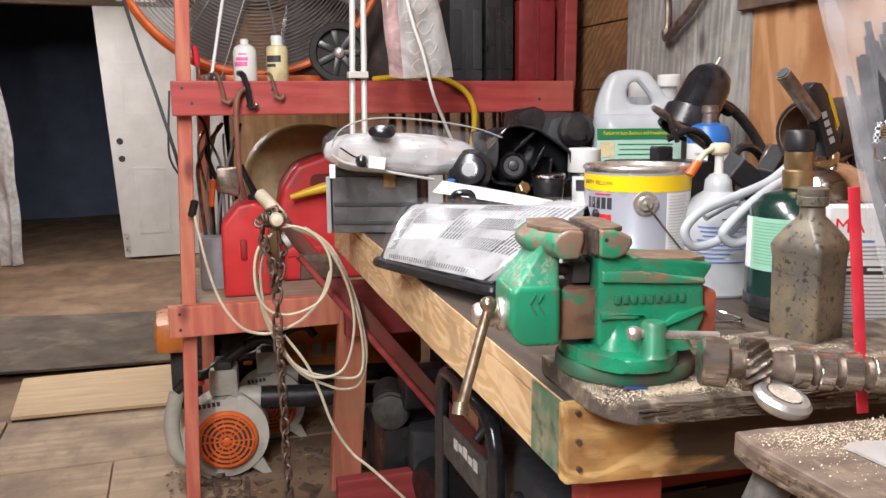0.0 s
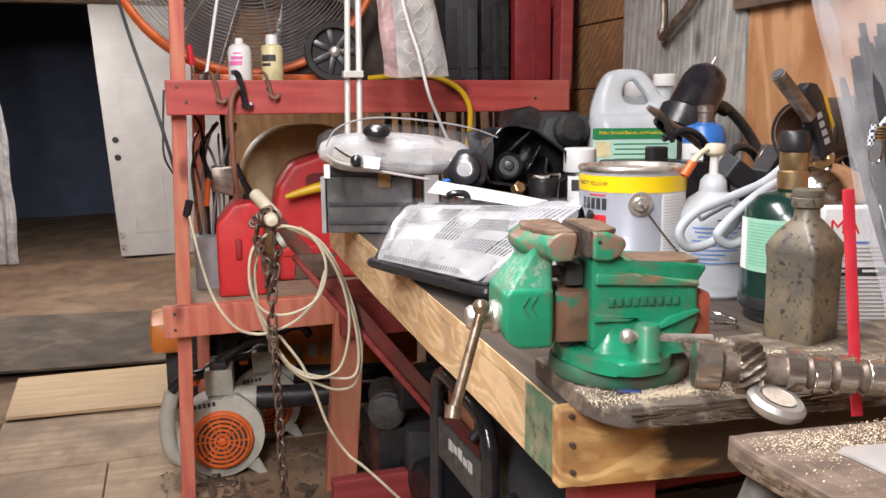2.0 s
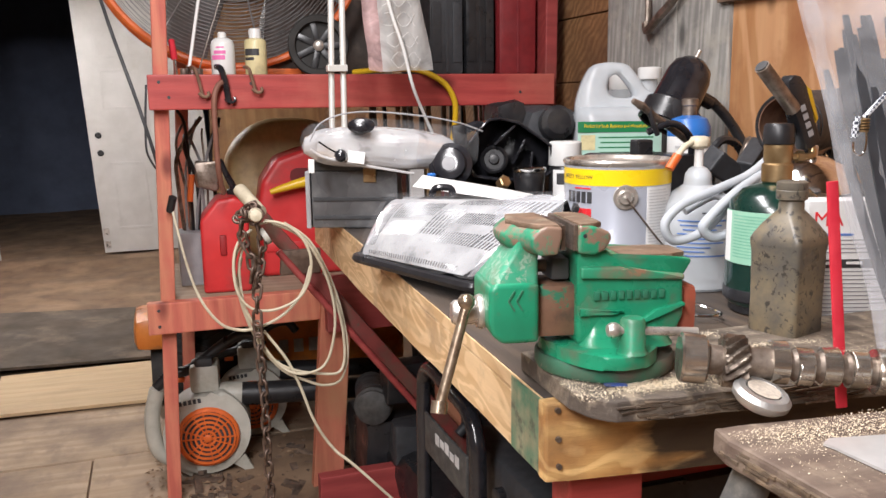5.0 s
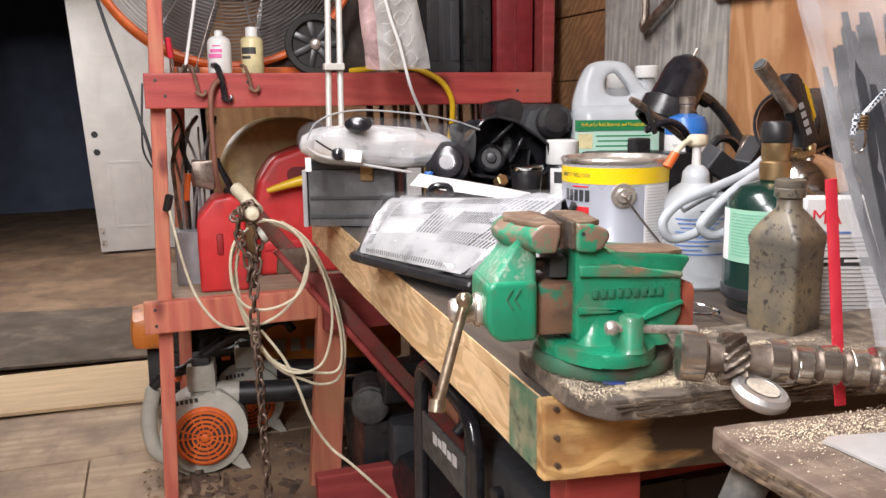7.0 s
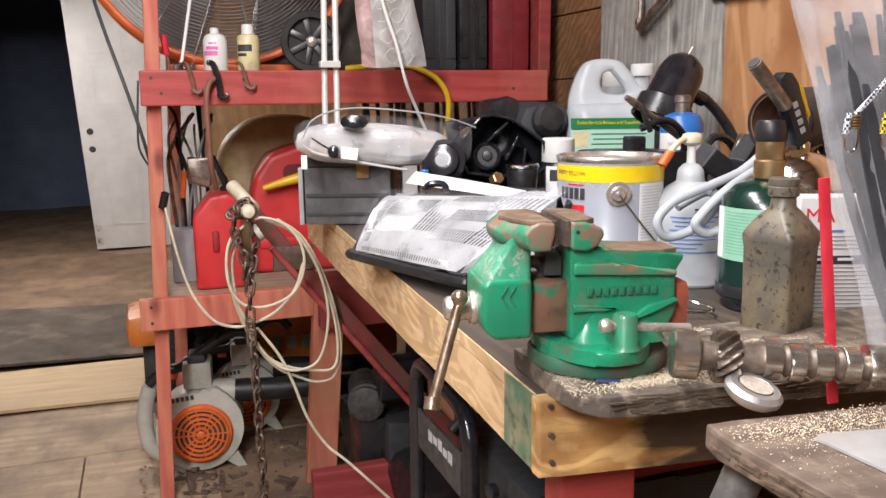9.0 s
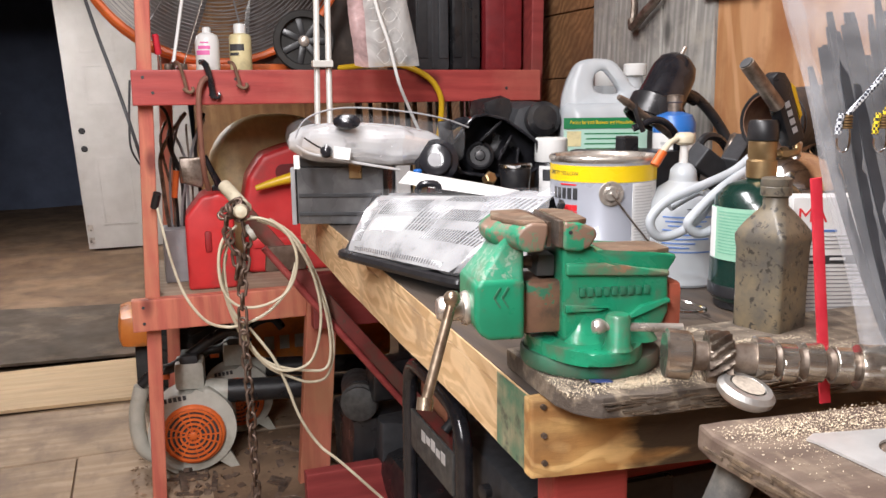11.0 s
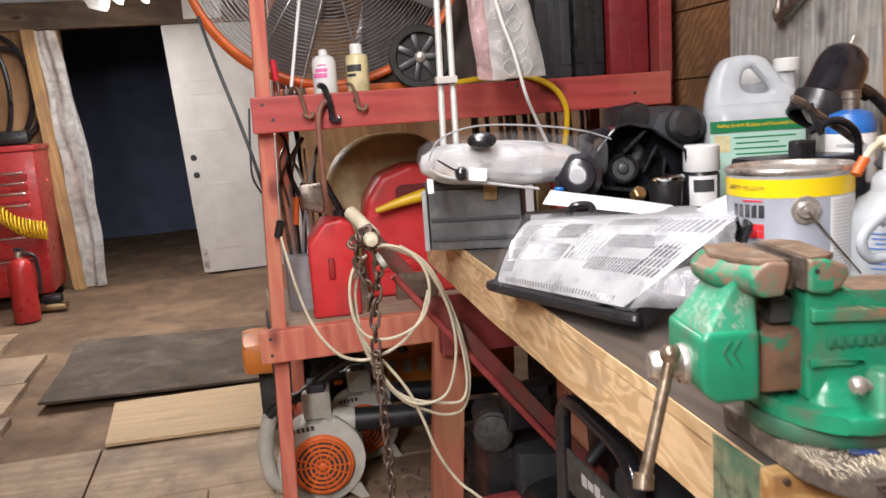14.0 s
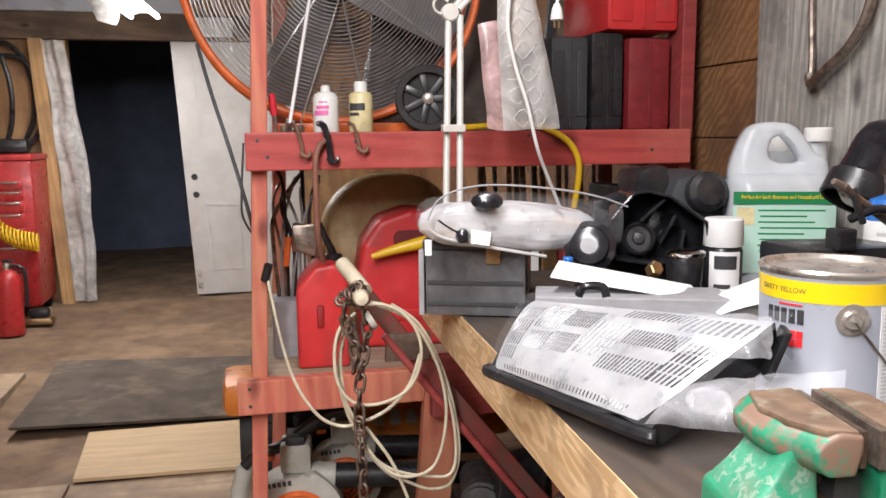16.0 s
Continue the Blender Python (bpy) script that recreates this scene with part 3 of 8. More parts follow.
for a, b in zip(cols, cols[1:]):
    for k in range(29):
        bm.faces.new((a[k], b[k], b[k + 1], a[k + 1]))
part("sheeting", bm, SHEETING, jamb, "crumpled translucent sheeting", True, 80)
for o in jamb.children:
    o.data.transform(LEAN_DOOR)

# ---- floor boards and sheets ----
boards = tagged(new("floor_boards"), "worn pale floor boards laid edge to edge", "floor boards", "", "structure")
row = 0
for y0, y1, cuts in ((2.86, 3.36, (-2.6, -1.62, -0.62, 0.3, 1.2)), (2.2, 2.85, (-2.6, -1.3, -0.22, 0.25, 1.2)), (1.5, 2.19, (-2.6, -1.5, -0.5, 0.35, 1.2)), (0.7, 1.49, (-2.6, -1.2, -0.3, 0.4, 1.2)), (-0.3, 0.69, (-2.6, -1.4, -0.2, 0.5, 1.2))):
    for x0, x1 in zip(cuts, cuts[1:]):
        row += 1
        part("board", box((x0 + 0.003, y0 + 0.003, -0.03), (x1 - 0.003, y1 - 0.003, 0.0 + 0.003 * (row % 3 - 1)), 0.003), FLOOR_BOARD, boards)
for y0, y1, x0, x1 in ((3.365, 3.86, -2.6, -1.05), (3.87, 4.36, -2.6, -1.1), (4.37, 4.9, -2.6, -1.12), (4.91, 5.5, -2.6, -1.4)):
    part("board", box((x0, y0, -0.03), (x1, y1, 0.02), 0.003), FLOOR_BOARD, boards)
tagged(part("plywood_sheet", prism([(-0.61, 3.36), (0.62, 3.3), (0.62, 3.86), (-0.64, 3.86)], 0.004, 0.018, bevel=0.002), YELLOW_PLY), "pale offcut of plywood lying on the floor", "plywood")
bm = bmesh.new()
n = 16
top = []
for i in range(n + 1):
    u = i / n
    x = -0.96 + 1.56 * u
    lift = 0.03 * (1 - u) ** 2
    top.append([(x, 3.93 - 0.05 * u, 0.024 + lift * 0.6), (x + 0.02, 4.4, 0.03 + lift), (x, 4.9 - 0.02 * u, 0.026 + lift * 1.5)])
up = [[bm.verts.new(p) for p in r] for r in top]
lo = [[bm.verts.new((p[0], p[1], p[2] - 0.012)) for p in r] for r in top]
for a, b, sgn in ((up, up, 0), (lo, lo, 1)):
    for i in range(n):
        for k in range(2):
            bm.faces.new((a[i][k], a[i + 1][k], a[i + 1][k + 1], a[i][k + 1]))
for k in (0, 2):
    for i in range(n):
        bm.faces.new((up[i][k], up[i + 1][k], lo[i + 1][k], lo[i][k]))
for i in (0, n):
    for k in range(2):
        bm.faces.new((up[i][k], up[i][k + 1], lo[i][k + 1], lo[i][k]))
tagged(part("floor_mat", bm, DARK_SHEET), "dark stained sheet warped up off the floor", "floor sheet")
tagged(part("timber_offcut", box((-1.04, 3.0, 0.004), (-0.985, 3.85, 0.04), 0.004, pose(0, 0, 0, 0, 0, 2)), YELLOW_PLY), "pale timber strip along the floor gap", "timber")

# ---- red shelf unit ----
shelf = thing("shelf_unit", Matrix(), "red-painted timber storage shelves with dusty boards", "shelves")
LEANX = 0.035


def post(name, x0, x1, y0, y1, z0, z1, mat, lean=LEANX):
    sh = Matrix(((1, 0, lean, 0), (0, 1, 0, 0), (0, 0, 1, 0), (0, 0, 0, 1)))
    return part(name, box((x0, y0, z0), (x1, y1, z1), 0.004, sh), mat, shelf)


post("front_post", 0.006, 0.045, 2.415, 2.5, 0.0, 2.1, RED_POST)
post("rear_post", 0.075, 0.115, 2.93, 3.02, 0.0, 2.1, RED_POST)
post("front_post", 1.19, 1.23, 2.415, 2.5, 0.0, 2.1, RED_DARK, 0.01)
post("rear_post", 1.19, 1.23, 2.93, 3.02, 0.0, 2.1, RED_DARK, 0.01)
post("short_post", 0.42, 0.51, 2.36, 2.398, 0.004, 0.6, RED_POST, 0.08)
part("upper_beam", box((0.033, 2.376, 1.132), (1.216, 2.414, 1.2245), 0.004), RED_WOOD, shelf)
part("lower_beam", box((-0.01, 2.376, 0.522), (0.47, 2.414, 0.61), 0.004), RED_POST, shelf)
part("lower_beam", box((0.52, 2.376, 0.522), (1.235, 2.414, 0.61), 0.004), RED_WOOD, shelf)
part("upper_board", box((0.055, 2.416, 1.2), (1.22, 3.0, 1.222), 0.002), SHELF_PLY, shelf)
part("lower_board", box((0.03, 2.416, 0.585), (1.22, 3.0, 0.606), 0.002), SHELF_PLY, shelf)
part("side_rail", box((0.058, 2.505, 1.14), (0.098, 2.925, 1.198), 0.003), RED_POST, shelf)
part("side_rail", box((0.03, 2.505, 0.522), (0.07, 2.925, 0.583), 0.003), RED_POST, shelf)
part("floor_beam", box((0.4, 2.12, 0.0), (0.95, 2.16, 0.15), 0.004), RED_DARK, shelf)
part("middle_brace", box((0.47, 2.3, 0.5), (1.2, 2.34, 0.66), 0.004), RED_DARK, shelf)
for x, z in ((0.062, 1.205), (0.085, 1.165), (0.02, 0.59), (0.02, 0.545), (0.3, 1.2), (0.75, 1.21), (1.1, 1.17)):
    part("nail_head", rod((x, 2.3745, z), (x, 2.377, z), 0.0045, None, 8), INK, shelf)

# ---- workbench ----
bench = thing("workbench", Matrix(), "heavy timber workbench with fir rim and dirty top", "workbench")


def edge_x(y):
    return 0.386 + 0.03 * (y - 0.75)


bm = bmesh.new()
out, n = [], 24
for i in range(n + 1):
    y = 0.735 + (2.22 - 0.735) * i / n
    x = edge_x(y)
    w = 0.0022 * noise.noise(Vector((3, y * 7, 1)))
    top, bot = bz(y) - 0.0185 + w, bz(y) - 0.104 + 0.021 * max(0, 1 - (y - 0.735) / 0.9) + w
    out.append([bm.verts.new(p) for p in ((x, y, bot), (x, y, top - 0.004), (x + 0.004, y, top), (x + 0.038, y, top), (x + 0.038, y, bot))])
for a, b in zip(out, out[1:]):
    for k in range(5):
        bm.faces.new((a[k], a[(k + 1) % 5], b[(k + 1) % 5], b[k]))
bm.faces.new(out[0]), bm.faces.new(out[-1])
part("side_rim", bm, FIR, bench, "fir rim board with swirling grain")
bm = prism([(edge_x(0.73) - 0.0025, 0.728), (edge_x(0.82) - 0.0025, 0.815), (edge_x(0.82) + 0.001, 0.815), (edge_x(0.73) + 0.001, 0.728)], bz(0.75) - 0.0825, bz(0.75) - 0.0015)
part("painted_patch", bm, GREEN_WOOD, bench, "green paint smeared over the rim's end")
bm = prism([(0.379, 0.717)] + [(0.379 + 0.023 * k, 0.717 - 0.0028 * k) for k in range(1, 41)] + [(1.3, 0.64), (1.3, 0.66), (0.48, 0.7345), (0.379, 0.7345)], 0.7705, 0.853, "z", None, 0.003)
part("end_rim", rough_up(bm, 0.0015, 14), FIR_END, bench, "yellow end rim board, near-black from a hand's width on")
TOPS = Matrix(((1, 0, 0, 0), (0, 1, 0, 0), (0, 0.021, 1, bz(0)), (0, 0, 0, 1)))
for x0, x1, x2, x3 in ((edge_x(0.736) + 0.001, 0.72, 0.72, edge_x(2.21) + 0.001), (0.724, 1.02, 1.02, 0.724), (1.024, 1.318, 1.318, 1.024)):
    part("top_board", prism([(x0, 0.736), (x1, 0.736), (x2, 2.21), (x3, 2.21)], -0.018, 0, "z", TOPS, 0.002), BENCH_TOP, bench)
part("top_edge", prism([(edge_x(0.737) - 0.0015, 0.737), (edge_x(0.737) + 0.0005, 0.737), (edge_x(2.21) + 0.0005, 2.21), (edge_x(2.21) - 0.0015, 2.21)], -0.017, -0.001, "z", TOPS), FIR, bench, "raw plywood edge")
# worn front plank with a broken edge
outline = [(0.397, 0.815), (0.3955, 0.76), (0.392, 0.72), (0.391, 0.69), (0.397, 0.664), (0.409, 0.648)]
for i in range(34):
    x = 0.415 + i * 0.0265
    outline.append((x, 0.641 - 0.1 * (x - 0.42) + 0.004 * noise.noise(Vector((x * 40, 1, 2)))))
outline += [(1.318, 0.56), (1.318, 0.815)]
part("front_plank", rough_up(prism(outline, 0.8562, 0.876, bevel=0.002), 0.0016, 45), PLANK, bench, "splintered grey-brown plank")
bm = bmesh.new()
rnd = random.Random(4)
for i in range(170):
    x = 0.42 + 0.5 * rnd.random()
    y = 0.641 - 0.1 * (x - 0.42)
    l = 0.006 + 0.022 * rnd.random()
    add_box(bm, (-l / 2, -0.0022, -0.0007), (l / 2, 0.002, 0.0007), pose(x, y, 0.8572 + 0.0165 * rnd.random(), rnd.uniform(-12, 12), rnd.uniform(-4, 4), rnd.uniform(-7, 3)))
tagged(part("splinter", bm, SPLINTER, bench), "torn wood fibres along the plank's edge", "", "", "stuff")
for x, y in ((0.75, 2.1), (1.27, 0.8), (1.27, 2.1)):
    part("leg", box((x, y, 0), (x + 0.04 if x > 1 else x + 0.09, y + 0.09, 0.73 if y < 0.9 else 0.74), 0.004), RED_POST, bench)
part("leg", box((0.42, 0.745, 0.0), (0.51, 0.785, 0.815), 0.004), RED_WOOD, bench, "red-painted leg")
for x, z in ((0.391, 0.846), (0.392, 0.816), (0.393, 0.787)):
    part("screw_head", rod((x, 0.7125, z), (x, 0.7165, z), 0.003, None, 10), DULL_STEEL, bench)

# ---- things on the bench ----


def wpart(name, bm, material, parent, label="", smooth=False, crease=40):
    """A part given in world coordinates."""
    top = parent
    while top.parent is not None:
        top = top.parent
    bmesh.ops.transform(bm, matrix=top.matrix_world.inverted(), verts=bm.verts)
    return part(name, bm, material, parent, label, smooth, crease)


# bench vise
vise = thing("bench_vise", pose(0.4553, 0.7515, 0.8768, 0, 0, -10) @ Matrix.Scale(0.93, 4), "chipped green cast-iron bench vise with rusty jaws", "vise")
part("base", lathe([(0.074, 0), (0.076, 0.003), (0.076, 0.015), (0.074, 0.0175), (0.064, 0.018)], 56, pose(0.006, 0, 0)), VISE_BASE, vise, "grimy swivel base", True)
ear = [((0.064 if math.sin(a) > 0 else 0.06) * math.cos(a) - 0.002, (0.066 if math.sin(a) > 0 else 0.09) * math.sin(a)) for a in (2 * math.pi * k / 48 for k in range(48))]
part("swivel", prism(ear, 0.018, 0.033, "z", bevel=0.0035), VISE_GREEN, vise, "", True, 50)
part("lock_boss", lathe([(0.0165, 0.033), (0.0135, 0.038), (0.013, 0.066), (0.0105, 0.0695), (0.001, 0.07)], 22, pose(0.01, -0.074, 0)), VISE_GREEN, vise, "", True)
bm = rod((-0.008, -0.0755, 0.0575), (0.076, -0.083, 0.0535), 0.0046)
add_lathe(bm, [(0.001, -0.008), (0.0062, -0.006), (0.0082, -0.002), (0.0082, 0.002), (0.0062, 0.006), (0.001, 0.008)], 16, pose(-0.011, -0.0753, 0.0577, 0, 90, 0))
part("lock_bar", bm, STEEL, vise, "", True)
side = [(-0.038, 0.034), (-0.0385, 0.118), (-0.04, 0.137), (-0.004, 0.134), (0.003, 0.121), (0.014, 0.1105), (0.03, 0.107), (0.079, 0.105), (0.0805, 0.06), (0.074, 0.046), (0.063, 0.034)]
bm = prism(side, -0.041, 0.041, "y", bevel=0.005, segments=3)
vbody = part("body", bm, VISE_GREEN, vise, "", True, 50)
horn = [(-0.004, 0.1), (-0.004, 0.13), (0.008, 0.1255), (0.063, 0.1235), (0.0935, 0.119), (0.0945, 0.1145), (0.083, 0.1), (0.07, 0.096)]
bm = prism(horn, -0.033, 0.033, "y", bevel=0.003, segments=2)
for v in bm.verts:
    if v.co.x > 0.07:
        v.co.y *= 1 - 9 * (v.co.x - 0.07)
vhorn = part("anvil_horn", bm, VISE_GREEN, vise, "", True, 50)
part("anvil", rough_up(prism([(0.014, -0.029), (0.07, -0.029), (0.088, -0.02), (0.088, 0.02), (0.07, 0.029), (0.014, 0.029)], 0.1205, 0.1258, "z", bevel=0.0015), 0.0006, 60), JAW_TOP, vhorn, "bare rusted anvil top", True)
part("rib", prism([(-0.036, 0.105), (0.012, 0.104), (0.078, 0.0995), (0.078, 0.106), (0.02, 0.1115), (0.008, 0.1165), (-0.036, 0.118)], -0.0465, -0.038, "y", bevel=0.003, segments=3), VISE_WORN, vise, "rust-streaked cast rib", True)
part("rib", prism([(-0.036, 0.0645), (0.0, 0.0655), (0.012, 0.067), (0.012, 0.069), (0.0, 0.0705), (-0.036, 0.0735)], -0.0455, -0.038, "y", bevel=0.002), VISE_GREEN, vise, "", True)
part("rib", prism([(0.03, 0.052), (0.05, 0.0635), (0.079, 0.071), (0.079, 0.076), (0.048, 0.0695), (0.028, 0.056)], -0.0475, -0.038, "y", bevel=0.002), VISE_GREEN, vise, "", True)
for i in range(9):
    x = -0.021 + i * 0.0089
    part("cast_block", prism([(x, 0.0815), (x + 0.0062, 0.0813), (x + 0.0066, 0.0905), (x + 0.0004, 0.0909)], -0.0445, -0.0405, "y", bevel=0.0009), VISE_DIRTY, vbody, "", True)
bm, rings = bmesh.new(), []
for z, hx, hy in ((0.032, 0.052, 0.058), (0.038, 0.05, 0.05), (0.046, 0.048, 0.0445), (0.058, 0.0475, 0.0415), (0.07, 0.047, 0.0405)):
    rings.append([bm.verts.new((0.016 + x, y, z)) for x, y in rounded(2 * hx, 2 * hy, 0.02, 6)])
for a, b in zip(rings, rings[1:]):
    for i in range(len(a)):
        bm.faces.new((a[i], a[(i + 1) % len(a)], b[(i + 1) % len(a)], b[i]))
part("skirt", bm, VISE_GREEN, vise, "flared foot of the casting", True, 60)
part("slide", rough_up(box((-0.082, -0.031, 0.041), (-0.03, 0.031, 0.097), 0.005), 0.0008, 70), VISE_SLIDE, vise, "rust-brown slide with flaking paint", True)
part("spindle", rod((-0.085, 0.004, 0.112), (-0.034, 0.004, 0.112), 0.007), DULL_STEEL, vise, "", True)
part("slide_end", box((0.076, -0.031, 0.036), (0.101, 0.031, 0.09), 0.009), RED_RUST, vise, "red rusty slide end", True)
front = [(-0.118, 0.039), (-0.079, 0.039), (-0.079, 0.1), (-0.083, 0.1035), (-0.125, 0.104), (-0.132, 0.098), (-0.1325, 0.06), (-0.129, 0.048)]
bm = prism(front, -0.043, 0.043, "y", bevel=0.006, segments=3)
part("moving_jaw", bm, VISE_GREEN, vise, "", True, 50)
bm, rings = bmesh.new(), []
for z, x0, x1, hw in ((0.098, -0.129, -0.0785, 0.041), (0.106, -0.126, -0.0785, 0.0385), (0.116, -0.118, -0.0775, 0.035), (0.126, -0.1105, -0.077, 0.0325), (0.136, -0.1035, -0.0765, 0.0325), (0.146, -0.099, -0.0755, 0.035)):
    rings.append([bm.verts.new(((x0 + x1) / 2 + x, y, z)) for x, y in rounded(x1 - x0, 2 * hw, 0.007, 4)])
for a, b in zip(rings, rings[1:]):
    for i in range(len(a)):
        bm.faces.new((a[i], a[(i + 1) % len(a)], b[(i + 1) % len(a)], b[i]))
bm.faces.new(rings[0]), bm.faces.new(rings[-1])
part("jaw_neck", bm, VISE_DUSTY, vise, "neck with pale dust on its slope", True, 50)
head = [(-0.0905, 0.15), (-0.0895, 0.1405), (-0.081, 0.1325), (-0.0625, 0.1325), (-0.0575, 0.15), (-0.0575, 0.1615), (-0.075, 0.1625), (-0.085, 0.157)]
bm = prism(head, -0.051, 0.051, "y", bevel=0.0035, segments=3)
bmesh.ops.subdivide_edges(bm, edges=[e for e in bm.edges if e.calc_length() > 0.05], cuts=8, use_grid_fill=True)
for v in bm.verts:
    k = min(1, max(0, (v.co.y + 0.051) / 0.045))
    if v.co.x < -0.07:
        v.co.x -= 0.021 * k * k * (3 - 2 * k) - 0.008 * max(0, (v.co.y - 0.035) / 0.016) ** 2
jhead = part("jaw_head", rough_up(bm, 0.0009, 60), VISE_JAW, vise, "", True, 45)
bm = prism([(-0.082, -0.046), (-0.06, -0.049), (-0.06, 0.05), (-0.096, 0.044), (-0.104, 0.01), (-0.098, -0.02)], 0.1585, 0.1642, "z", bevel=0.0022)
part("jaw_top", rough_up(bm, 0.0008, 50), JAW_TOP, jhead, "rusted jaw top", True, 50)
fixed = [(-0.041, 0.133), (-0.0231, 0.1308), (-0.0123, 0.1355), (-0.005, 0.1466), (-0.0068, 0.1545), (-0.0238, 0.1615), (-0.041, 0.1625)]
bm = prism(fixed, -0.051, 0.05, "y", bevel=0.004, segments=3)
fhead = part("fixed_jaw_head", rough_up(bm, 0.0009, 60), VISE_JAW, vise, "", True, 45)
part("fixed_jaw_top", rough_up(prism([(-0.039, -0.049), (-0.024, -0.046), (-0.012, -0.036), (-0.009, 0.03), (-0.02, 0.046), (-0.039, 0.048)], 0.1575, 0.1638, "z", bevel=0.0022), 0.0008, 50), JAW_TOP, fhead, "rusted jaw top", True, 50)
part("jaw_plate", box((-0.058, -0.047, 0.137), (-0.0535, 0.047, 0.1628), 0.001), DULL_STEEL, vise)
part("jaw_plate", box((-0.0455, -0.048, 0.136), (-0.041, 0.047, 0.1632), 0.001), DULL_STEEL, vise)
for y in (-0.028, 0.028):
    part("plate_bolt", rod((-0.0535, y, 0.15), (-0.051, y, 0.15), 0.0045, None, 10), DULL_STEEL, vise)
# near-black block set in the gap between the jaws
part("screw_guard", rough_up(box((-0.06, -0.02, 0.1), (-0.04, 0.02, 0.124), 0.003), 0.002, 40), INK, vise, "", True)
part("jaw_slot", rod((-0.034, -0.0512, 0.1515), (-0.034, -0.049, 0.1515), 0.0022, None, 10), INK, fhead)
bm = bmesh.new()
for k in (0, 0.0085):
    for sgn in (1, -1):
        add_box(bm, (-0.0008, -0.0012, 0), (0.0008, 0.0012, 0.0125), pose(-0.1125 + k, -0.0434, 0.0855, 0, sgn * 32, 0) @ Matrix.Scale(sgn, 4, (0, 0, 1)))
part("chevron_mark", bm, VISE_DIRTY, vise, "two cast chevrons")
bm = lathe([(0.018, 0), (0.019, 0.003), (0.0175, 0.007), (0.0135, 0.008), (0.0135, 0.03), (0.0105, 0.034)], 28, pose(-0.1315, -0.004, 0.0665, 0, -90))
part("screw_head", bm, STEEL, vise, "", True)
P0, P1 = Vector((-0.153, -0.026, 0.08)), Vector((-0.187, -0.048, -0.024))
bm = rod(P0, P1, 0.0056)
add_lathe(bm, [(0.001, -0.009), (0.006, -0.0075), (0.009, -0.002), (0.009, 0.003), (0.006, 0.007), (0.001, 0.0085)], 18, Matrix.Translation(P0 + Vector((0, 0, 0.003))))
add_rod(bm, P1 + Vector((0.0018, 0.003, 0.008)), P1 - Vector((0.0005, 0.001, 0.004)), 0.0088)
part("handle", bm, HANDLE_STEEL, vise, "sliding brown steel handle", True)

# scrap of blue tape and sawdust at the vise
tagged(part("tape_scrap", rough_up(box((-0.011, -0.004, 0), (0.011, 0.004, 0.0016), 0.0003, pose(0.433, 0.678, 0.878, 0, 0, -12)), 0.0014, 60), stuff_mat("grimy_blue_tape", (0.04, 0.075, 0.26), (0.03, 0.05, 0.16), 60, 0.5, dirt=(0.12, 0.11, 0.1), dirt_at=0.58, dirt_scale=60)), "scrap of blue tape on the plank", "tape")


def scatter(name, spots, label, seed, size=0.0007):
    r = random.Random(seed)
    verts, faces = [], []
    for cx, cy, cz, sx, sy, count in spots:
        for _ in range(int(count * 2.2)):
            x, y = r.gauss(cx, sx), r.gauss(cy, sy)
            if name == "bench_sawdust" and (y < 0.644 - 0.1 * (x - 0.42) or x < 0.385):
                continue
            if name == "stand_sawdust" and (x < 0.452 or y > 0.54):
                continue
            s = size * r.uniform(0.4, 1.3)
            a = r.random() * 6.28
            dx, dy = s * math.cos(a), s * math.sin(a)
            k = len(verts)
            z = cz + r.random() * 0.0016
            verts += [(x - dx, y - dy, z), (x + dy * 0.5, y - dx * 0.5, z), (x + dx, y + dy, z + 0.0005), (x - dy * 0.5, y + dx * 0.5, z + s * 0.7)]
            faces += [(k, k + 1, k + 2), (k, k + 2, k + 3), (k, k + 3, k + 1), (k + 1, k + 3, k + 2)]
    me = bpy.data.meshes.new(name)
    me.from_pydata(verts, [], faces)
    me.materials.append(SAWDUST)
    return tagged(new(name, me), label, "sawdust", "", "stuff")


scatter("bench_sawdust", [(0.4, 0.69, 0.877, 0.012, 0.02, 260), (0.48, 0.668, 0.877, 0.035, 0.007, 1300), (0.46, 0.661, 0.877, 0.05, 0.007, 500), (0.58, 0.69, 0.877, 0.08, 0.04, 400), (0.63, 0.65, 0.877, 0.09, 0.015, 300)], "pale wood shavings round the vise base", 3)

# camshaft lying against the vise
A, B = Vector((0.467, 0.628, 0.917)), Vector((0.765, 0.482, 0.899))
shaft = thing("camshaft", Matrix.Translation(A) @ (B - A).to_track_quat("Z", "Y").to_matrix().to_4x4(), "oily steel camshaft with worn lobes", "camshaft")
part("flange", lathe([(0.0205, 0), (0.0225, 0.002), (0.0225, 0.021), (0.0205, 0.023)], 36), LOBE_STEEL, shaft, "", True)
part("core", lathe([(0.0138, 0.0231), (0.0132, 0.036), (0.0145, 0.0565), (0.0145, 0.0785), (0.0122, 0.079), (0.0122, 0.34)], 28), DULL_STEEL, shaft, "", True)
bm, n, zs = bmesh.new(), 96, 10
rings = []
for k in range(zs):
    ring = []
    for i in range(n):
        a = 2 * math.pi * i / n
        ph = (14 * (a + k * 0.085) / (2 * math.pi)) % 1
        r = 0.0192 + 0.0048 * min(1, max(0, 3.2 * (0.5 - abs(ph - 0.5)) - 0.25))
        if k in (0, zs - 1):
            r -= 0.0007
        ring.append(bm.verts.new((r * math.cos(a), r * math.sin(a), 0.0366 + 0.0205 * k / (zs - 1))))
    rings.append(ring)
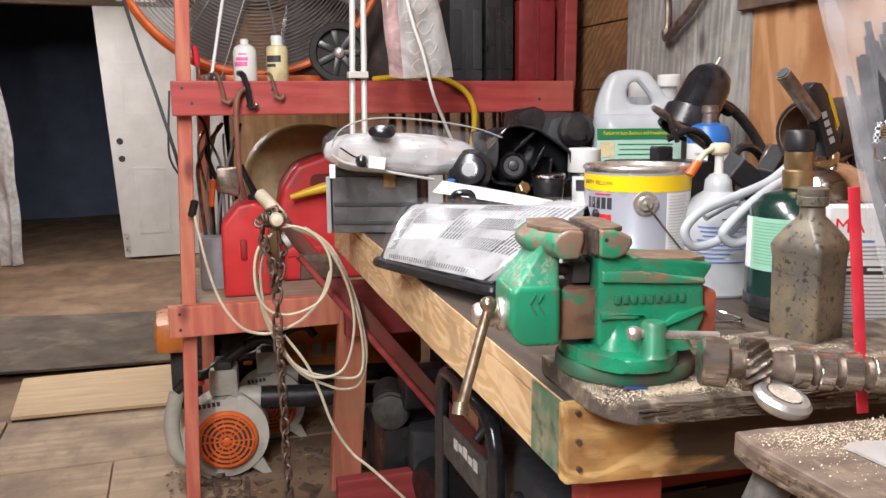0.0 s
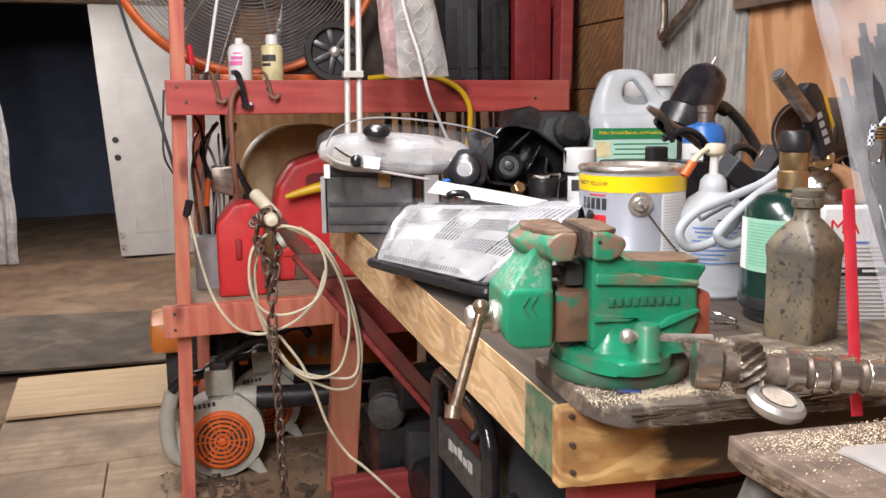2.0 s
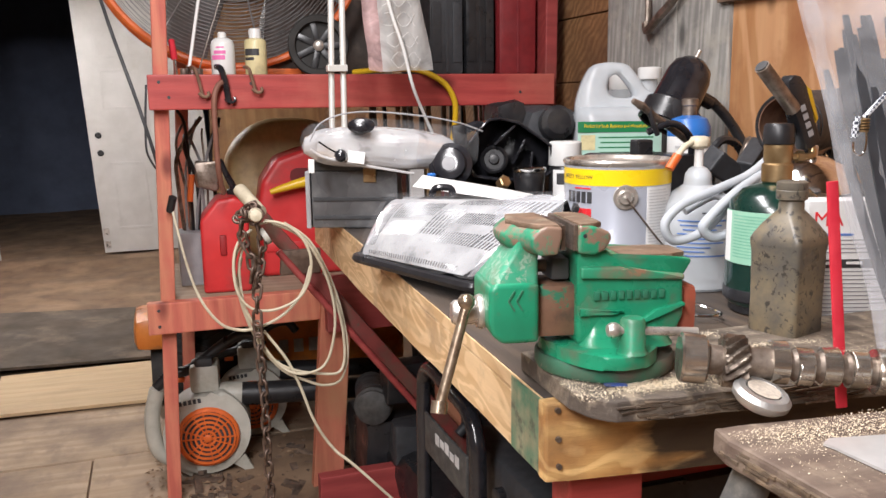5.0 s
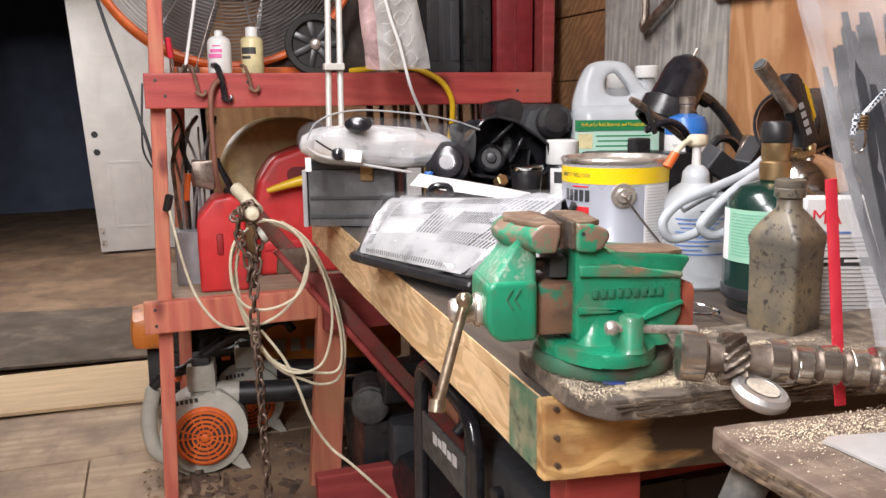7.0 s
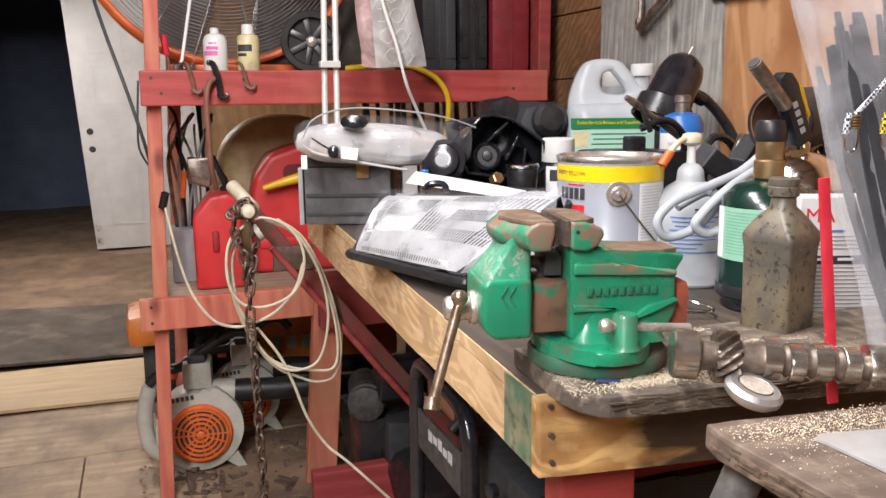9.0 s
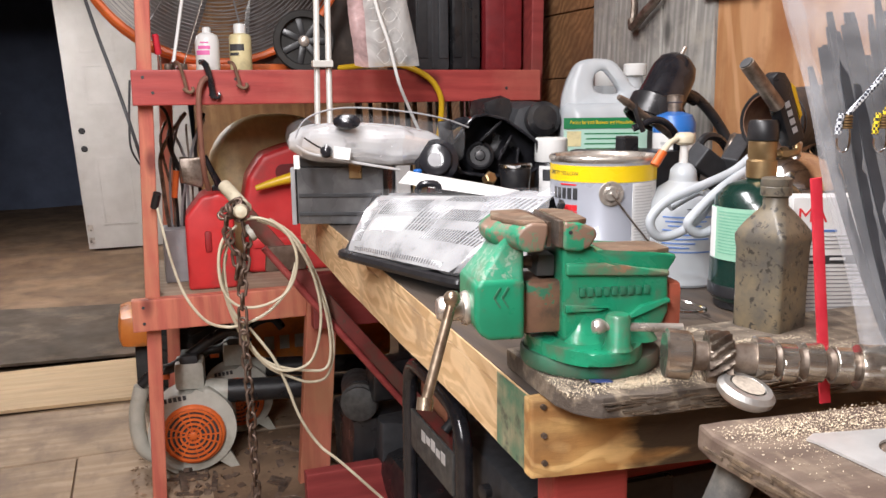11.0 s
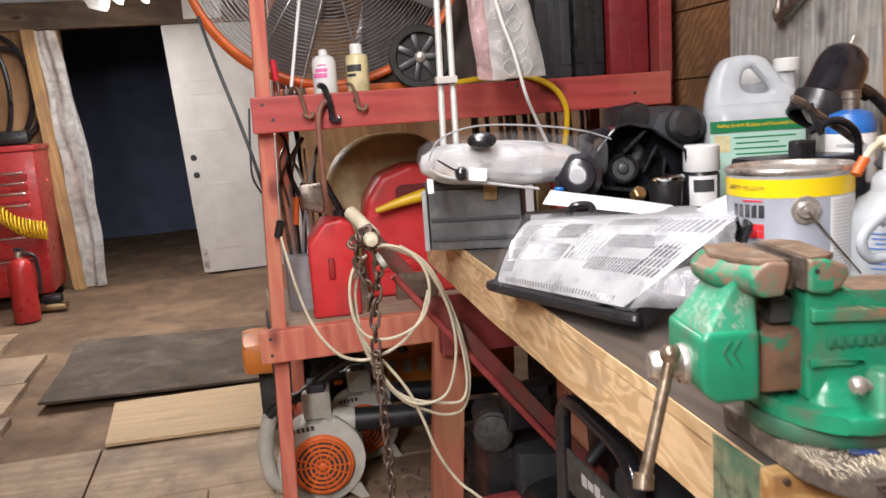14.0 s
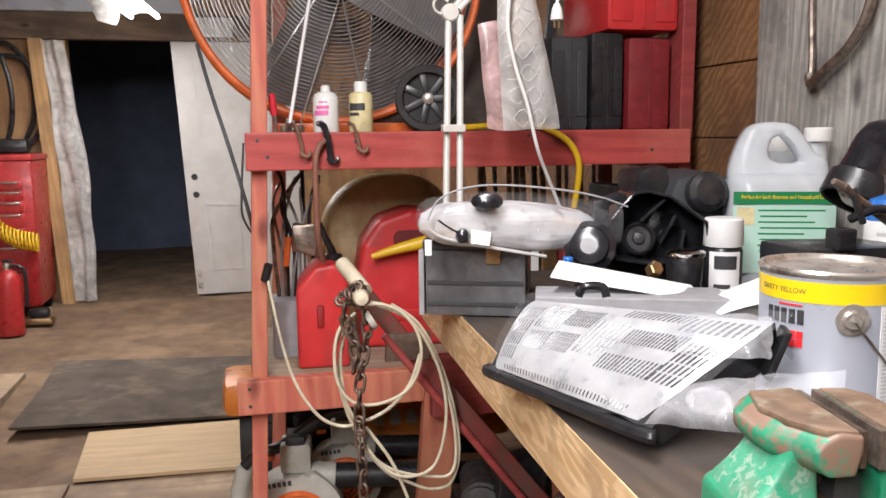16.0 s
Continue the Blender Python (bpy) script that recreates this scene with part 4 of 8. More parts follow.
for a, b in zip(rings, rings[1:]):
    for i in range(n):
        bm.faces.new((a[i], a[(i + 1) % n], b[(i + 1) % n], b[i]))
bm.faces.new(rings[0]), bm.faces.new(rings[-1])
part("helical_gear", bm, GEAR_STEEL, shaft, "dark helical drive gear", True, 32)


def lobe(z, turn, r, lift, w, mat):
    pts = []
    for i in range(40):
        a = 2 * math.pi * i / 40
        rr = r + lift * max(0, math.cos(a)) ** 2.2
        pts.append((rr * math.cos(a + radians(turn)), rr * math.sin(a + radians(turn))))
    part("lobe", prism(pts, z, z + w, "z", bevel=0.0024, segments=3), mat, shaft, "", True, 40)


for z, a, r, lift, w in ((0.078, 60, 0.0176, 0.004, 0.0145), (0.0995, 200, 0.0163, 0.0035, 0.0135), (0.1215, 40, 0.0163, 0.003, 0.0145), (0.1445, 150, 0.0165, 0.0035, 0.0145), (0.215, 300, 0.016, 0.004, 0.0145), (0.238, 60, 0.016, 0.004, 0.0145), (0.27, 180, 0.016, 0.004, 0.0145), (0.295, 90, 0.016, 0.004, 0.0145)):
    lobe(z, a, r, lift, w, LOBE_STEEL)
    part("fillet", lathe([(0.0122, z - 0.003), (0.0145, z)], 28), DULL_STEEL, shaft, "", True)
part("bearing", lathe([(0.0195, 0.166), (0.0205, 0.168), (0.0205, 0.19), (0.0195, 0.192)], 36), LOBE_STEEL, shaft, "", True)
scatter("shaft_sawdust", [(0.487, 0.6165, 0.9385, 0.006, 0.004, 60), (0.53, 0.597, 0.929, 0.008, 0.003, 110), (0.565, 0.58, 0.932, 0.01, 0.003, 60), (0.6, 0.563, 0.926, 0.015, 0.003, 60)], "fine sawdust lying along the camshaft", 15, 0.0005)

# cast fitting near the camshaft's far end
fit_ob = thing("cast_fitting", pose(0.655, 0.47, 0.8805), "grey cast aluminium fitting with a bolt", "fitting")
part("bell", lathe([(0.031, 0), (0.033, 0.006), (0.031, 0.018), (0.02, 0.03), (0.016, 0.04), (0.009, 0.043)], 28, pose(0, 0, 0.024, 0, -62, 12)), ALU, fit_ob, "", True)
part("bolt", lathe([(0.004, 0), (0.004, 0.012), (0.0065, 0.0121), (0.0065, 0.017), (0.005, 0.018)], 12, pose(-0.037, -0.005, 0.043, 0, -62, 12)), STEEL, fit_ob, "", True)
part("foot", lathe([(0.03, 0), (0.03, 0.012), (0.018, 0.016)], 24), ALU, fit_ob, "", True)

# round flange and pipe of the small stand
DARK_PIPE = stuff_mat("dusty_grey_pipe", (0.075, 0.075, 0.073), (0.13, 0.125, 0.115), 60, 0.65, bumpy=0.4, dirt=(0.2, 0.185, 0.16), dirt_at=0.6, dirt_scale=40)
stand = thing("board_stand", pose(0.62, 0.35, 0), "rough wooden board on a grey pipe stand", "stand")
bm = prism([(0.452, 0.556), (0.446, 0.53), (0.449, 0.45), (0.452, 0.17), (0.92, 0.15), (0.92, 0.5), (0.66, 0.528), (0.475, 0.553)], 0.858, 0.8795, bevel=0.0035)
wpart("board", rough_up(bm, 0.0012, 25), STAND_TOP, stand, "splintered red-brown board")
bm = bmesh.new()
r = random.Random(9)
for i in range(80):
    y = r.uniform(0.17, 0.54)
    add_box(bm, (-0.0025, -0.012, -0.0013), (0.0015, 0.012, 0.0013), pose(0.4475 + 0.002 * r.random(), y, r.uniform(0.861, 0.876), 0, 0, r.uniform(-6, 6)))
tagged(wpart("edge_fibre", bm, SPLINTER, stand, "torn wood fibres along the board's edge"), "", "", "", "stuff")
wpart("pipe", hose([(0.487, 0.538, 0.857), (0.472, 0.545, 0.81), (0.45, 0.556, 0.74), (0.42, 0.57, 0.62)], 0.0165, 16, 5), DARK_PIPE, stand, "grey plastic pipe", True)
for k, z in enumerate((0.8, 0.745)):
    x = 0.467 - 0.018 * k
    wpart("clamp_ring", lathe([(0.0175, -0.003), (0.019, -0.001), (0.019, 0.001), (0.0175, 0.003)], 20, pose(x, 0.548 + 0.009 * k, z, 8, 24, 0)), ALU, stand, "", True)
wpart("leg", rod((0.42, 0.57, 0.625), (0.36, 0.6, 0.002), 0.0155), DARK_PIPE, stand, "", True)
wpart("leg", rod((0.8, 0.32, 0.857), (0.85, 0.36, 0.002), 0.0155), DARK_PIPE, stand, "", True)
wpart("leg", rod((0.6, 0.2, 0.857), (0.58, 0.14, 0.002), 0.0155), DARK_PIPE, stand, "", True)
scatter("stand_sawdust", [(0.56, 0.515, 0.8795, 0.05, 0.014, 1300), (0.5, 0.53, 0.8795, 0.03, 0.012, 400), (0.5, 0.48, 0.8795, 0.03, 0.03, 120), (0.64, 0.49, 0.8795, 0.05, 0.02, 500)], "pale sawdust strewn over the stand board", 5)

# ring placed to fit the camera's view, clear of the plank's edge
pulley = thing("alloy_ring", pose(0.512, 0.575, 0.886, 15, 11, -10) @ Matrix.Scale(1.02, 4), "pale cast alloy ring between the plank and stand board", "ring")
part("rim", lathe([(0.013, 0.003), (0.02, 0.0), (0.024, 0.004), (0.0245, 0.009), (0.021, 0.013), (0.0155, 0.0135), (0.0135, 0.010)], 36), ALU, pulley, "", True)
part("dust_fill", lathe([(0.001, 0.0135), (0.0135, 0.0137), (0.014, 0.0139)], 24), stuff_mat("packed_dust", (0.5, 0.44, 0.36), (0.36, 0.31, 0.26), 300, 0.9, bumpy=0.3), pulley, "disc of packed sawdust")

plate = thing("metal_plate", pose(0.505, 0.49, 0.8805, 0, 0, -12), "thin bare steel plate with a round cut-out", "plate")
out = [(0.0, 0.004), (0.004, -0.004), (0.02, -0.064), (0.04, -0.07), (0.15, -0.07), (0.15, 0.012), (0.01, 0.012)]
bm = bmesh.new()
hole = [(0.068 + 0.026 * math.cos(2 * math.pi * i / 28), -0.028 + 0.022 * math.sin(2 * math.pi * i / 28)) for i in range(28)]
vo = [bm.verts.new((x, y, 0.0022)) for x, y in out]
vh = [bm.verts.new((x, y, 0.0022)) for x, y in hole]
es = [bm.edges.new((a, b)) for ring in (vo, vh) for a, b in zip(ring, ring[1:] + ring[:1])]
bmesh.ops.triangle_fill(bm, use_beauty=True, edges=es)
ex = bmesh.ops.extrude_face_region(bm, geom=list(bm.faces))
bmesh.ops.translate(bm, vec=(0, 0, -0.0022), verts=[g for g in ex["geom"] if isinstance(g, bmesh.types.BMVert)])
part("sheet", bm, stuff_mat("brushed_plate", (0.72, 0.72, 0.71), (0.62, 0.62, 0.61), 30, 0.42, 0.6, bumpy=0.1), plate)

# ---- gallon paint can ----
can = thing("paint_can", pose(0.716, 1.158, bz(1.158), 0, 0, -20), "gallon paint can, grey with a yellow band and wire bail", "paint can")
part("body", lathe([(0.0815, 0), (0.083, 0.003), (0.083, 0.006), (0.0815, 0.008), (0.0815, 0.185)], 64), TIN, can, "", True)
part("yellow_band", lathe([(0.0819, 0.157), (0.0819, 0.181)], 64), TIN_YELLOW, can, "", True)
part("rim", lathe([(0.0815, 0.185), (0.0835, 0.187), (0.084, 0.191), (0.082, 0.194), (0.079, 0.193), (0.077, 0.188), (0.06, 0.187)], 64), STEEL, can, "dull metal rim", True)


def on_can(r, ang, z):
    """Pose on the side of a round thing, with local x along the side, y up and z out."""
    return pose(r * math.cos(radians(ang)), r * math.sin(radians(ang)), z, 90, 0, ang + 90)


def wrap(ob, r):
    """Bend a flat mesh, built round x = 0, on to a cylinder of that radius."""
    for v in ob.data.vertices:
        x, y, z = v.co
        a = x / r
        v.co = ((r + z) * math.sin(a), y, (r + z) * math.cos(a) - r)


def wrapped(name, rows, r, ang, material, parent, step=0.008):
    """Bars of print that follow a round side."""
    bm = bmesh.new()
    for x, y, w, h in rows:
        n = max(1, int(abs(w) / step))
        for i in range(n):
            add_box(bm, (x + w * i / n, y - h / 2, -0.0002), (x + w * (i + 1) / n, y + h / 2, 0.0006))
    bmesh.ops.remove_doubles(bm, verts=bm.verts, dist=1e-6)
    ob = part(name, bm, material, parent)
    wrap(ob, r)
    ob.matrix_local = on_can(r, ang, 0)
    return ob


AF = -143.0
wrapped("brand_blocks", [(-0.0275 + i * 0.0105, 0.139, 0.0075, 0.017) for i in range(5)], 0.0817, AF, INK, can, 0.004)
wrapped("red_square", [(-0.004 + 0.0088 * (i % 3), 0.108 + 0.0098 * (i // 3), 0.008, 0.009) for i in range(6)], 0.0817, AF, TIN_RED, can, 0.004)
wrapped("black_block", [(-0.022, 0.111, 0.016, 0.012)], 0.0817, AF, INK, can, 0.004)
wrapped("small_print", [(-0.01, 0.1525, 0.03, 0.002)], 0.0817, AF, TIN_RED, can, 0.004)
o = letters("SAFETY YELLOW", 0.0085, Matrix(), INK, can, 0.0003, "band_lettering")
wrap(o, 0.0819)
o.matrix_local = on_can(0.0819, AF - 6, 0.169)
wrapped("label_panel", [(-0.032, 0.085, 0.062, 0.14)], 0.0816, -46, PAPER, can, 0.006)
wrapped("fine_print", [(-0.029, 0.15 - 0.0045 * i, 0.036 + 0.01 * ((i * 7) % 3) / 2, 0.0016) for i in range(30)], 0.0822, -46, PALE_INK, can, 0.006)
EAR = -92.0
bm = lathe([(0.016, 0), (0.0185, 0.0008), (0.0185, 0.002), (0.0165, 0.0026), (0.0125, 0.0012), (0.0115, 0.0014), (0.0108, 0.006), (0.009, 0.0072), (0.0045, 0.0066), (0.003, 0.0075), (0.001, 0.0075)], 28)
o = part("bail_ear", bm, STEEL, can, "", True)
o.matrix_local = on_can(0.0815, EAR, 0.141)
e0 = on_can(0.0915, EAR, 0.141).translation
pts = [e0] + [on_can(0.089 + 0.012 * math.sin(math.pi * k / 8), EAR + 22.5 * k, 0.141 - 0.12 * math.sin(math.pi * k / 8)).translation for k in range(1, 8)] + [on_can(0.0915, EAR + 180, 0.141).translation]
part("bail", hose(pts, 0.0014, 6), DULL_STEEL, can, "thin wire bail", True)

# ---- pump bottle with a coil of grey hose ----
pump = thing("pump_bottle", pose(0.812, 1.085, bz(1.085), 0, 0, -10) @ Matrix.Diagonal((1.07, 1.07, 0.93, 1)), "translucent white pump bottle with blue print", "bottle")
part("body", lathe([(0.047, 0), (0.052, 0.005), (0.052, 0.12), (0.049, 0.138), (0.033, 0.158), (0.02, 0.168), (0.018, 0.185)], 40), MILKY, pump, "", True)
collar = part("collar", lathe([(0.019, 0.178), (0.018, 0.186), (0.0125, 0.194), (0.008, 0.197)], 24), MILKY, pump, "", True)
part("pump_stem", lathe([(0.0065, 0.196), (0.006, 0.232)], 16), WHITE, collar, "", True)
bm = lathe([(0.0095, 0.226), (0.014, 0.23), (0.015, 0.238), (0.012, 0.244), (0.008, 0.246)], 24)
part("pump_head", bm, CREAM, pump, "ivory pump head", True)
nozzle = part("nozzle", hose([(-0.01, -0.004, 0.238), (-0.026, -0.009, 0.23), (-0.04, -0.014, 0.214)], 0.0045, 10, 5), CREAM, pump, "", True)
part("nozzle_tip", hose([(-0.038, -0.0135, 0.217), (-0.052, -0.018, 0.196)], 0.0068, 10, 3), ORANGE, nozzle, "orange nozzle tip", True)
wrapped("blue_print", [(-0.045 + 0.004 * (i % 3), 0.115 - 0.007 * i, 0.07 - 0.012 * ((i * 5) % 4), 0.0022) for i in range(9)], 0.0522, -95, BLUE_INK, pump, 0.006)
wrapped("marker_note", [(-0.012, 0.128, 0.012, 0.002), (0.002, 0.132, 0.012, 0.002), (-0.006, 0.124, 0.002, 0.01)], 0.0522, -95, INK, pump, 0.006)
tube = thing("rubber_tubing", pose(0.80, 1.0, bz(1.0)), "pale grey rubber tubing looped over the bottle", "tubing")
RUBBER = stuff_mat("pale_grey_rubber", (0.46, 0.49, 0.52), (0.39, 0.42, 0.45), 20, 0.55, bumpy=0.05)
wpart("loop", hose([(0.912, 1.030, 1.070), (0.847, 1.010, 1.037), (0.777, 0.995, 1.018), (0.718, 0.990, 1.000), (0.692, 0.990, 0.975), (0.705, 0.988, 0.952), (0.744, 0.985, 0.959), (0.779, 0.985, 0.986), (0.792, 0.995, 1.003), (0.786, 1.015, 1.007), (0.744, 1.020, 0.987)], 0.0066, 10, 8), RUBBER, tube, "", True)
wpart("loop", hose([(0.900, 1.020, 1.045), (0.804, 0.980, 1.018), (0.748, 0.970, 0.982), (0.740, 0.970, 0.967), (0.759, 0.970, 0.955), (0.787, 0.970, 0.964), (0.820, 0.980, 0.997), (0.874, 1.000, 1.029)], 0.0066, 10, 8), RUBBER, tube, "", True)

# ---- propane cylinder with a torch head ----
gas = thing("propane_torch", pose(0.82, 0.925, bz(0.925), 0, 0, 0), "dark green propane cylinder with a brass valve and torch", "torch")
gcyl = part("cylinder", lathe([(0.055, 0.012), (0.06, 0.018), (0.0615, 0.03), (0.0615, 0.135), (0.057, 0.153), (0.042, 0.168), (0.018, 0.176)], 48), DARK_GREEN, gas, "", True)
part("foot_ring", lathe([(0.05, 0.0), (0.054, 0.003), (0.054, 0.014), (0.0625, 0.02), (0.0625, 0.034), (0.061, 0.036)], 48), BLACK, gas, "black plastic foot", True)
wrapped("label", [(-0.06, 0.106, 0.135, 0.07)], 0.0618, -148, MINT_LABEL, gcyl, 0.006)
wrapped("label_print", [(-0.038, 0.135 - 0.0042 * i, 0.085 - 0.026 * ((i * 3) % 4) / 3, 0.0017) for i in range(14)], 0.0623, -148, stuff_mat("teal_print", (0.16, 0.4, 0.28), (0.2, 0.45, 0.32), 60, 0.5, bumpy=0), gas, 0.006)
wrapped("label_edge", [(-0.06, 0.106, 0.016, 0.068)], 0.0622, -148, PAPER, gas, 0.006)
part("valve", lathe([(0.013, 0.172), (0.02, 0.178), (0.02, 0.2), (0.0175, 0.202), (0.0175, 0.204), (0.0185, 0.2055), (0.0185, 0.226), (0.014, 0.228)], 24), BRASS, gas, "", True)
part("valve_stub", hose([(0.012, -0.008, 0.21), (0.034, -0.014, 0.209), (0.044, -0.014, 0.213), (0.045, -0.01, 0.224)], 0.0052, 10, 5), BRASS, gas, "", True)
part("stub_nut", rod((0.021, -0.0105, 0.2095), (0.03, -0.013, 0.2092), 0.0085, None, 6), BRASS, gas)
part("knob", lathe([(0.0195, 0.227), (0.0205, 0.23), (0.0195, 0.25), (0.017, 0.254)], 24), BLACK, gas, "black control knob", True)
tilt = Matrix.Translation((0.024, -0.006, 0.268)) @ pose(0, 0, 0, 0, -24, 0)
grip = part("handle", prism([(-0.0125, -0.05), (0.0135, -0.05), (0.0145, 0.03), (0.012, 0.046), (0.002, 0.052), (-0.009, 0.048), (-0.0135, 0.035)], -0.011, 0.011, "y", tilt, 0.004), BLACK, gas, "", True, 50)
part("trigger_grip", prism([(0.0135, -0.022), (0.02, -0.018), (0.0215, 0.022), (0.0145, 0.034), (0.011, 0.034), (0.011, -0.022)], -0.0105, 0.0105, "y", tilt, 0.003), YELLOW, grip, "yellow grip", True, 50)
bars([(-0.004 + 0.0 * i, -0.03 + 0.012 * i, 0.008, 0.008) for i in range(4)], tilt @ pose(0, -0.0113, 0, 90), GREY, grip, "maker_mark")
burner = part("burner_tube", hose([(0.012, -0.01, 0.272), (-0.008, -0.014, 0.289), (-0.05, -0.02, 0.3265)], 0.0098, 18, 3), DULL_STEEL, gas, "burnt steel burner tube", True)
# near-black disc puts the burner mouth's inner shade into colour
part("burner_mouth", lathe([(0.0082, 0), (0.0082, 0.0015)], 16, Matrix.Translation((-0.0501, -0.0201, 0.3266)) @ Vector((-0.042, -0.006, 0.0375)).to_track_quat("Z", "Y").to_matrix().to_4x4()), INK, burner)

# ---- grimy square bottle ----
bot = thing("oil_bottle", pose(0.722, 0.785, bz(0.785), 0, 0, 17), "empty square plastic bottle coated in black grime", "bottle")
bm, rings = bmesh.new(), []
for z, h, rad in ((0.0, 0.0275, 0.005), (0.003, 0.0305, 0.006), (0.06, 0.0302, 0.006), (0.116, 0.0306, 0.006), (0.124, 0.032, 0.0065), (0.131, 0.0325, 0.007), (0.137, 0.0305, 0.008), (0.148, 0.0245, 0.009), (0.158, 0.0178, 0.0105), (0.164, 0.0142, 0.0138), (0.176, 0.0138, 0.0136)):
    rings.append([bm.verts.new((x, y, z)) for x, y in rounded(2 * h, 2 * h, rad, 6)])
for a, b in zip(rings, rings[1:]):
    for i in range(len(a)):
        bm.faces.new((a[i], a[(i + 1) % len(a)], b[(i + 1) % len(a)], b[i]))
bm.faces.new(rings[0]), bm.faces.new(rings[-1])
part("body", rough_up(bm, 0.0009, 26), DIRTY_BOTTLE, bot, "", True, 60)
part("neck_finish", lathe([(0.0138, 0.174), (0.0172, 0.1765), (0.0175, 0.186), (0.0165, 0.187), (0.0172, 0.189), (0.0172, 0.1955), (0.014, 0.197)], 24), DIRTY_BOTTLE, bot, "", True)

# ---- white carton ----
cart = thing("carton", pose(0.868, 0.842, bz(0.842), 0, 0, -20), "white printed carton with red and black print", "carton")
part("carton_body", box((-0.062, -0.02, 0), (0.062, 0.02, 0.162), 0.0015), PAPER, cart)
fm = pose(0, -0.0203, 0, 90)
letters("MA", 0.026, fm @ pose(-0.037, 0.138, 0), TIN_RED, cart, 0.0003, "red_lettering")
bars([(-0.05 + 0.0, 0.119, 0.045, 0.003)], fm, BLUE_INK, cart, "blue_stroke")
bars([(-0.062, 0.082, 0.124, 0.011)], fm, INK, cart, "black_band")
bars([(-0.055, 0.072 - 0.0052 * i, 0.075 + 0.02 * ((i * 5) % 3), 0.0016) for i in range(13)], fm, GREY, cart, "fine_print")
bars([(-0.055, 0.112 - 0.0052 * i, 0.085, 0.0016) for i in range(4)], fm, GREY, cart, "fine_print")
bars([(-0.05, 0.083, 0.03, 0.0035), (-0.012, 0.083, 0.02, 0.0035)], pose(0, -0.0208, 0, 90), PAPER, cart, "white_print")

# ---- red strap in front of the carton, placed to fit the camera's view ----
strap = thing("red_stake", pose(0.64, 0.595, 0.857), "slim bright red plastic stake beside the camshaft", "stake")
wpart("shaft", prism(rounded(0.0105, 0.004, 0.0015, 2), 0, 0.214, "z", pose(0.629, 0.6, 0.8575, 0.5, -6.5, -18)), BRIGHT_RED, strap, "", True)

# ---- headlamp lying in its wrapper ----


def patch(bl, br, tl, tr, nu, nv, bulge, round_end=0.0, offset=0.0):
    """A bulged four-cornered sheet."""
    bl, br, tl, tr = (Vector(p) for p in (bl, br, tl, tr))
    out = (br - bl).cross(tl - bl).normalized()
    bm, rows = bmesh.new(), []
    for j in range(nv + 1):
        v = j / nv
        row = []
        for i in range(nu + 1):
            u = i / nu
            k = round_end * (1 - (1 - (2 * v - 1) ** 2) ** 0.5)
            uu = k + (1 - k) * u
            p = bl.lerp(br, uu).lerp(tl.lerp(tr, uu), v)
            d = bulge * (1 - (2 * u - 1) ** 4) * (1 - (2 * v - 1) ** 4) + offset
            row.append(bm.verts.new(p + out * d))
        rows.append(row)
    for a, b in zip(rows, rows[1:]):
        for i in range(nu):
            bm.faces.new((a[i], a[i + 1], b[i + 1], b[i]))
    return bm


# white and grey tones put the lamp reflector's reflections into its colour
CHROME = stuff_mat("bright_lamp_reflector", (0.78, 0.79, 0.8), (0.56, 0.565, 0.58), 16, 0.13, 0.5, bumpy=0.3, dirt=(0.3, 0.305, 0.32), dirt_at=0.62, dirt_scale=30, rough_var=0.08)
# near-black colour draws the dark refracted between the lens flutes
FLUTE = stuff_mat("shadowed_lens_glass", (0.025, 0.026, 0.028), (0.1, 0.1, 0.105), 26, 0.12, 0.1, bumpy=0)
BL, BR, TL, TR = (0.354, 1.385, 0.893), (0.437, 1.1, 0.902), (0.412, 1.405, 0.98), (0.6, 1.1, 1.002)
hl = thing("headlamp", pose(0.45, 1.3, bz(1.3)), "clear-wrapped car headlamp unit with fluted chrome reflector", "headlamp")
wpart("reflector", patch(BL, BR, TL, TR, 60, 30, 0.012, 0.05), CHROME, hl, "", True, 80)


def on_lens(u, v, lift):
    """A point over the bulged lens, by its share of the width and height."""
    bl, br, tl, tr = (Vector(p) for p in (BL, BR, TL, TR))
    out = (br - bl).cross(tl - bl).normalized()
    k = 0.05 * (1 - (1 - (2 * v - 1) ** 2) ** 0.5)
    uu = k + (1 - k) * u
    return bl.lerp(br, uu).lerp(tl.lerp(tr, uu), v) + out * (0.012 * (1 - (2 * u - 1) ** 4) * (1 - (2 * v - 1) ** 4) + lift)


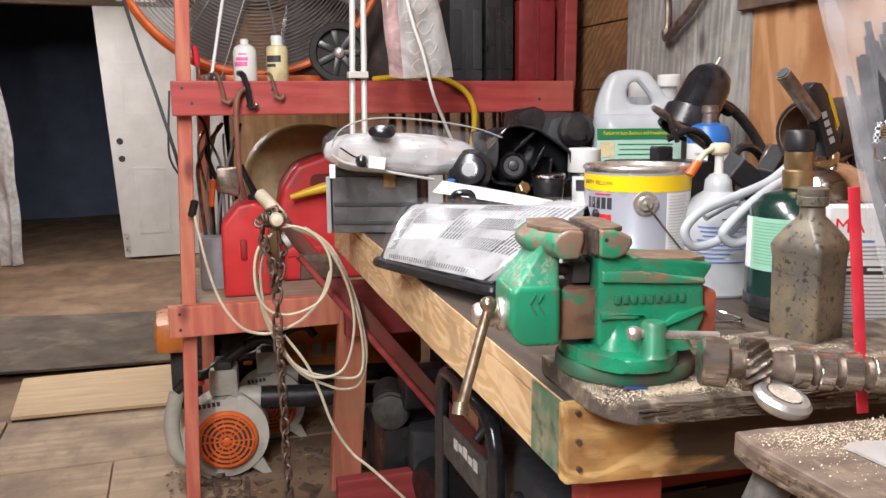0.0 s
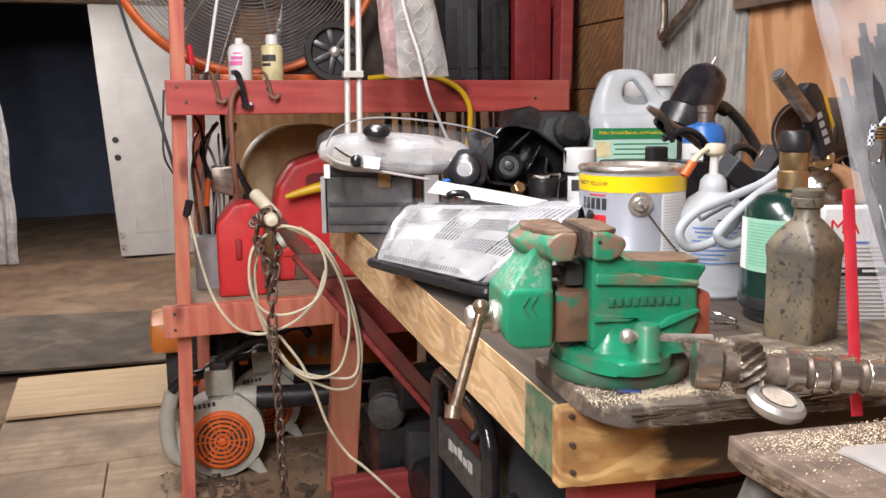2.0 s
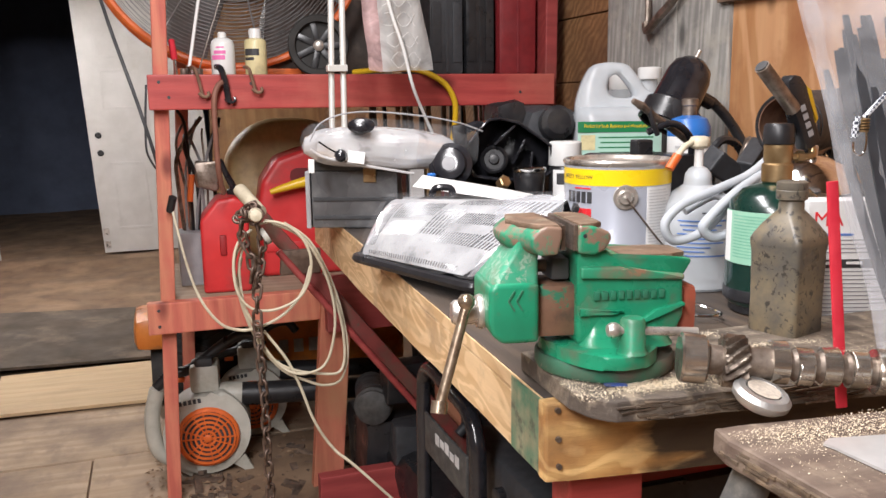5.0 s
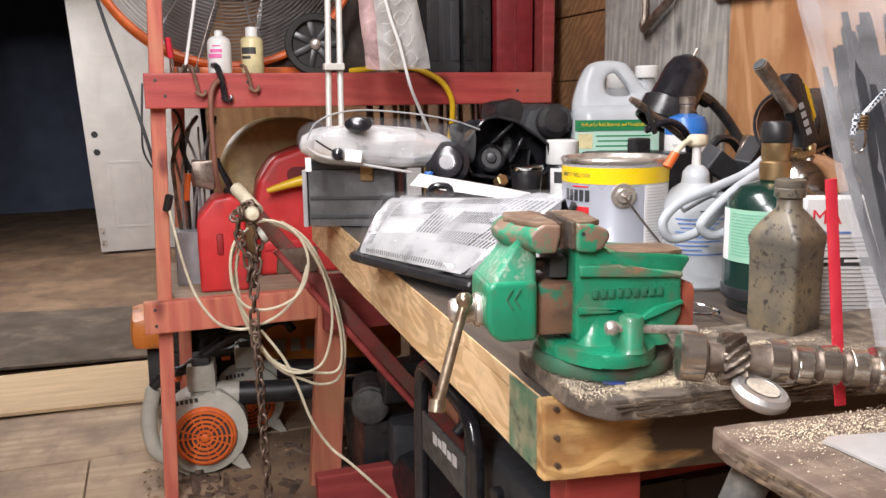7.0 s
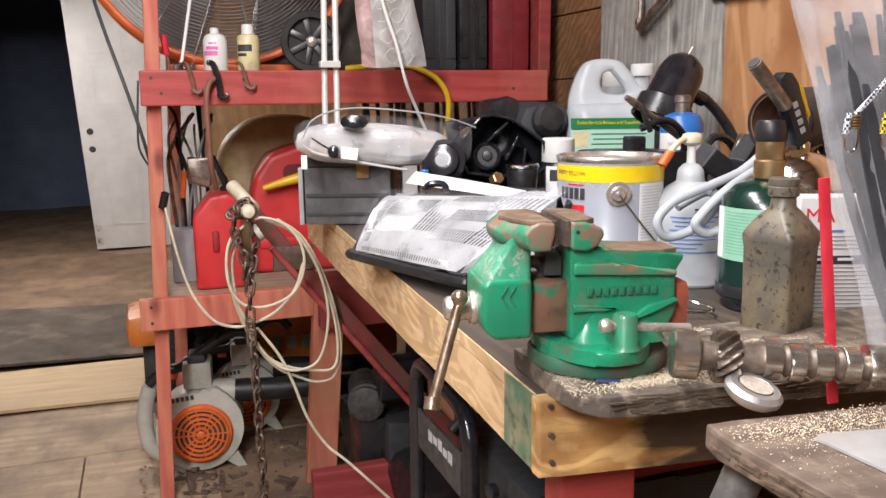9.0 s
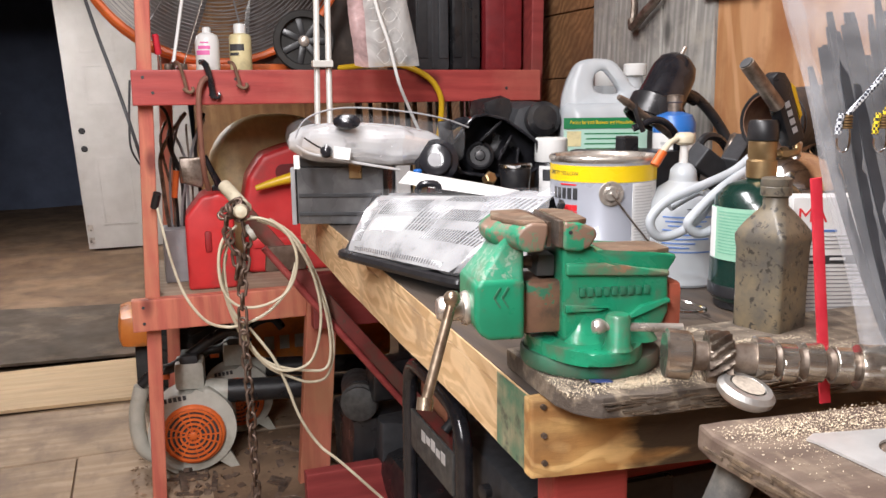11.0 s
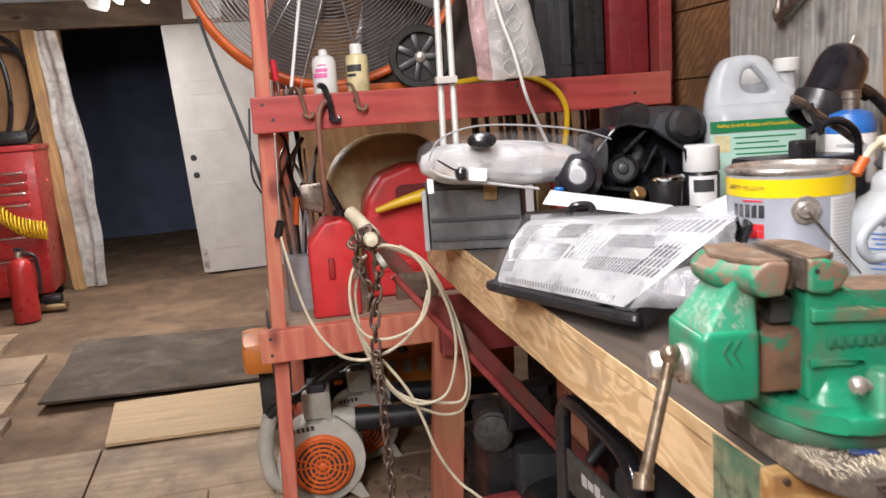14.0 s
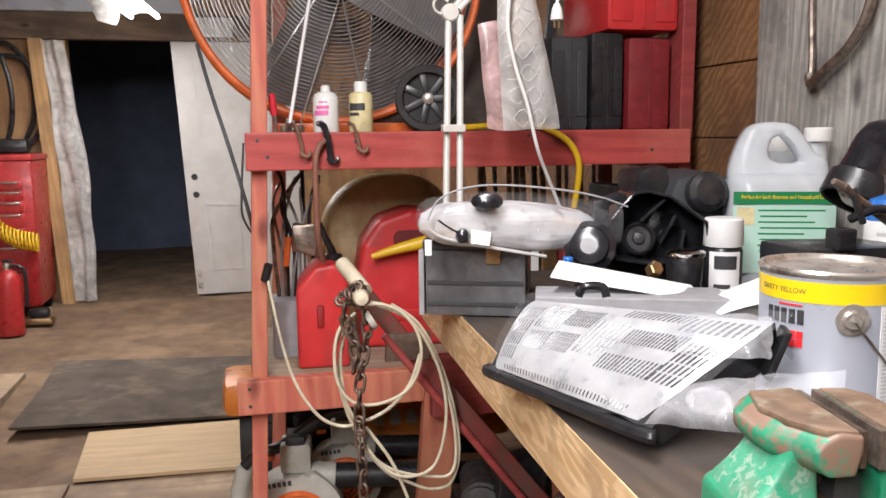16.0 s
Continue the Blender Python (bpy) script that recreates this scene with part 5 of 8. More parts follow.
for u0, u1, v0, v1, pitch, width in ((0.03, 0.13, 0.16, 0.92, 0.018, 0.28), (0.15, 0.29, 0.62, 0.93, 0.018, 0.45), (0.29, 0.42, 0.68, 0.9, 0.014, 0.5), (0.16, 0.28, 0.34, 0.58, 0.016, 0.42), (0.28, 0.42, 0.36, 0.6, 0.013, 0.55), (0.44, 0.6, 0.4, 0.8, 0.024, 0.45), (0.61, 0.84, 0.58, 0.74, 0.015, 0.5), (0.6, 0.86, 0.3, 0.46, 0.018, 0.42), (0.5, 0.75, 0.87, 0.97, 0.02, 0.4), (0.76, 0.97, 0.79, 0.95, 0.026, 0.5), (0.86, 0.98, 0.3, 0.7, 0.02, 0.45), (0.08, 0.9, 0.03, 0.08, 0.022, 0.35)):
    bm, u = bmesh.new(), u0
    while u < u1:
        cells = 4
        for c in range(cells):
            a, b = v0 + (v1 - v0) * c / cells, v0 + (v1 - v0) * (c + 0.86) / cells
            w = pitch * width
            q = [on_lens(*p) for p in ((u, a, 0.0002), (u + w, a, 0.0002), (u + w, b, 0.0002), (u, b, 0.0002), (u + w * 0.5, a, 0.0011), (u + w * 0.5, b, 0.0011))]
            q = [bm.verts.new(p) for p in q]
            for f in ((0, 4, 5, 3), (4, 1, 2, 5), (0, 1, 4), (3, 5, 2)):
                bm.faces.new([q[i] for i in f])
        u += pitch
    wpart("flute_block", bm, FLUTE, hl, "block of lens flutes, their refracted dark put in the colour")
wpart("lens_wrap", rough_up(patch(*(Vector(p) + Vector(q) for p, q in zip((BL, BR, TL, TR), ((-0.006, 0.008, -0.004), (0.006, -0.02, -0.004), (0, 0.012, 0.008), (0.012, -0.02, 0.012)))), 70, 30, 0.022, 0.06, 0.004), 0.003, 34), WRAP, hl, "clear crinkled wrapper", True, 80)
back = [Vector(p) for p in (BL, BR, TR, TL)]
bm = bmesh.new()
fr = [bm.verts.new(p) for p in back]
bk = [bm.verts.new(p) for p in ((0.385, 1.42, 0.872), (0.47, 1.11, 0.868), (0.63, 1.13, 0.95), (0.47, 1.44, 0.95))]
bm.faces.new(fr), bm.faces.new(bk)
for i in range(4):
    bm.faces.new((fr[i], fr[(i + 1) % 4], bk[(i + 1) % 4], bk[i]))
wpart("housing", bm, BLACK, hl, "black rear housing")
bm = hose([(0.366, 1.405, 0.882), (0.353, 1.385, 0.884), (0.395, 1.24, 0.886), (0.436, 1.105, 0.888), (0.45, 1.085, 0.888)], 0.0085, 8, 6)
wpart("lower_trim", bm, BLACK, hl, "black lower rim", True)
wpart("clip", hose([(0.49, 1.40, 0.982), (0.497, 1.395, 0.996), (0.52, 1.385, 0.996), (0.524, 1.38, 0.982)], 0.006, 8, 4), GLOSS_BLACK, hl, "", True)
bm = patch((0.437, 1.09, 0.903), (0.58, 0.96, 0.915), (0.475, 1.085, 0.945), (0.63, 1.02, 0.968), 24, 12, 0.014)
wpart("wrap_corner", rough_up(bm, 0.005, 30), LOOSE_WRAP, hl, "loose corner of the wrapper", True, 80)
bm = patch((0.490, 1.120, 0.969), (0.554, 1.040, 0.979), (0.535, 1.200, 0.997), (0.600, 1.100, 1.006), 26, 12, 0.012)
wpart("wrap_end", rough_up(rough_up(bm, 0.006, 26), 0.002, 70), LOOSE_WRAP, hl, "crumpled end of the wrapper", True, 80)
wpart("side_marker", box((-0.004, -0.02, -0.03), (0.004, 0.02, 0.03), 0.002, pose(0.606, 1.105, 0.965, 0, 20, -25)), BLACK, hl)

# ---- second headlamp housing resting on a storage box ----
crate = thing("parts_box", pose(0.468, 1.865, bz(1.865), 0, 0, -22) @ Matrix.Diagonal((0.92, 0.85, 1, 1)), "smoky grey plastic parts box", "box")
SMOKE = stuff_mat("smoky_plastic", (0.075, 0.077, 0.08), (0.13, 0.13, 0.135), 12, 0.28, dirt=(0.2, 0.2, 0.2), dirt_at=0.62, dirt_scale=9, bumpy=0.05)
part("shell", box((-0.095, -0.11, 0), (0.11, 0.12, 0.125), 0.008), SMOKE, crate, "", True)
lid_o = part("lid", box((-0.1, -0.115, 0.125), (0.115, 0.125, 0.145), 0.006), DARK_GREY, crate, "", True)
part("ridge", box((-0.09, -0.1145, 0.06), (0.105, -0.11, 0.068), 0.001), DARK_GREY, crate)
part("ridge", box((-0.09, -0.1145, 0.02), (0.105, -0.11, 0.028), 0.001), DARK_GREY, crate)
part("latch", box((0.03, -0.118, 0.1), (0.06, -0.11, 0.13), 0.002), BRASS, lid_o, "small brass-coloured latch")
part("side_flap", box((-0.108, -0.112, 0.0), (-0.097, -0.08, 0.124), 0.002), GREY, crate, "pale grey end flap")

up_l = thing("headlamp_housing", pose(0.5, 1.75, bz(1.75) + 0.145), "clear headlamp housing with foil-bright inner shell", "headlamp")
FOIL = stuff_mat("foil_reflector", (0.95, 0.95, 0.95), (0.72, 0.72, 0.73), 12, 0.14, 0.5, bumpy=0.3, dirt=(0.3, 0.29, 0.28), dirt_at=0.64, dirt_scale=24)
LA, LB = Vector((0.322, 1.745, 1.07)), Vector((0.70, 1.715, 1.046))
lm = Matrix.Translation(LA) @ (LB - LA).to_track_quat("Z", "Y").to_matrix().to_4x4()
bm = lathe([(0.001, 0), (0.024, 0.004), (0.04, 0.022), (0.052, 0.07), (0.06, 0.14), (0.06, 0.22), (0.053, 0.3), (0.044, 0.37)], 40, lm, 0.86, 2.6)
wpart("shell", bm, WRAP, up_l, "clear plastic lens shell", True, 70)
bm = lathe([(0.001, 0.008), (0.02, 0.012), (0.036, 0.032), (0.046, 0.08), (0.05, 0.15), (0.049, 0.24), (0.04, 0.3), (0.03, 0.32)], 30, Matrix.Translation((0, 0.004, -0.011)) @ lm, 0.84, 2.6)
bmesh.ops.subdivide_edges(bm, edges=bm.edges, cuts=2, use_grid_fill=True)
wpart("inner_shell", rough_up(rough_up(bm, 0.007, 17), 0.0022, 55), FOIL, up_l)
# grey rod draws the highlight along the shell's upper edge
wpart("rim", hose([(0.332, 1.690, 1.069), (0.352, 1.690, 1.103), (0.398, 1.690, 1.122), (0.466, 1.690, 1.126), (0.574, 1.690, 1.115), (0.649, 1.690, 1.100), (0.703, 1.690, 1.081)], 0.0018, 8, 8), GREY, up_l, "upper lens edge, its highlight drawn as a grey rod", True)
wpart("lower_edge", hose([(0.332, 1.690, 1.054), (0.358, 1.690, 1.038), (0.404, 1.690, 1.026), (0.475, 1.690, 1.011), (0.547, 1.690, 0.997)], 0.003, 8, 8), FOIL, up_l, "", True)
for p, wide, r in (((0.439, 1.690, 1.097), 1.7, 0.0155), ((0.395, 1.690, 1.039), 1.0, 0.0125)):
    bm = lathe([(r * 0.5, -0.02), (r * 0.7, 0), (r, 0.003), (r * 1.05, 0.01), (r * 0.8, 0.017), (r * 0.35, 0.019)], 24, pose(*p, 80, 0, -20) @ Matrix.Diagonal((wide, 1, 1, 1)))
    wpart("bulb_socket", bm, GLOSS_BLACK, up_l, "", True)
wpart("bulb_lead", hose([(0.349, 1.685, 1.069), (0.372, 1.685, 1.053), (0.390, 1.685, 1.044)], 0.002, 7, 6), BLACK, up_l, "", True)
wpart("paper_tag", box((-0.017, -0.001, -0.012), (0.017, 0.001, 0.012), 0.0003, pose(0.424, 1.682, 1.036, -6, 8, -18)), PAPER, up_l, "white paper tag")
bm = lathe([(0.04, 0), (0.046, 0.006), (0.046, 0.02), (0.036, 0.026), (0.033, 0.038), (0.03, 0.0395), (0.014, 0.0398)], 28, pose(0.632, 1.69, 1.01, 78, 0, -28))
cap_o = wpart("rear_cap", bm, GLOSS_BLACK, up_l, "round black rear cap", True)
wpart("cap_disc", lathe([(0.001, 0.041), (0.0145, 0.0405), (0.0155, 0.037)], 24, pose(0.632, 1.69, 1.01, 78, 0, -28)), GREY, cap_o, "grey disc", True)
wpart("white_tab", box((-0.006, -0.002, -0.014), (0.006, 0.002, 0.014), 0.001, pose(0.335, 1.70, 1.02, 0, 0, -18)), WHITE, up_l)
tagged(part("blue_cap", lathe([(0.001, 0), (0.009, 0.001), (0.0095, 0.012), (0.007, 0.015)], 16, pose(0.575, 1.655, 0.985)), BLUE, None, "", True), "small blue plastic cap in the clutter", "cap")

# ---- black lamp housing and grille pieces ----
grl = thing("black_housing", pose(0.8, 1.86, bz(1.86)), "glossy black moulded plastic car housing", "housing")
rim_line = [(0.660, 1.700, 1.039), (0.702, 1.700, 1.086), (0.720, 1.700, 1.104), (0.747, 1.700, 1.107), (0.790, 1.700, 1.097), (0.831, 1.700, 1.071), (0.869, 1.700, 1.045), (0.875, 1.700, 0.990), (0.839, 1.700, 0.971), (0.744, 1.700, 0.975), (0.688, 1.700, 0.985)]
bm = bmesh.new()
near, far = [bm.verts.new(p) for p in rim_line], [bm.verts.new((x + 0.05, y + 0.17, z - 0.006)) for x, y, z in rim_line]
face = bm.faces.new(near)
bm.faces.new(far)
for i in range(len(near)):
    bm.faces.new((near[i], near[(i + 1) % len(near)], far[(i + 1) % len(near)], far[i]))
bmesh.ops.inset_region(bm, faces=[face], thickness=0.007)
bmesh.ops.inset_region(bm, faces=[face], thickness=0.006, depth=-0.0)
bmesh.ops.translate(bm, vec=(0.03, 0.07, -0.004), verts=face.verts)
wpart("bucket", bm, GLOSS_BLACK, grl, "open glossy lamp bucket", True, 30)
wpart("lip", hose([Vector(p) + Vector((0, -0.002, 0)) for p in rim_line + rim_line[:1]], 0.0035, 8, 1, False), GLOSS_BLACK, grl, "", True)
wpart("boss", lathe([(0.03, -0.02), (0.031, 0.004), (0.026, 0.008), (0.022, 0.004), (0.012, 0.004), (0.01, 0.012), (0.002, 0.013)], 26, pose(0.748, 1.735, 1.017, 84, 0, -24)), BLACK, grl, "round bulb mount", True)
for p, turn in (((0.813, 1.750, 1.032), 28), ((0.837, 1.740, 1.002), 8), ((0.770, 1.730, 1.071), 48)):
    wpart("fin", box((-0.0025, -0.02, -0.03), (0.0025, 0.045, 0.03), 0.001, pose(*p, 0, turn, -18)), GLOSS_BLACK, grl, "", True)
wpart("side_tab", box((-0.012, -0.01, -0.026), (0.016, 0.03, 0.024), 0.005, pose(0.649, 1.690, 1.072, 0, -8, -15)), BLACK, grl, "", True)
wpart("bracket", hose([(0.675, 1.80, 1.02), (0.69, 1.785, 1.075), (0.735, 1.78, 1.09), (0.76, 1.79, 1.05)], 0.011, 8, 5), GLOSS_BLACK, grl, "", True)
wpart("base_shell", rough_up(box((0.7, 1.8, 0.88), (0.98, 1.95, 0.98), 0.02), 0.012, 14, 7), BLACK, grl, "", True, 35)

bump_ob = thing("black_bracket", pose(0.98, 2.0, bz(2.0)), "matt black bulky car part behind the housing", "car part")
bm = rough_up(box((0.9, 1.9, 0.885), (1.06, 2.1, 1.13), 0.045), 0.02, 9, 2)
wpart("body", bm, DARK_GREY, bump_ob, "", True, 35)
wpart("lug", rough_up(box((0.84, 1.93, 1.06), (0.93, 2.05, 1.145), 0.03), 0.012, 12, 5), BLACK, bump_ob, "", True, 35)
wpart("lug", lathe([(0.03, 0), (0.042, 0.01), (0.042, 0.04), (0.03, 0.05)], 18, pose(0.975, 1.9, 1.085, 80, 0, -10)), BLACK, bump_ob, "", True)

# ---- papers, gauge, bottle with a white cap ----
bm = patch((0.50, 1.545, 0.985), (0.735, 1.47, 0.945), (0.545, 1.62, 1.0), (0.76, 1.56, 0.957), 12, 6, 0.006)
tagged(part("paper_sheet", bm, PAPER, None, "", True, 80), "white sheet of paper among the lamp parts", "paper")
bm = patch((0.73, 1.42, 0.935), (0.84, 1.30, 1.005), (0.74, 1.5, 0.94), (0.86, 1.42, 1.012), 12, 6, 0.008)
tagged(part("instruction_sheet", rough_up(bm, 0.003, 20), PAPER, None, "", True, 80), "creased printed instruction sheet", "paper")
flap = thing("carton_flap", pose(0.62, 1.5, bz(1.5)), "grey card flap between the lamps", "card")
wpart("card", rough_up(box((-0.14, -0.05, 0), (0.16, 0.05, 0.085), 0.003, pose(0.62, 1.53, 0.872, 0, 0, -20)), 0.004, 12), GREY, flap)
gauge = thing("dial_gauge", pose(0.78, 1.62, 0.985, 0, 0, 0), "small round dial gauge with a steel bezel", "gauge")
gcase = part("case", lathe([(0.028, -0.1), (0.03, -0.03), (0.033, 0.0), (0.033, 0.016), (0.03, 0.02)], 28), BLACK, gauge, "", True)
part("bezel", lathe([(0.034, 0.012), (0.0355, 0.014), (0.0355, 0.02), (0.032, 0.0225)], 28), BRIGHT, gcase, "", True)
part("dial", lathe([(0.001, 0.0215), (0.031, 0.0212)], 24), PAPER, gcase)
tagged(part("brass_nut", lathe([(0.012, 0), (0.014, 0.003), (0.014, 0.02), (0.011, 0.022)], 6, pose(0.715, 1.62, 0.972, 60, 20, 0)), BRASS), "brass hose fitting beside the gauge", "fitting")
capb = thing("small_bottle", pose(0.905, 1.70, bz(1.7)), "small dark bottle with a tall white cap", "bottle")
part("body", lathe([(0.034, 0), (0.036, 0.004), (0.036, 0.12), (0.032, 0.128)], 26), BLACK, capb, "", True)
part("cap", lathe([(0.036, 0.128), (0.037, 0.13), (0.036, 0.178), (0.033, 0.181)], 26), WHITE, capb, "", True)
wrapped("label", [(-0.03, 0.075, 0.06, 0.09)], 0.0364, -115, PAPER, capb, 0.006)
wrapped("label_block", [(-0.02, 0.1, 0.042, 0.025)], 0.037, -115, INK, capb, 0.006)
wrapped("label_line", [(-0.02, 0.055, 0.03, 0.008)], 0.037, -115, INK, capb, 0.006)

# ---- large milky jug ----
jug = thing("cleaner_jug", pose(1.125, 1.86, bz(1.86), 0, 0, -22), "large translucent jug with a green printed label", "jug")
secs = [(0.0, 0.098, 0.066), (0.006, 0.106, 0.074), (0.2, 0.106, 0.074), (0.22, 0.105, 0.072), (0.238, 0.1, 0.062), (0.25, 0.094, 0.045)]
bm, rings = bmesh.new(), []
for z, w, d in secs:
    rings.append([bm.verts.new((x, y, z)) for x, y in rounded(2 * w, 2 * d, min(w, d) * 0.7, 6)])
for a, b in zip(rings, rings[1:]):
    n = len(a)
    for i in range(n):
        bm.faces.new((a[i], a[(i + 1) % n], b[(i + 1) % n], b[i]))
bm.faces.new(rings[0]), bm.faces.new(rings[-1])
part("body", bm, MILKY, jug, "", True, 50)
grip = [(v.x, v.z) for v in smooth_line([(-0.1, 0, 0.225), (-0.099, 0, 0.262), (-0.084, 0, 0.312), (-0.064, 0, 0.346), (-0.035, 0, 0.356), (0.005, 0, 0.355), (0.03, 0, 0.345), (0.052, 0, 0.318), (0.07, 0, 0.292), (0.094, 0, 0.275), (0.1, 0, 0.225)], 3)]
hole = [(v.x, v.z) for v in smooth_line([(-0.018, 0, 0.322), (0.0, 0, 0.329), (0.014, 0, 0.318), (0.038, 0, 0.285), (0.036, 0, 0.272), (0.0, 0, 0.272), (-0.018, 0, 0.28), (-0.024, 0, 0.3), (-0.018, 0, 0.322)], 3)][:-1]
bm = bmesh.new()
rims = []
for y, grow in ((-0.03, 0.0), (-0.022, 1.0), (0.022, 1.0), (0.03, 0.0)):
    o = [bm.verts.new(((x if grow else x * 0.9), y, (z if grow else 0.27 + (z - 0.27) * 0.88))) for x, z in grip]
    h = [bm.verts.new(((x if grow else 0.006 + (x - 0.006) * 1.25), y, (z if grow else 0.298 + (z - 0.298) * 1.2))) for x, z in hole]
    rims.append((o, h))
for (o0, h0), (o1, h1) in zip(rims, rims[1:]):
    for i in range(len(o0)):
        bm.faces.new((o0[i], o0[(i + 1) % len(o0)], o1[(i + 1) % len(o0)], o1[i]))
    for i in range(len(h0)):
        bm.faces.new((h0[i], h0[(i + 1) % len(h0)], h1[(i + 1) % len(h0)], h1[i]))
for o, h in (rims[0], rims[-1]):
    es = [bm.edges.get((a, b)) or bm.edges.new((a, b)) for loop in (o, h) for a, b in zip(loop, loop[1:] + loop[:1])]
    bmesh.ops.triangle_fill(bm, use_beauty=True, edges=es)
part("handle", bm, MILKY, jug, "moulded shoulder with a grip hole", True, 60)
part("neck", lathe([(0.026, 0.24), (0.024, 0.318)], 20, pose(0.082, 0.03, 0)), MILKY, jug, "", True)
part("cap", lathe([(0.028, 0.316), (0.029, 0.318), (0.029, 0.342), (0.026, 0.345)], 24, pose(0.085, 0.02, 0)), WHITE, jug, "", True)
jm = pose(0, -0.0752, 0, 90)
jm = jm @ pose(0, 0.018, 0)
bars([(-0.1, 0.185, 0.2, 0.026)], jm, GREEN_LABEL, jug, "label_band")
bars([(-0.1, 0.1, 0.2, 0.14)], jm, stuff_mat("pale_mint_label", (0.42, 0.64, 0.54), (0.36, 0.57, 0.48), 9, 0.5, dirt=(0.5, 0.6, 0.54), dirt_at=0.6, dirt_scale=20, bumpy=0.05), jug, "label_panel")
letters("Perfect for both Business and Household Uses", 0.0125, jm @ pose(0.0, 0.187, 0.0012), TIN_YELLOW, jug, 0.0002, "band_lettering", 1.0, 0.72)
bars([(-0.05 + 0.004 * (i % 2), 0.16 - 0.012 * i, 0.13 - 0.02 * ((i * 5) % 3), 0.003) for i in range(8)], jm @ pose(0, 0, 0.0008), GREEN_LABEL, jug, "label_print")
bars([(-0.092, 0.148, 0.034, 0.036)], jm @ pose(0, 0, 0.0008), PALE_YELLOW, jug, "label_picture")
jug2 = thing("second_jug", pose(1.225, 2.0, bz(2.0)), "white plastic jug behind the large jug", "jug")
part("body", lathe([(0.07, 0), (0.075, 0.01), (0.075, 0.2), (0.06, 0.25), (0.03, 0.29)], 26, None, 1, 4), MILKY, jug2, "", True)
part("cap", lathe([(0.032, 0.29), (0.033, 0.294), (0.033, 0.325), (0.03, 0.328)], 24), WHITE, jug2, "", True)

# ---- black gooseneck work lamp ----
lamp = thing("gooseneck_lamp", pose(1.22, 1.5, bz(1.5)), "black gooseneck work lamp with a domed shade", "lamp")
D0, D1 = Vector((1.113, 1.54, 1.198)), Vector((1.052, 1.535, 1.09))
dm = Matrix.Translation(D0) @ (D1 - D0).to_track_quat("Z", "Y").to_matrix().to_4x4()
shade = wpart("shade", lathe([(0.002, -0.03), (0.024, -0.026), (0.04, -0.012), (0.047, 0.01), (0.051, 0.075), (0.053, 0.08)], 36, dm), GLOSS_BLACK, lamp, "", True, 60)
wpart("shade_rim", lathe([(0.055, 0.08), (0.06, 0.083), (0.061, 0.125), (0.057, 0.127), (0.053, 0.124), (0.052, 0.085)], 36, dm), BLACK, shade, "", True)
wpart("bulb", lathe([(0.02, 0.07), (0.036, 0.095), (0.036, 0.112), (0.02, 0.127), (0.002, 0.131)], 24, dm), WHITE, shade, "unlit white bulb", True)
wpart("switch", rod(D0 + Vector((0.012, 0.0, 0.028)), D0 + Vector((0.022, 0.0, 0.045)), 0.004), STEEL, lamp, "", True)
wpart("gooseneck", hose([(1.125, 1.545, 1.15), (1.17, 1.55, 1.14), (1.215, 1.545, 1.10), (1.25, 1.53, 1.04), (1.262, 1.51, 0.98), (1.26, 1.5, 0.93)], 0.011, 10, 8), BLACK, lamp, "", True)
wpart("arm_sleeve", rod((1.127, 1.545, 1.152), (1.172, 1.549, 1.132), 0.0135), GLOSS_BLACK, lamp, "", True)
wpart("clamp_base", box((1.21, 1.45, bz(1.5) + 0.001), (1.3, 1.55, bz(1.5) + 0.06), 0.01), BLACK, lamp, "", True)

# ---- blue-topped gas bottle and small clutter behind the can ----
blue = thing("gas_bottle", pose(1.03, 1.42, bz(1.42)), "white gas bottle with a blue top", "gas bottle")
part("body", lathe([(0.039, 0), (0.041, 0.006), (0.041, 0.205), (0.037, 0.212)], 30), WHITE, blue, "", True)
part("shoulder", lathe([(0.0415, 0.205), (0.0415, 0.222), (0.034, 0.238), (0.015, 0.245)], 30), BLUE, blue, "", True)
part("valve", lathe([(0.014, 0.244), (0.014, 0.262), (0.016, 0.264), (0.016, 0.276), (0.01, 0.278)], 16), DULL_STEEL, blue, "", True)
wrapped("label_print", [(-0.03, 0.185 - 0.014 * i, 0.05 - 0.008 * (i % 3), 0.005) for i in range(5)], 0.0413, -120, PALE_INK, blue, 0.006)

tool = thing("caulking_tool", pose(0.93, 1.38, bz(1.38)), "grimy grey hand tool lying over black parts", "hand tool")
wpart("barrel", hose([(0.862, 1.33, 1.135), (0.9, 1.34, 1.112), (0.95, 1.35, 1.085), (1.0, 1.36, 1.055)], 0.0065, 8, 5), DULL_STEEL, tool, "", True)
wpart("tip", hose([(0.847, 1.33, 1.142), (0.866, 1.332, 1.132)], 0.005, 8, 3, taper=0.008), DULL_STEEL, tool, "", True)
wpart("lever", hose([(0.883, 1.335, 1.13), (0.888, 1.33, 1.105), (0.9, 1.33, 1.08)], 0.005, 8, 4), BLACK, tool, "", True)
wpart("frame", hose([(0.885, 1.34, 1.085), (0.93, 1.33, 1.1), (0.975, 1.34, 1.075), (0.995, 1.36, 1.03)], 0.0065, 10, 6), GLOSS_BLACK, tool, "", True)
wpart("block", box((0.86, 1.33, 1.04), (0.892, 1.36, 1.072), 0.004, None), BLACK, tool)
wpart("tray", rough_up(box((0.82, 1.34, 0.869), (1.0, 1.46, 1.04), 0.01), 0.008, 14), BLACK, tool, "", True, 40)

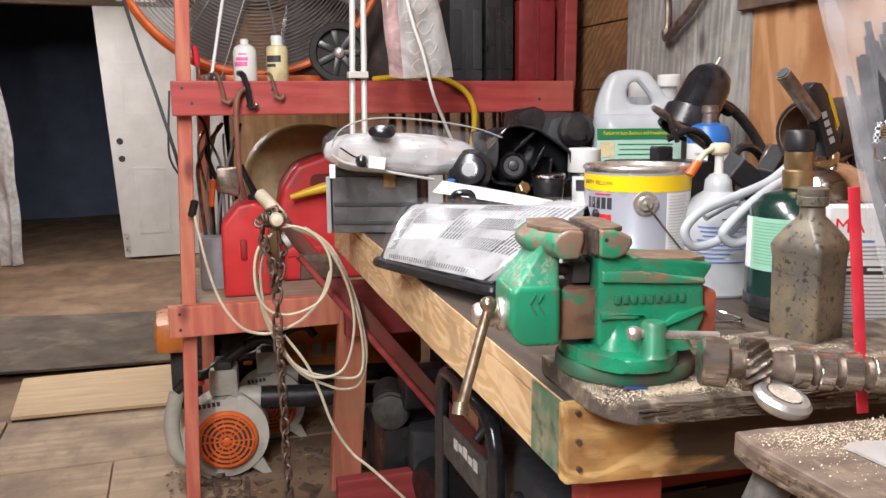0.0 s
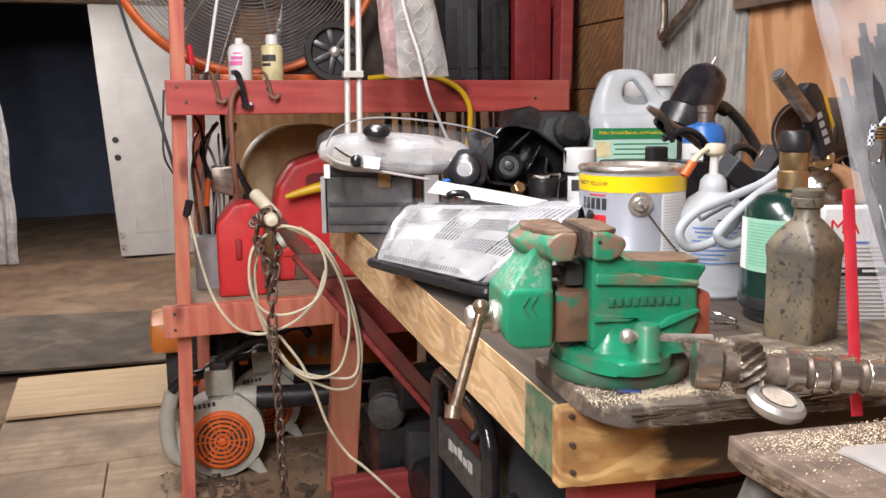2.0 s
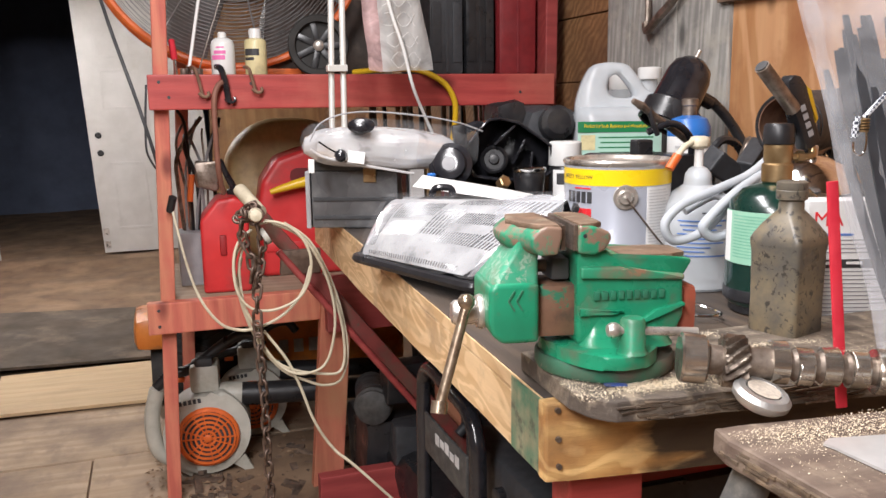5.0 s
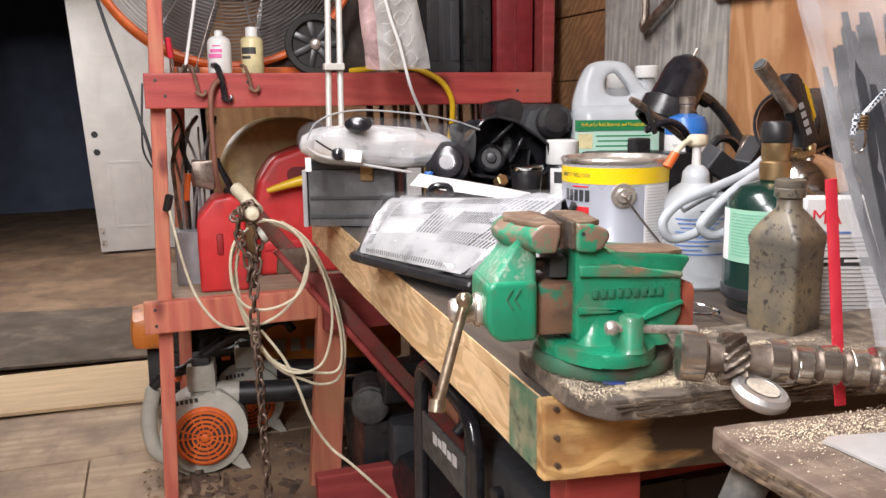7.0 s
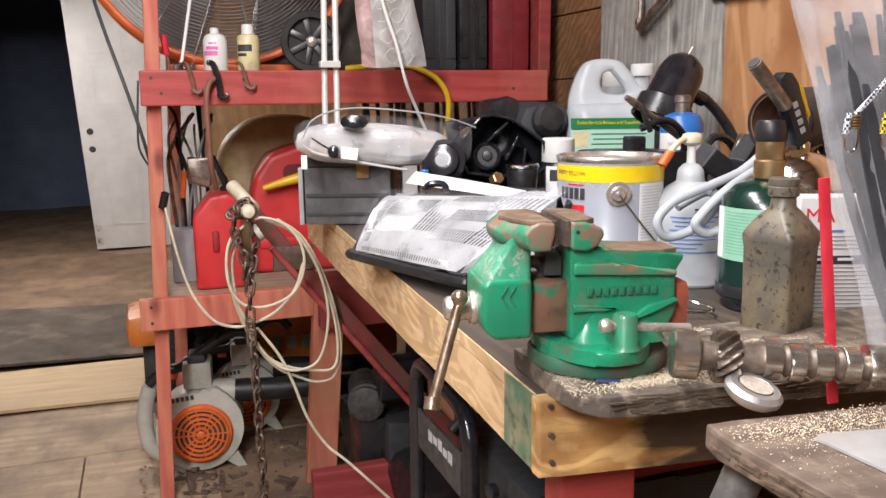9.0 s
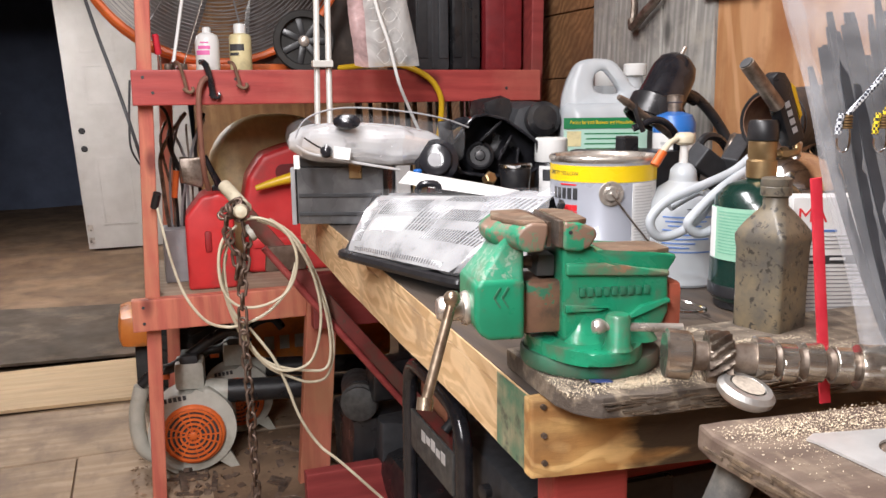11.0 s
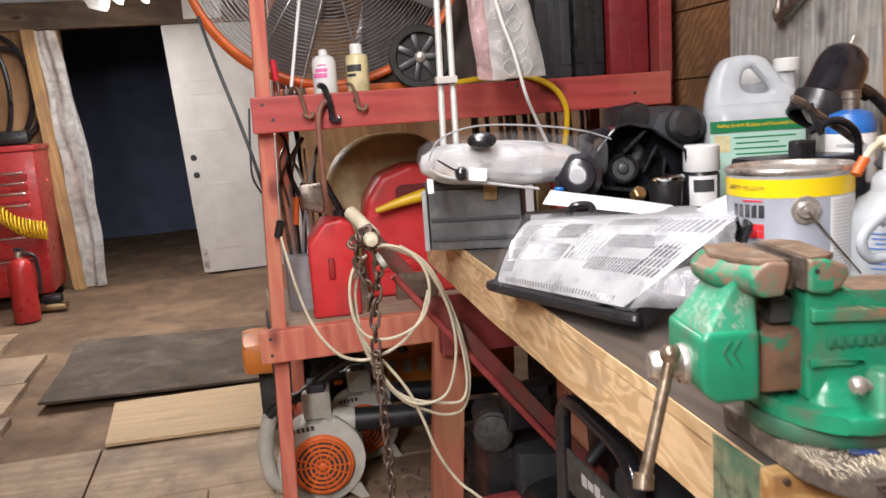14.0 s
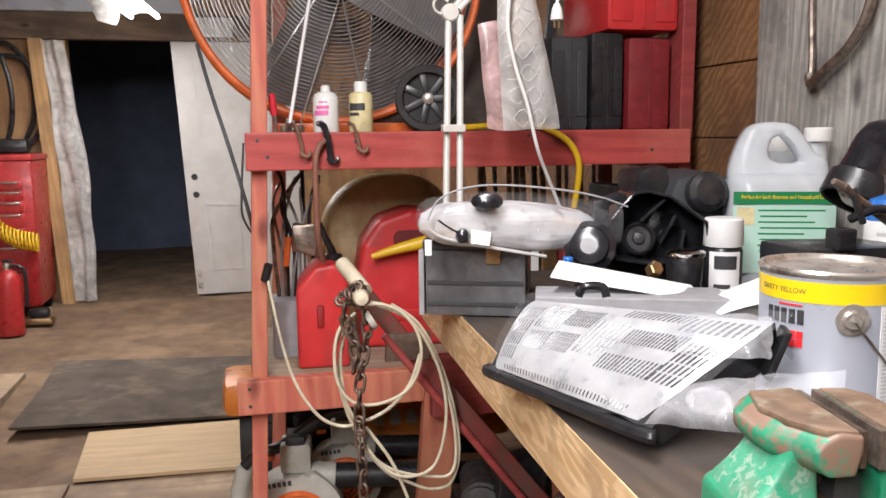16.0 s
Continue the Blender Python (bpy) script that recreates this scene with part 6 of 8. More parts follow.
clut = thing("bracket_pile", pose(1.05, 1.2, bz(1.2)), "jumble of black brackets and cables", "scrap parts")
r = random.Random(21)
wpart("block", rough_up(box((0.99, 1.1, 0.865), (1.28, 1.38, 0.985), 0.02), 0.02, 11, 1), BLACK, clut, "", True, 35)
for k in range(7):
    x, y = r.uniform(0.97, 1.2), r.uniform(1.12, 1.32)
    wpart("bracket", hose([(x, y, 0.98), (x + r.uniform(-0.06, 0.06), y - 0.02, 1.05 + 0.02 * r.random()), (x + r.uniform(0.02, 0.12), y, 1.06), (x + 0.12, y + 0.03, 0.99)], 0.006 + 0.004 * r.random(), 7, 5), BLACK if k % 3 else DULL_STEEL, clut, "", True)
wpart("grey_block", box((-0.03, -0.02, -0.02), (0.03, 0.02, 0.02), 0.004, pose(0.955, 1.22, 1.03, 20, 30, 10)), DARK_GREY, clut)
wpart("grey_block", box((-0.04, -0.015, -0.03), (0.04, 0.015, 0.03), 0.004, pose(1.02, 1.22, 1.03, 10, -30, 30)), DARK_GREY, clut)

pipe = thing("stove_pipe", pose(1.06, 1.16, bz(1.16)), "dark rusty open pipe section lying on the pile", "pipe")
PA, PB = Vector((0.985, 1.1, 1.1)), Vector((1.22, 1.2, 1.11))
pm = Matrix.Translation(PA) @ (PB - PA).to_track_quat("Z", "Y").to_matrix().to_4x4()
wpart("outer", lathe([(0.046, 0.24), (0.046, 0.0), (0.0495, 0.0), (0.0495, 0.265), (0.046, 0.266)], 32, pm), RUST, pipe, "", True)
wpart("rim", hose([pm @ Vector((0.0505 * math.cos(2 * math.pi * k / 32), 0.0505 * math.sin(2 * math.pi * k / 32), 0.001)) for k in range(33)], 0.003, 8, 1, False), BLACK, pipe, "", True)
wpart("jacket", lathe([(0.0515, 0.266), (0.0515, 0.012), (0.0498, 0.012), (0.0498, 0.264)], 32, pm), DARK_GREY, pipe, "dark outer jacket", True)

chrome = thing("chrome_dome", pose(0.931, 0.985, 1.026, 14, -8, 0), "shiny chrome lamp reflector with a bolt", "reflector")
part("dome", lathe([(0.06, -0.004), (0.0605, 0.0), (0.057, 0.006), (0.042, 0.023), (0.022, 0.033), (0.006, 0.035)], 36), BRIGHT, chrome, "", True)
part("stud", lathe([(0.006, 0.037), (0.006, 0.05), (0.0045, 0.052)], 12), STEEL, chrome, "", True)
part("stem", lathe([(0.02, -0.167), (0.012, -0.157), (0.012, -0.002)], 12), BLACK, chrome, "", True)
wire = thing("wire_loop", pose(0.73, 0.99, bz(0.99)), "bent bright wire loop beside the vise", "wire")
wpart("loop", hose([(0.66, 0.93, 0.866), (0.70, 0.9, 0.866), (0.725, 0.905, 0.866), (0.72, 0.94, 0.868), (0.69, 0.97, 0.88)], 0.0022, 6, 8), BRIGHT, wire, "", True)

# ---- clear bag of cable ties with bungee cords ----
bag = thing("cable_tie_bag", pose(0.62, 0.56, 0.9), "clear plastic bag of long black cable ties", "bag")
YB0 = 0.565


def bag_sheet(yo, seed):
    bm, rows = bmesh.new(), []
    for j in range(40):
        v = j / 39
        z = 0.905 + 0.46 * v
        xl, xr = 0.628 - 0.09 * v / 0.7 + 0.0015 * math.sin(z * 40), 0.82
        row = []
        for i in range(22):
            u = i / 21
            edge = min(u, 1 - u) * 5
            th = yo * min(1, edge) * min(1, v * 7)
            w = (0.007 + 0.006 * v) * noise.noise(Vector((u * 6 + seed, v * 7, seed))) + 0.006 * noise.noise(Vector((u * 13 + v * 9, v * 15 + seed, 3)))
            x = xl + (xr - xl) * u
            row.append(bm.verts.new((x, YB0 + th + w * min(1, edge) - 0.34 * (x - 0.6), z)))
        rows.append(row)
    for a, b in zip(rows, rows[1:]):
        for i in range(21):
            bm.faces.new((a[i], a[i + 1], b[i + 1], b[i]))
    return bm


wpart("front_film", bag_sheet(-0.022, 2.0), FILM, bag, "crinkled clear film", True, 80)
wpart("rear_film", bag_sheet(0.022, 7.0), FILM, bag, "", True, 80)
wpart("header_strip", rough_up(patch((0.532, 0.585, 1.3), (0.72, 0.525, 1.3), (0.53, 0.585, 1.37), (0.72, 0.525, 1.37), 10, 4, 0.004), 0.002, 30), FILM, bag, "", True, 80)
bm = bmesh.new()
a = [[bm.verts.new((0.628 - 0.09 * v / 0.7 + dx, YB0 - 0.004 - 0.34 * (0.628 - 0.09 * v / 0.7 + dx - 0.6) + 0.002 * math.sin(v * 60 + dx * 300), 0.905 + 0.46 * v)) for dx in (0, 0.004, 0.011)] for v in (k / 39 for k in range(40))]
for p, q in zip(a, a[1:]):
    for i in range(2):
        bm.faces.new((p[i], p[i + 1], q[i + 1], q[i]))
wpart("heat_seam", bm, LOOSE_WRAP, bag, "milky welded seam", True, 80)
TIE = stuff_mat("black_nylon", (0.035, 0.038, 0.046), (0.055, 0.058, 0.066), 30, 0.36, bumpy=0.1)
r = random.Random(17)
for k in range(190):
    u = r.random()
    x0 = 0.654 + 0.125 * u
    x1 = 0.576 + 0.195 * u + r.uniform(-0.01, 0.01)
    zt = 1.15 + 0.065 * r.random() + (0.015 if 0.2 < u < 0.5 else 0)
    yoff = r.uniform(-0.013, 0.013)
    w, th = r.uniform(0.0026, 0.0042), 0.0009
    a, b = Vector((x0, YB0 + yoff - 0.34 * (x0 - 0.6), 0.912 + 0.01 * r.random())), Vector((x1, YB0 + yoff * 1.1 - 0.34 * (x1 - 0.6), zt))
    bow = r.uniform(-0.008, 0.008)
    bm, rings = bmesh.new(), []
    for j in range(9):
        v = j / 8
        p = a.lerp(b, v) + Vector((bow * math.sin(math.pi * v), 0, 0))
        ww = w * (1 if v < 0.93 else 0.45)
        rings.append([bm.verts.new(p + Vector((dx, dy - 0.34 * dx, 0))) for dx, dy in ((-ww, -th), (ww, -th), (ww, th), (-ww, th))])
    for m0, m1 in zip(rings, rings[1:]):
        for i in range(4):
            bm.faces.new((m0[i], m0[(i + 1) % 4], m1[(i + 1) % 4], m1[i]))
    bm.faces.new(rings[0]), bm.faces.new(rings[-1])
    wpart("cable_tie", bm, TIE, bag)


def check_mat(name, a, b):
    m, nt, bs = nodes_of(name)
    tc, w = nt.nodes.new("ShaderNodeTexCoord"), nt.nodes.new("ShaderNodeTexChecker")
    w.inputs["Scale"].default_value = 420
    w.inputs["Color1"].default_value, w.inputs["Color2"].default_value = (*a, 1), (*b, 1)
    link(nt, tc.outputs["Object"], w.inputs[0])
    link(nt, w.outputs[0], bs.inputs["Base Color"])
    bs.inputs["Roughness"].default_value = 0.8
    return m


BRAID = check_mat("black_white_braid", (0.02, 0.025, 0.04), (0.6, 0.62, 0.66))
BRAID_Y = check_mat("black_yellow_braid", (0.02, 0.02, 0.02), (0.75, 0.55, 0.02))


def bungee(pts, hook_at, braid, label):
    t = thing("bungee_cord", Matrix.Translation(hook_at), label, "bungee cord", "bungee cords by the bag")
    wpart("cord", hose(pts + [hook_at], 0.0021, 8, 6), braid, t, "", True)
    h = Vector(hook_at)
    bm = bmesh.new()
    for k in range(5):
        add_lathe(bm, [(0.0035, 0), (0.0047, 0.0006), (0.0047, 0.0014), (0.0035, 0.002)], 14, Matrix.Translation(h + Vector((0, 0, -0.002 - 0.0022 * k))))
    wpart("coil", bm, BRASS, t, "brassy wire coil", True)
    wpart("hook", hose([h + Vector(p) for p in ((0.003, 0, -0.008), (0.0045, 0, -0.018), (0.003, 0, -0.026), (-0.002, 0, -0.029), (-0.0075, 0, -0.025), (-0.0085, 0, -0.018))], 0.0008, 6, 6), BRIGHT, t, "", True)
    wpart("cord_end", hose([h + Vector((-0.005, 0, 0.001)), h + Vector((-0.007, 0, -0.006)), h + Vector((-0.008, 0, -0.015))], 0.0026, 8, 4), braid, t, "", True)
    return t


YH = 0.525
bungee([(0.604, YH - 0.012, 1.36), (0.605, YH - 0.012, 1.24), (0.604, YH - 0.008, 1.19), (0.584, YH, 1.155)], (0.559, YH + 0.005, 1.128), BRAID, "black and white bungee cord with a wire hook")
bungee([(0.627, YH - 0.02, 1.36), (0.625, YH - 0.02, 1.25), (0.619, YH - 0.02, 1.18), (0.597, YH - 0.01, 1.15)], (0.585, YH - 0.006, 1.128), BRAID_Y, "yellow and black bungee cord with a wire hook")
bungee([(0.592, YH - 0.02, 1.36), (0.597, YH - 0.022, 1.25), (0.604, YH - 0.022, 1.18), (0.611, YH - 0.02, 1.14)], (0.615, YH - 0.018, 1.115), BRAID, "black and white bungee cord with a wire hook")

# ---- upper shelf ----
SZ = 1.2225
fan = thing("drum_fan", pose(0.31, 2.72, SZ), "large shop fan with orange rim and black blades", "fan")
FC = Vector((0.29, 2.665, 1.665))


def ring(c, r, tube, seg=72, sub=6):
    return hose([c + Vector((r * math.cos(2 * math.pi * k / seg), 0, r * math.sin(2 * math.pi * k / seg))) for k in range(seg + 1)], tube, sub, 1, False)


bm = ring(FC, 0.408, 0.011, 80, 8)
wpart("front_rim", bm, ORANGE, fan, "orange steel rim", True)
wpart("rear_rim", ring(FC + Vector((0, 0.16, 0)), 0.408, 0.011, 80, 8), ORANGE, fan, "", True)
bm = bmesh.new()
for k in range(31):
    r = 0.085 + 0.0103 * k
    seg = 56
    dish = -0.035 * (1 - (r / 0.408) ** 2)
    add_hose(bm, [FC + Vector((r * math.cos(2 * math.pi * j / seg), dish, r * math.sin(2 * math.pi * j / seg))) for j in range(seg + 1)], 0.0016, 4, 1, False)
for k in range(8):
    a = 2 * math.pi * k / 8 + 0.2
    add_hose(bm, [FC + Vector((r * math.cos(a), -0.035 * (1 - (r / 0.408) ** 2) + 0.003, r * math.sin(a))) for r in (0.07, 0.18, 0.3, 0.408)], 0.003, 5, 3)
WIRE = stuff_mat("grey_wire", (0.34, 0.34, 0.34), (0.24, 0.24, 0.245), 30, 0.4, 0.6, bumpy=0.05)
wpart("grille", bm, WIRE, fan, "dusty wire grille")
bm = bmesh.new()
for k in range(22):
    r = 0.085 + 0.0148 * k
    add_hose(bm, [FC + Vector((r * math.cos(2 * math.pi * j / 48), 0.16, r * math.sin(2 * math.pi * j / 48))) for j in range(49)], 0.0014, 4, 1, False)
wpart("rear_grille", bm, WIRE, fan)
BLADE = stuff_mat("dusty_fan_blade", (0.22, 0.225, 0.23), (0.28, 0.28, 0.28), 14, 0.5, 0.2, dirt=(0.3, 0.29, 0.27), dirt_at=0.56, dirt_scale=6, bumpy=0.15)
for a0 in (246, -20, 118):
    bm, rows = bmesh.new(), []
    for j in range(9):
        r = 0.07 + 0.315 * j / 8
        half = (0.085 - 0.02 * (1 - j / 8)) / r
        row = []
        for i in range(7):
            a = radians(a0) + half * (i / 3 - 1)
            row.append(bm.verts.new(FC + Vector((r * math.cos(a), 0.075 + 0.05 * (i / 3 - 1), r * math.sin(a)))))
        rows.append(row)
    for p, q in zip(rows, rows[1:]):
        for i in range(6):
            bm.faces.new((p[i], p[i + 1], q[i + 1], q[i]))
    ex = bmesh.ops.extrude_face_region(bm, geom=list(bm.faces))
    bmesh.ops.translate(bm, vec=(0, 0.004, 0), verts=[g for g in ex["geom"] if isinstance(g, bmesh.types.BMVert)])
    wpart("blade", bm, BLADE, fan, "", True, 60)
fan_hub = wpart("hub", lathe([(0.058, 0), (0.06, 0.01), (0.052, 0.03), (0.02, 0.034)], 32, pose(*(FC + Vector((-0.014, -0.028, 0))), 90)), BLACK, fan, "", True)
wpart("badge", lathe([(0.036, 0.034), (0.036, 0.036), (0.001, 0.0362)], 28, pose(*(FC + Vector((-0.014, -0.028, 0))), 90)), stuff_mat("scuffed_badge", (0.16, 0.19, 0.24), (0.09, 0.11, 0.15), 60, 0.4, 0.3, dirt=(0.34, 0.36, 0.4), dirt_at=0.56, dirt_scale=50), fan_hub, "scuffed blue-grey round badge")
o = letters("PRO", 0.018, Matrix.Translation(FC - fan.location) @ pose(-0.014, -0.0652, -0.012, 90), PALE_INK, fan_hub, 0.0005, "badge_lettering")
wpart("motor", lathe([(0.07, 0), (0.075, 0.01), (0.075, 0.1), (0.05, 0.12)], 24, pose(*(FC + Vector((0, 0.24, 0))), 90)), DARK_GREY, fan, "", True)
wpart("foot", box((0.12, 2.63, SZ), (0.5, 2.86, SZ + 0.028), 0.006), ORANGE, fan, "", True)


def can_thing(x, y, r, h, cap_r, label, lower, print_mat):
    t = thing("aerosol_can", pose(x, y, SZ, 0, 0, -15), label, "aerosol can", "aerosol cans on the shelf")
    part("body", lathe([(r * 0.94, 0), (r, 0.003), (r, h * 0.72), (r * 0.9, h * 0.77), (r * 0.55, h * 0.8)], 28), lower, t, "", True)
    part("cap", lathe([(cap_r, h * 0.79), (cap_r, h * 0.96), (cap_r * 0.85, h)], 20), WHITE, t, "", True)
    wrapped("print_block", [(-0.02, h * 0.5, 0.045, 0.018), (-0.02, h * 0.36, 0.03, 0.008)], r + 0.0004, -110, print_mat, t, 0.006)
    return t


t = thing("aerosol_can", pose(0.238, 2.47, SZ, 0, 0, -15), "white aerosol can with pink print on the shelf", "aerosol can", "aerosol cans on the shelf")
part("body", lathe([(0.031, 0), (0.0325, 0.003), (0.0325, 0.084), (0.028, 0.097), (0.017, 0.104)], 28), WHITE, t, "", True)
part("nozzle", lathe([(0.012, 0.104), (0.012, 0.116), (0.008, 0.12)], 16), WHITE, t, "", True)
wrapped("pink_block", [(-0.02, 0.05, 0.04, 0.012), (-0.012, 0.064, 0.034, 0.009), (-0.004, 0.077, 0.022, 0.004)], 0.0329, -105, PINK, t, 0.006)
can_thing(0.328, 2.47, 0.0305, 0.13, 0.017, "pale yellow aerosol can with a white cap", PALE_YELLOW, INK)

wh = thing("mower_wheel", pose(0.525, 2.56, SZ), "black spoked plastic wheel standing on the shelf", "wheel")
WC = (0.525, 2.56, SZ + 0.091)
bm = lathe([(0.07, -0.02), (0.086, -0.02), (0.091, -0.012), (0.091, 0.012), (0.086, 0.02), (0.07, 0.02), (0.066, 0.0)], 44, pose(*WC, 90, 0, -12))
wpart("tyre", bm, TYRE, wh, "", True)
bm = bmesh.new()
for k in range(7):
    a = 360 * k / 7
    add_box(bm, (0.012, -0.009, -0.006), (0.07, 0.009, 0.008), pose(*WC, 90, 0, -12) @ pose(0, 0, 0, 0, 0, a), 0.002)
wpart("rim", bm, BLACK, wh, "seven-spoked rim", True)
wpart("disc", lathe([(0.067, -0.01), (0.067, -0.006)], 32, pose(*WC, 90, 0, -12)), DARK_GREY, wh, "", True)
wpart("axle_cap", lathe([(0.016, -0.02), (0.016, 0.016), (0.011, 0.02)], 20, pose(*WC, 90, 0, -12)), STEEL, wh, "", True)

rodm = thing("white_rod", pose(0.14, 2.48, SZ), "thin white rod leaning on the fan grille", "rod")
wpart("shaft", rod((0.142, 2.47, SZ + 0.004), (0.272, 2.615, 1.86), 0.0048, None, 10), WHITE, rodm, "", True)
# bright strip added to draw the lit edge of a fan blade
rod2 = thing("blade_edge_highlight", pose(0.176, 2.6, SZ), "bright thin strip drawn for a fan blade's lit edge", "strip")
wpart("strip", box((-0.006, -0.001, 0), (0.006, 0.001, 0.6), 0.0004, Matrix.Translation((0.171, 2.585, SZ + 0.001)) @ Vector((0.051, 0.01, 0.147)).to_track_quat("Z", "Y").to_matrix().to_4x4()), STEEL, rod2)
scr = thing("screwdriver", pose(0.105, 2.46, SZ), "small red-handled screwdriver standing by the post", "screwdriver")
wpart("handle", lathe([(0.008, 0), (0.0095, 0.004), (0.0085, 0.04), (0.009, 0.05), (0.005, 0.054)], 10, pose(0.108, 2.455, SZ + 0.045, 8, -6, 0)), BRIGHT_RED, scr, "", True)
wpart("shank", rod((0.112, 2.462, SZ + 0.002), (0.108, 2.455, SZ + 0.046), 0.004), BRIGHT, scr, "", True)
nut = thing("socket_pile", pose(0.135, 2.44, SZ), "few chrome sockets and clips on the shelf edge", "sockets")
for k, (x, y) in enumerate(((0.13, 2.435), (0.152, 2.445), (0.17, 2.432), (0.145, 2.455))):
    wpart("socket", lathe([(0.009, 0), (0.01, 0.002), (0.01, 0.018 + 0.006 * (k % 2)), (0.007, 0.02 + 0.006 * (k % 2))], 12, pose(x, y, SZ)), BRIGHT if k % 2 else DULL_STEEL, nut, "", True)

# clamps and hooks over the front beam
for k, (x, z0, mat) in enumerate(((0.165, 1.165, RUST), (0.232, 1.15, GLOSS_BLACK), (0.305, 1.175, RUST))):
    c = thing("spring_clip", pose(x, 2.37, z0), "rusty spring clip hooked over the red beam" if mat is RUST else "black rubber-tipped clamp gripping the red beam", "clip", "clips on the beam")
    wpart("arm", hose([(x - 0.018, 2.40, 1.245), (x - 0.01, 2.366, 1.238), (x, 2.362, 1.2), (x + 0.006, 2.362, z0)], 0.0045 if mat is RUST else 0.0085, 8, 5), mat, c, "", True)
    wpart("jaw", hose([(x - 0.004, 2.362, z0 + 0.01), (x + 0.012, 2.358, z0), (x + 0.022, 2.36, z0 + 0.006), (x + 0.02, 2.362, z0 + 0.014)], 0.0045, 8, 4), mat, c, "", True)
hs = thing("rubber_hose", pose(0.205, 2.37, 1.2), "brown rubber hose hanging from the beam clip", "hose")
wpart("hose", hose([(0.226, 2.365, 1.205), (0.208, 2.352, 1.19), (0.198, 2.35, 1.15), (0.198, 2.36, 1.05), (0.202, 2.38, 0.96), (0.215, 2.42, 0.9)], 0.0075, 9, 8), COPPER, hs, "", True)

# cases at the end of the shelf


def case(name, x0, x1, h, mat, label, y0=2.44, y1=2.76, z0=SZ, panels=(-0.6, 0.6)):
    t = thing(name, pose((x0 + x1) / 2, (y0 + y1) / 2, z0), label, "tool case", "tool cases on the shelf")
    w, d = (x1 - x0) / 2, (y1 - y0) / 2
    sh = part("shell", box((-w, -d, 0), (w, d, h), 0.016), mat, t, "", True)
    part("seam", box((-0.004, -d - 0.003, 0.008), (0.004, -d, h - 0.01), 0.001), mat, sh)
    for s in panels:
        part("moulded_panel", box((s * w - w * 0.28, -d - 0.004, h * 0.15), (s * w + w * 0.28, -d + 0.001, h * 0.85), 0.003), mat, sh, "", True)
    return t


case("tool_case", 0.835, 0.944, 0.25, DARK_GREY, "charcoal plastic tool case standing on end")
case("tool_case", 0.95, 1.045, 0.262, BLACK, "black plastic tool case standing on end")
case("tool_case", 1.058, 1.185, 0.25, RED_CASE, "dull red metal tool box standing on end", panels=())
case("power_tool_case", 0.99, 1.2, 0.16, RED_PLASTIC, "bright red moulded tool case lying on the others", 2.43, 2.76, SZ + 0.266)
yh = thing("yellow_air_hose", pose(0.83, 2.37, 1.22), "yellow air hose drooping over the red beam", "air hose")
wpart("hose", hose([(0.62, 2.52, SZ + 0.012), (0.7, 2.43, 1.24), (0.76, 2.385, 1.238), (0.8, 2.36, 1.226), (0.85, 2.352, 1.195), (0.878, 2.352, 1.15), (0.884, 2.36, 1.1), (0.88, 2.38, 1.02)], 0.0085, 10, 8), YELLOW, yh, "", True)

# parts stacked at the back of the shelf
r = random.Random(31)
pile = thing("scrap_stack", pose(0.75, 2.85, SZ), "dark rods and boards stacked at the shelf back", "scrap")
for k in range(9):
    x = 0.62 + 0.07 * k
    wpart("stick", box((-0.015, -0.01, 0), (0.015, 0.01, 0.5 + 0.2 * r.random()), 0.002, pose(x, 2.9 + 0.03 * r.random(), SZ + 0.001, r.uniform(-4, 0), r.uniform(-8, 8), 0)), (ROOF_WOOD, STUD, DARK_GREY)[k % 3], pile)

# spring-arm lamp standing on the bench, with a hanging packet and cords
arm = thing("spring_arm_lamp", pose(0.47, 2.08, bz(2.08)), "white spring-arm lamp stand with twin tubes", "lamp stand")
ARM = stuff_mat("white_lamp_enamel", (0.68, 0.67, 0.63), (0.6, 0.59, 0.55), 20, 0.35, 0.2, bumpy=0.05, dirt=(0.4, 0.38, 0.34), dirt_at=0.62, dirt_scale=12)
for dx in (0.0, 0.033):
    wpart("lower_tube", rod((0.447 + dx, 2.05, bz(2.05) + 0.012), (0.472 + dx * 0.8, 2.1, 1.47), 0.0075, None, 12), ARM, arm, "", True)
    wpart("upper_tube", rod((0.475 + dx * 0.6, 2.1, 1.472 + dx * 0.3), (0.66 + dx * 0.6, 2.13, 1.70 - dx * 0.8), 0.0075, None, 12), ARM, arm, "", True)
wpart("cross_bar", box((0.448, 2.055, 1.22), (0.497, 2.08, 1.236), 0.002), ARM, arm)
wpart("joint", lathe([(0.016, -0.012), (0.019, -0.009), (0.019, 0.009), (0.016, 0.012)], 20, pose(0.475, 2.1, 1.475, 90)), ARM, arm, "", True)
wpart("spring_loop", hose([(0.465, 2.1, 1.47), (0.445, 2.1, 1.478), (0.44, 2.1, 1.495), (0.455, 2.1, 1.508), (0.472, 2.1, 1.498)], 0.0028, 6, 6), ARM, arm, "", True)
wpart("base", lathe([(0.06, 0), (0.065, 0.004), (0.065, 0.01), (0.05, 0.013)], 28, pose(0.462, 2.05, bz(2.05))), ARM, arm, "", True)
sleeve = thing("filter_packet", pose(0.65, 2.15, 1.22), "clear plastic packet with white lattice print hanging up", "packet")
bm = patch((0.605, 2.13, 1.222), (0.742, 2.13, 1.226), (0.585, 2.13, 1.6), (0.665, 2.13, 1.6), 14, 26, 0.02)
wpart("film", rough_up(bm, 0.004, 18), SHEETING, sleeve, "", True, 80)
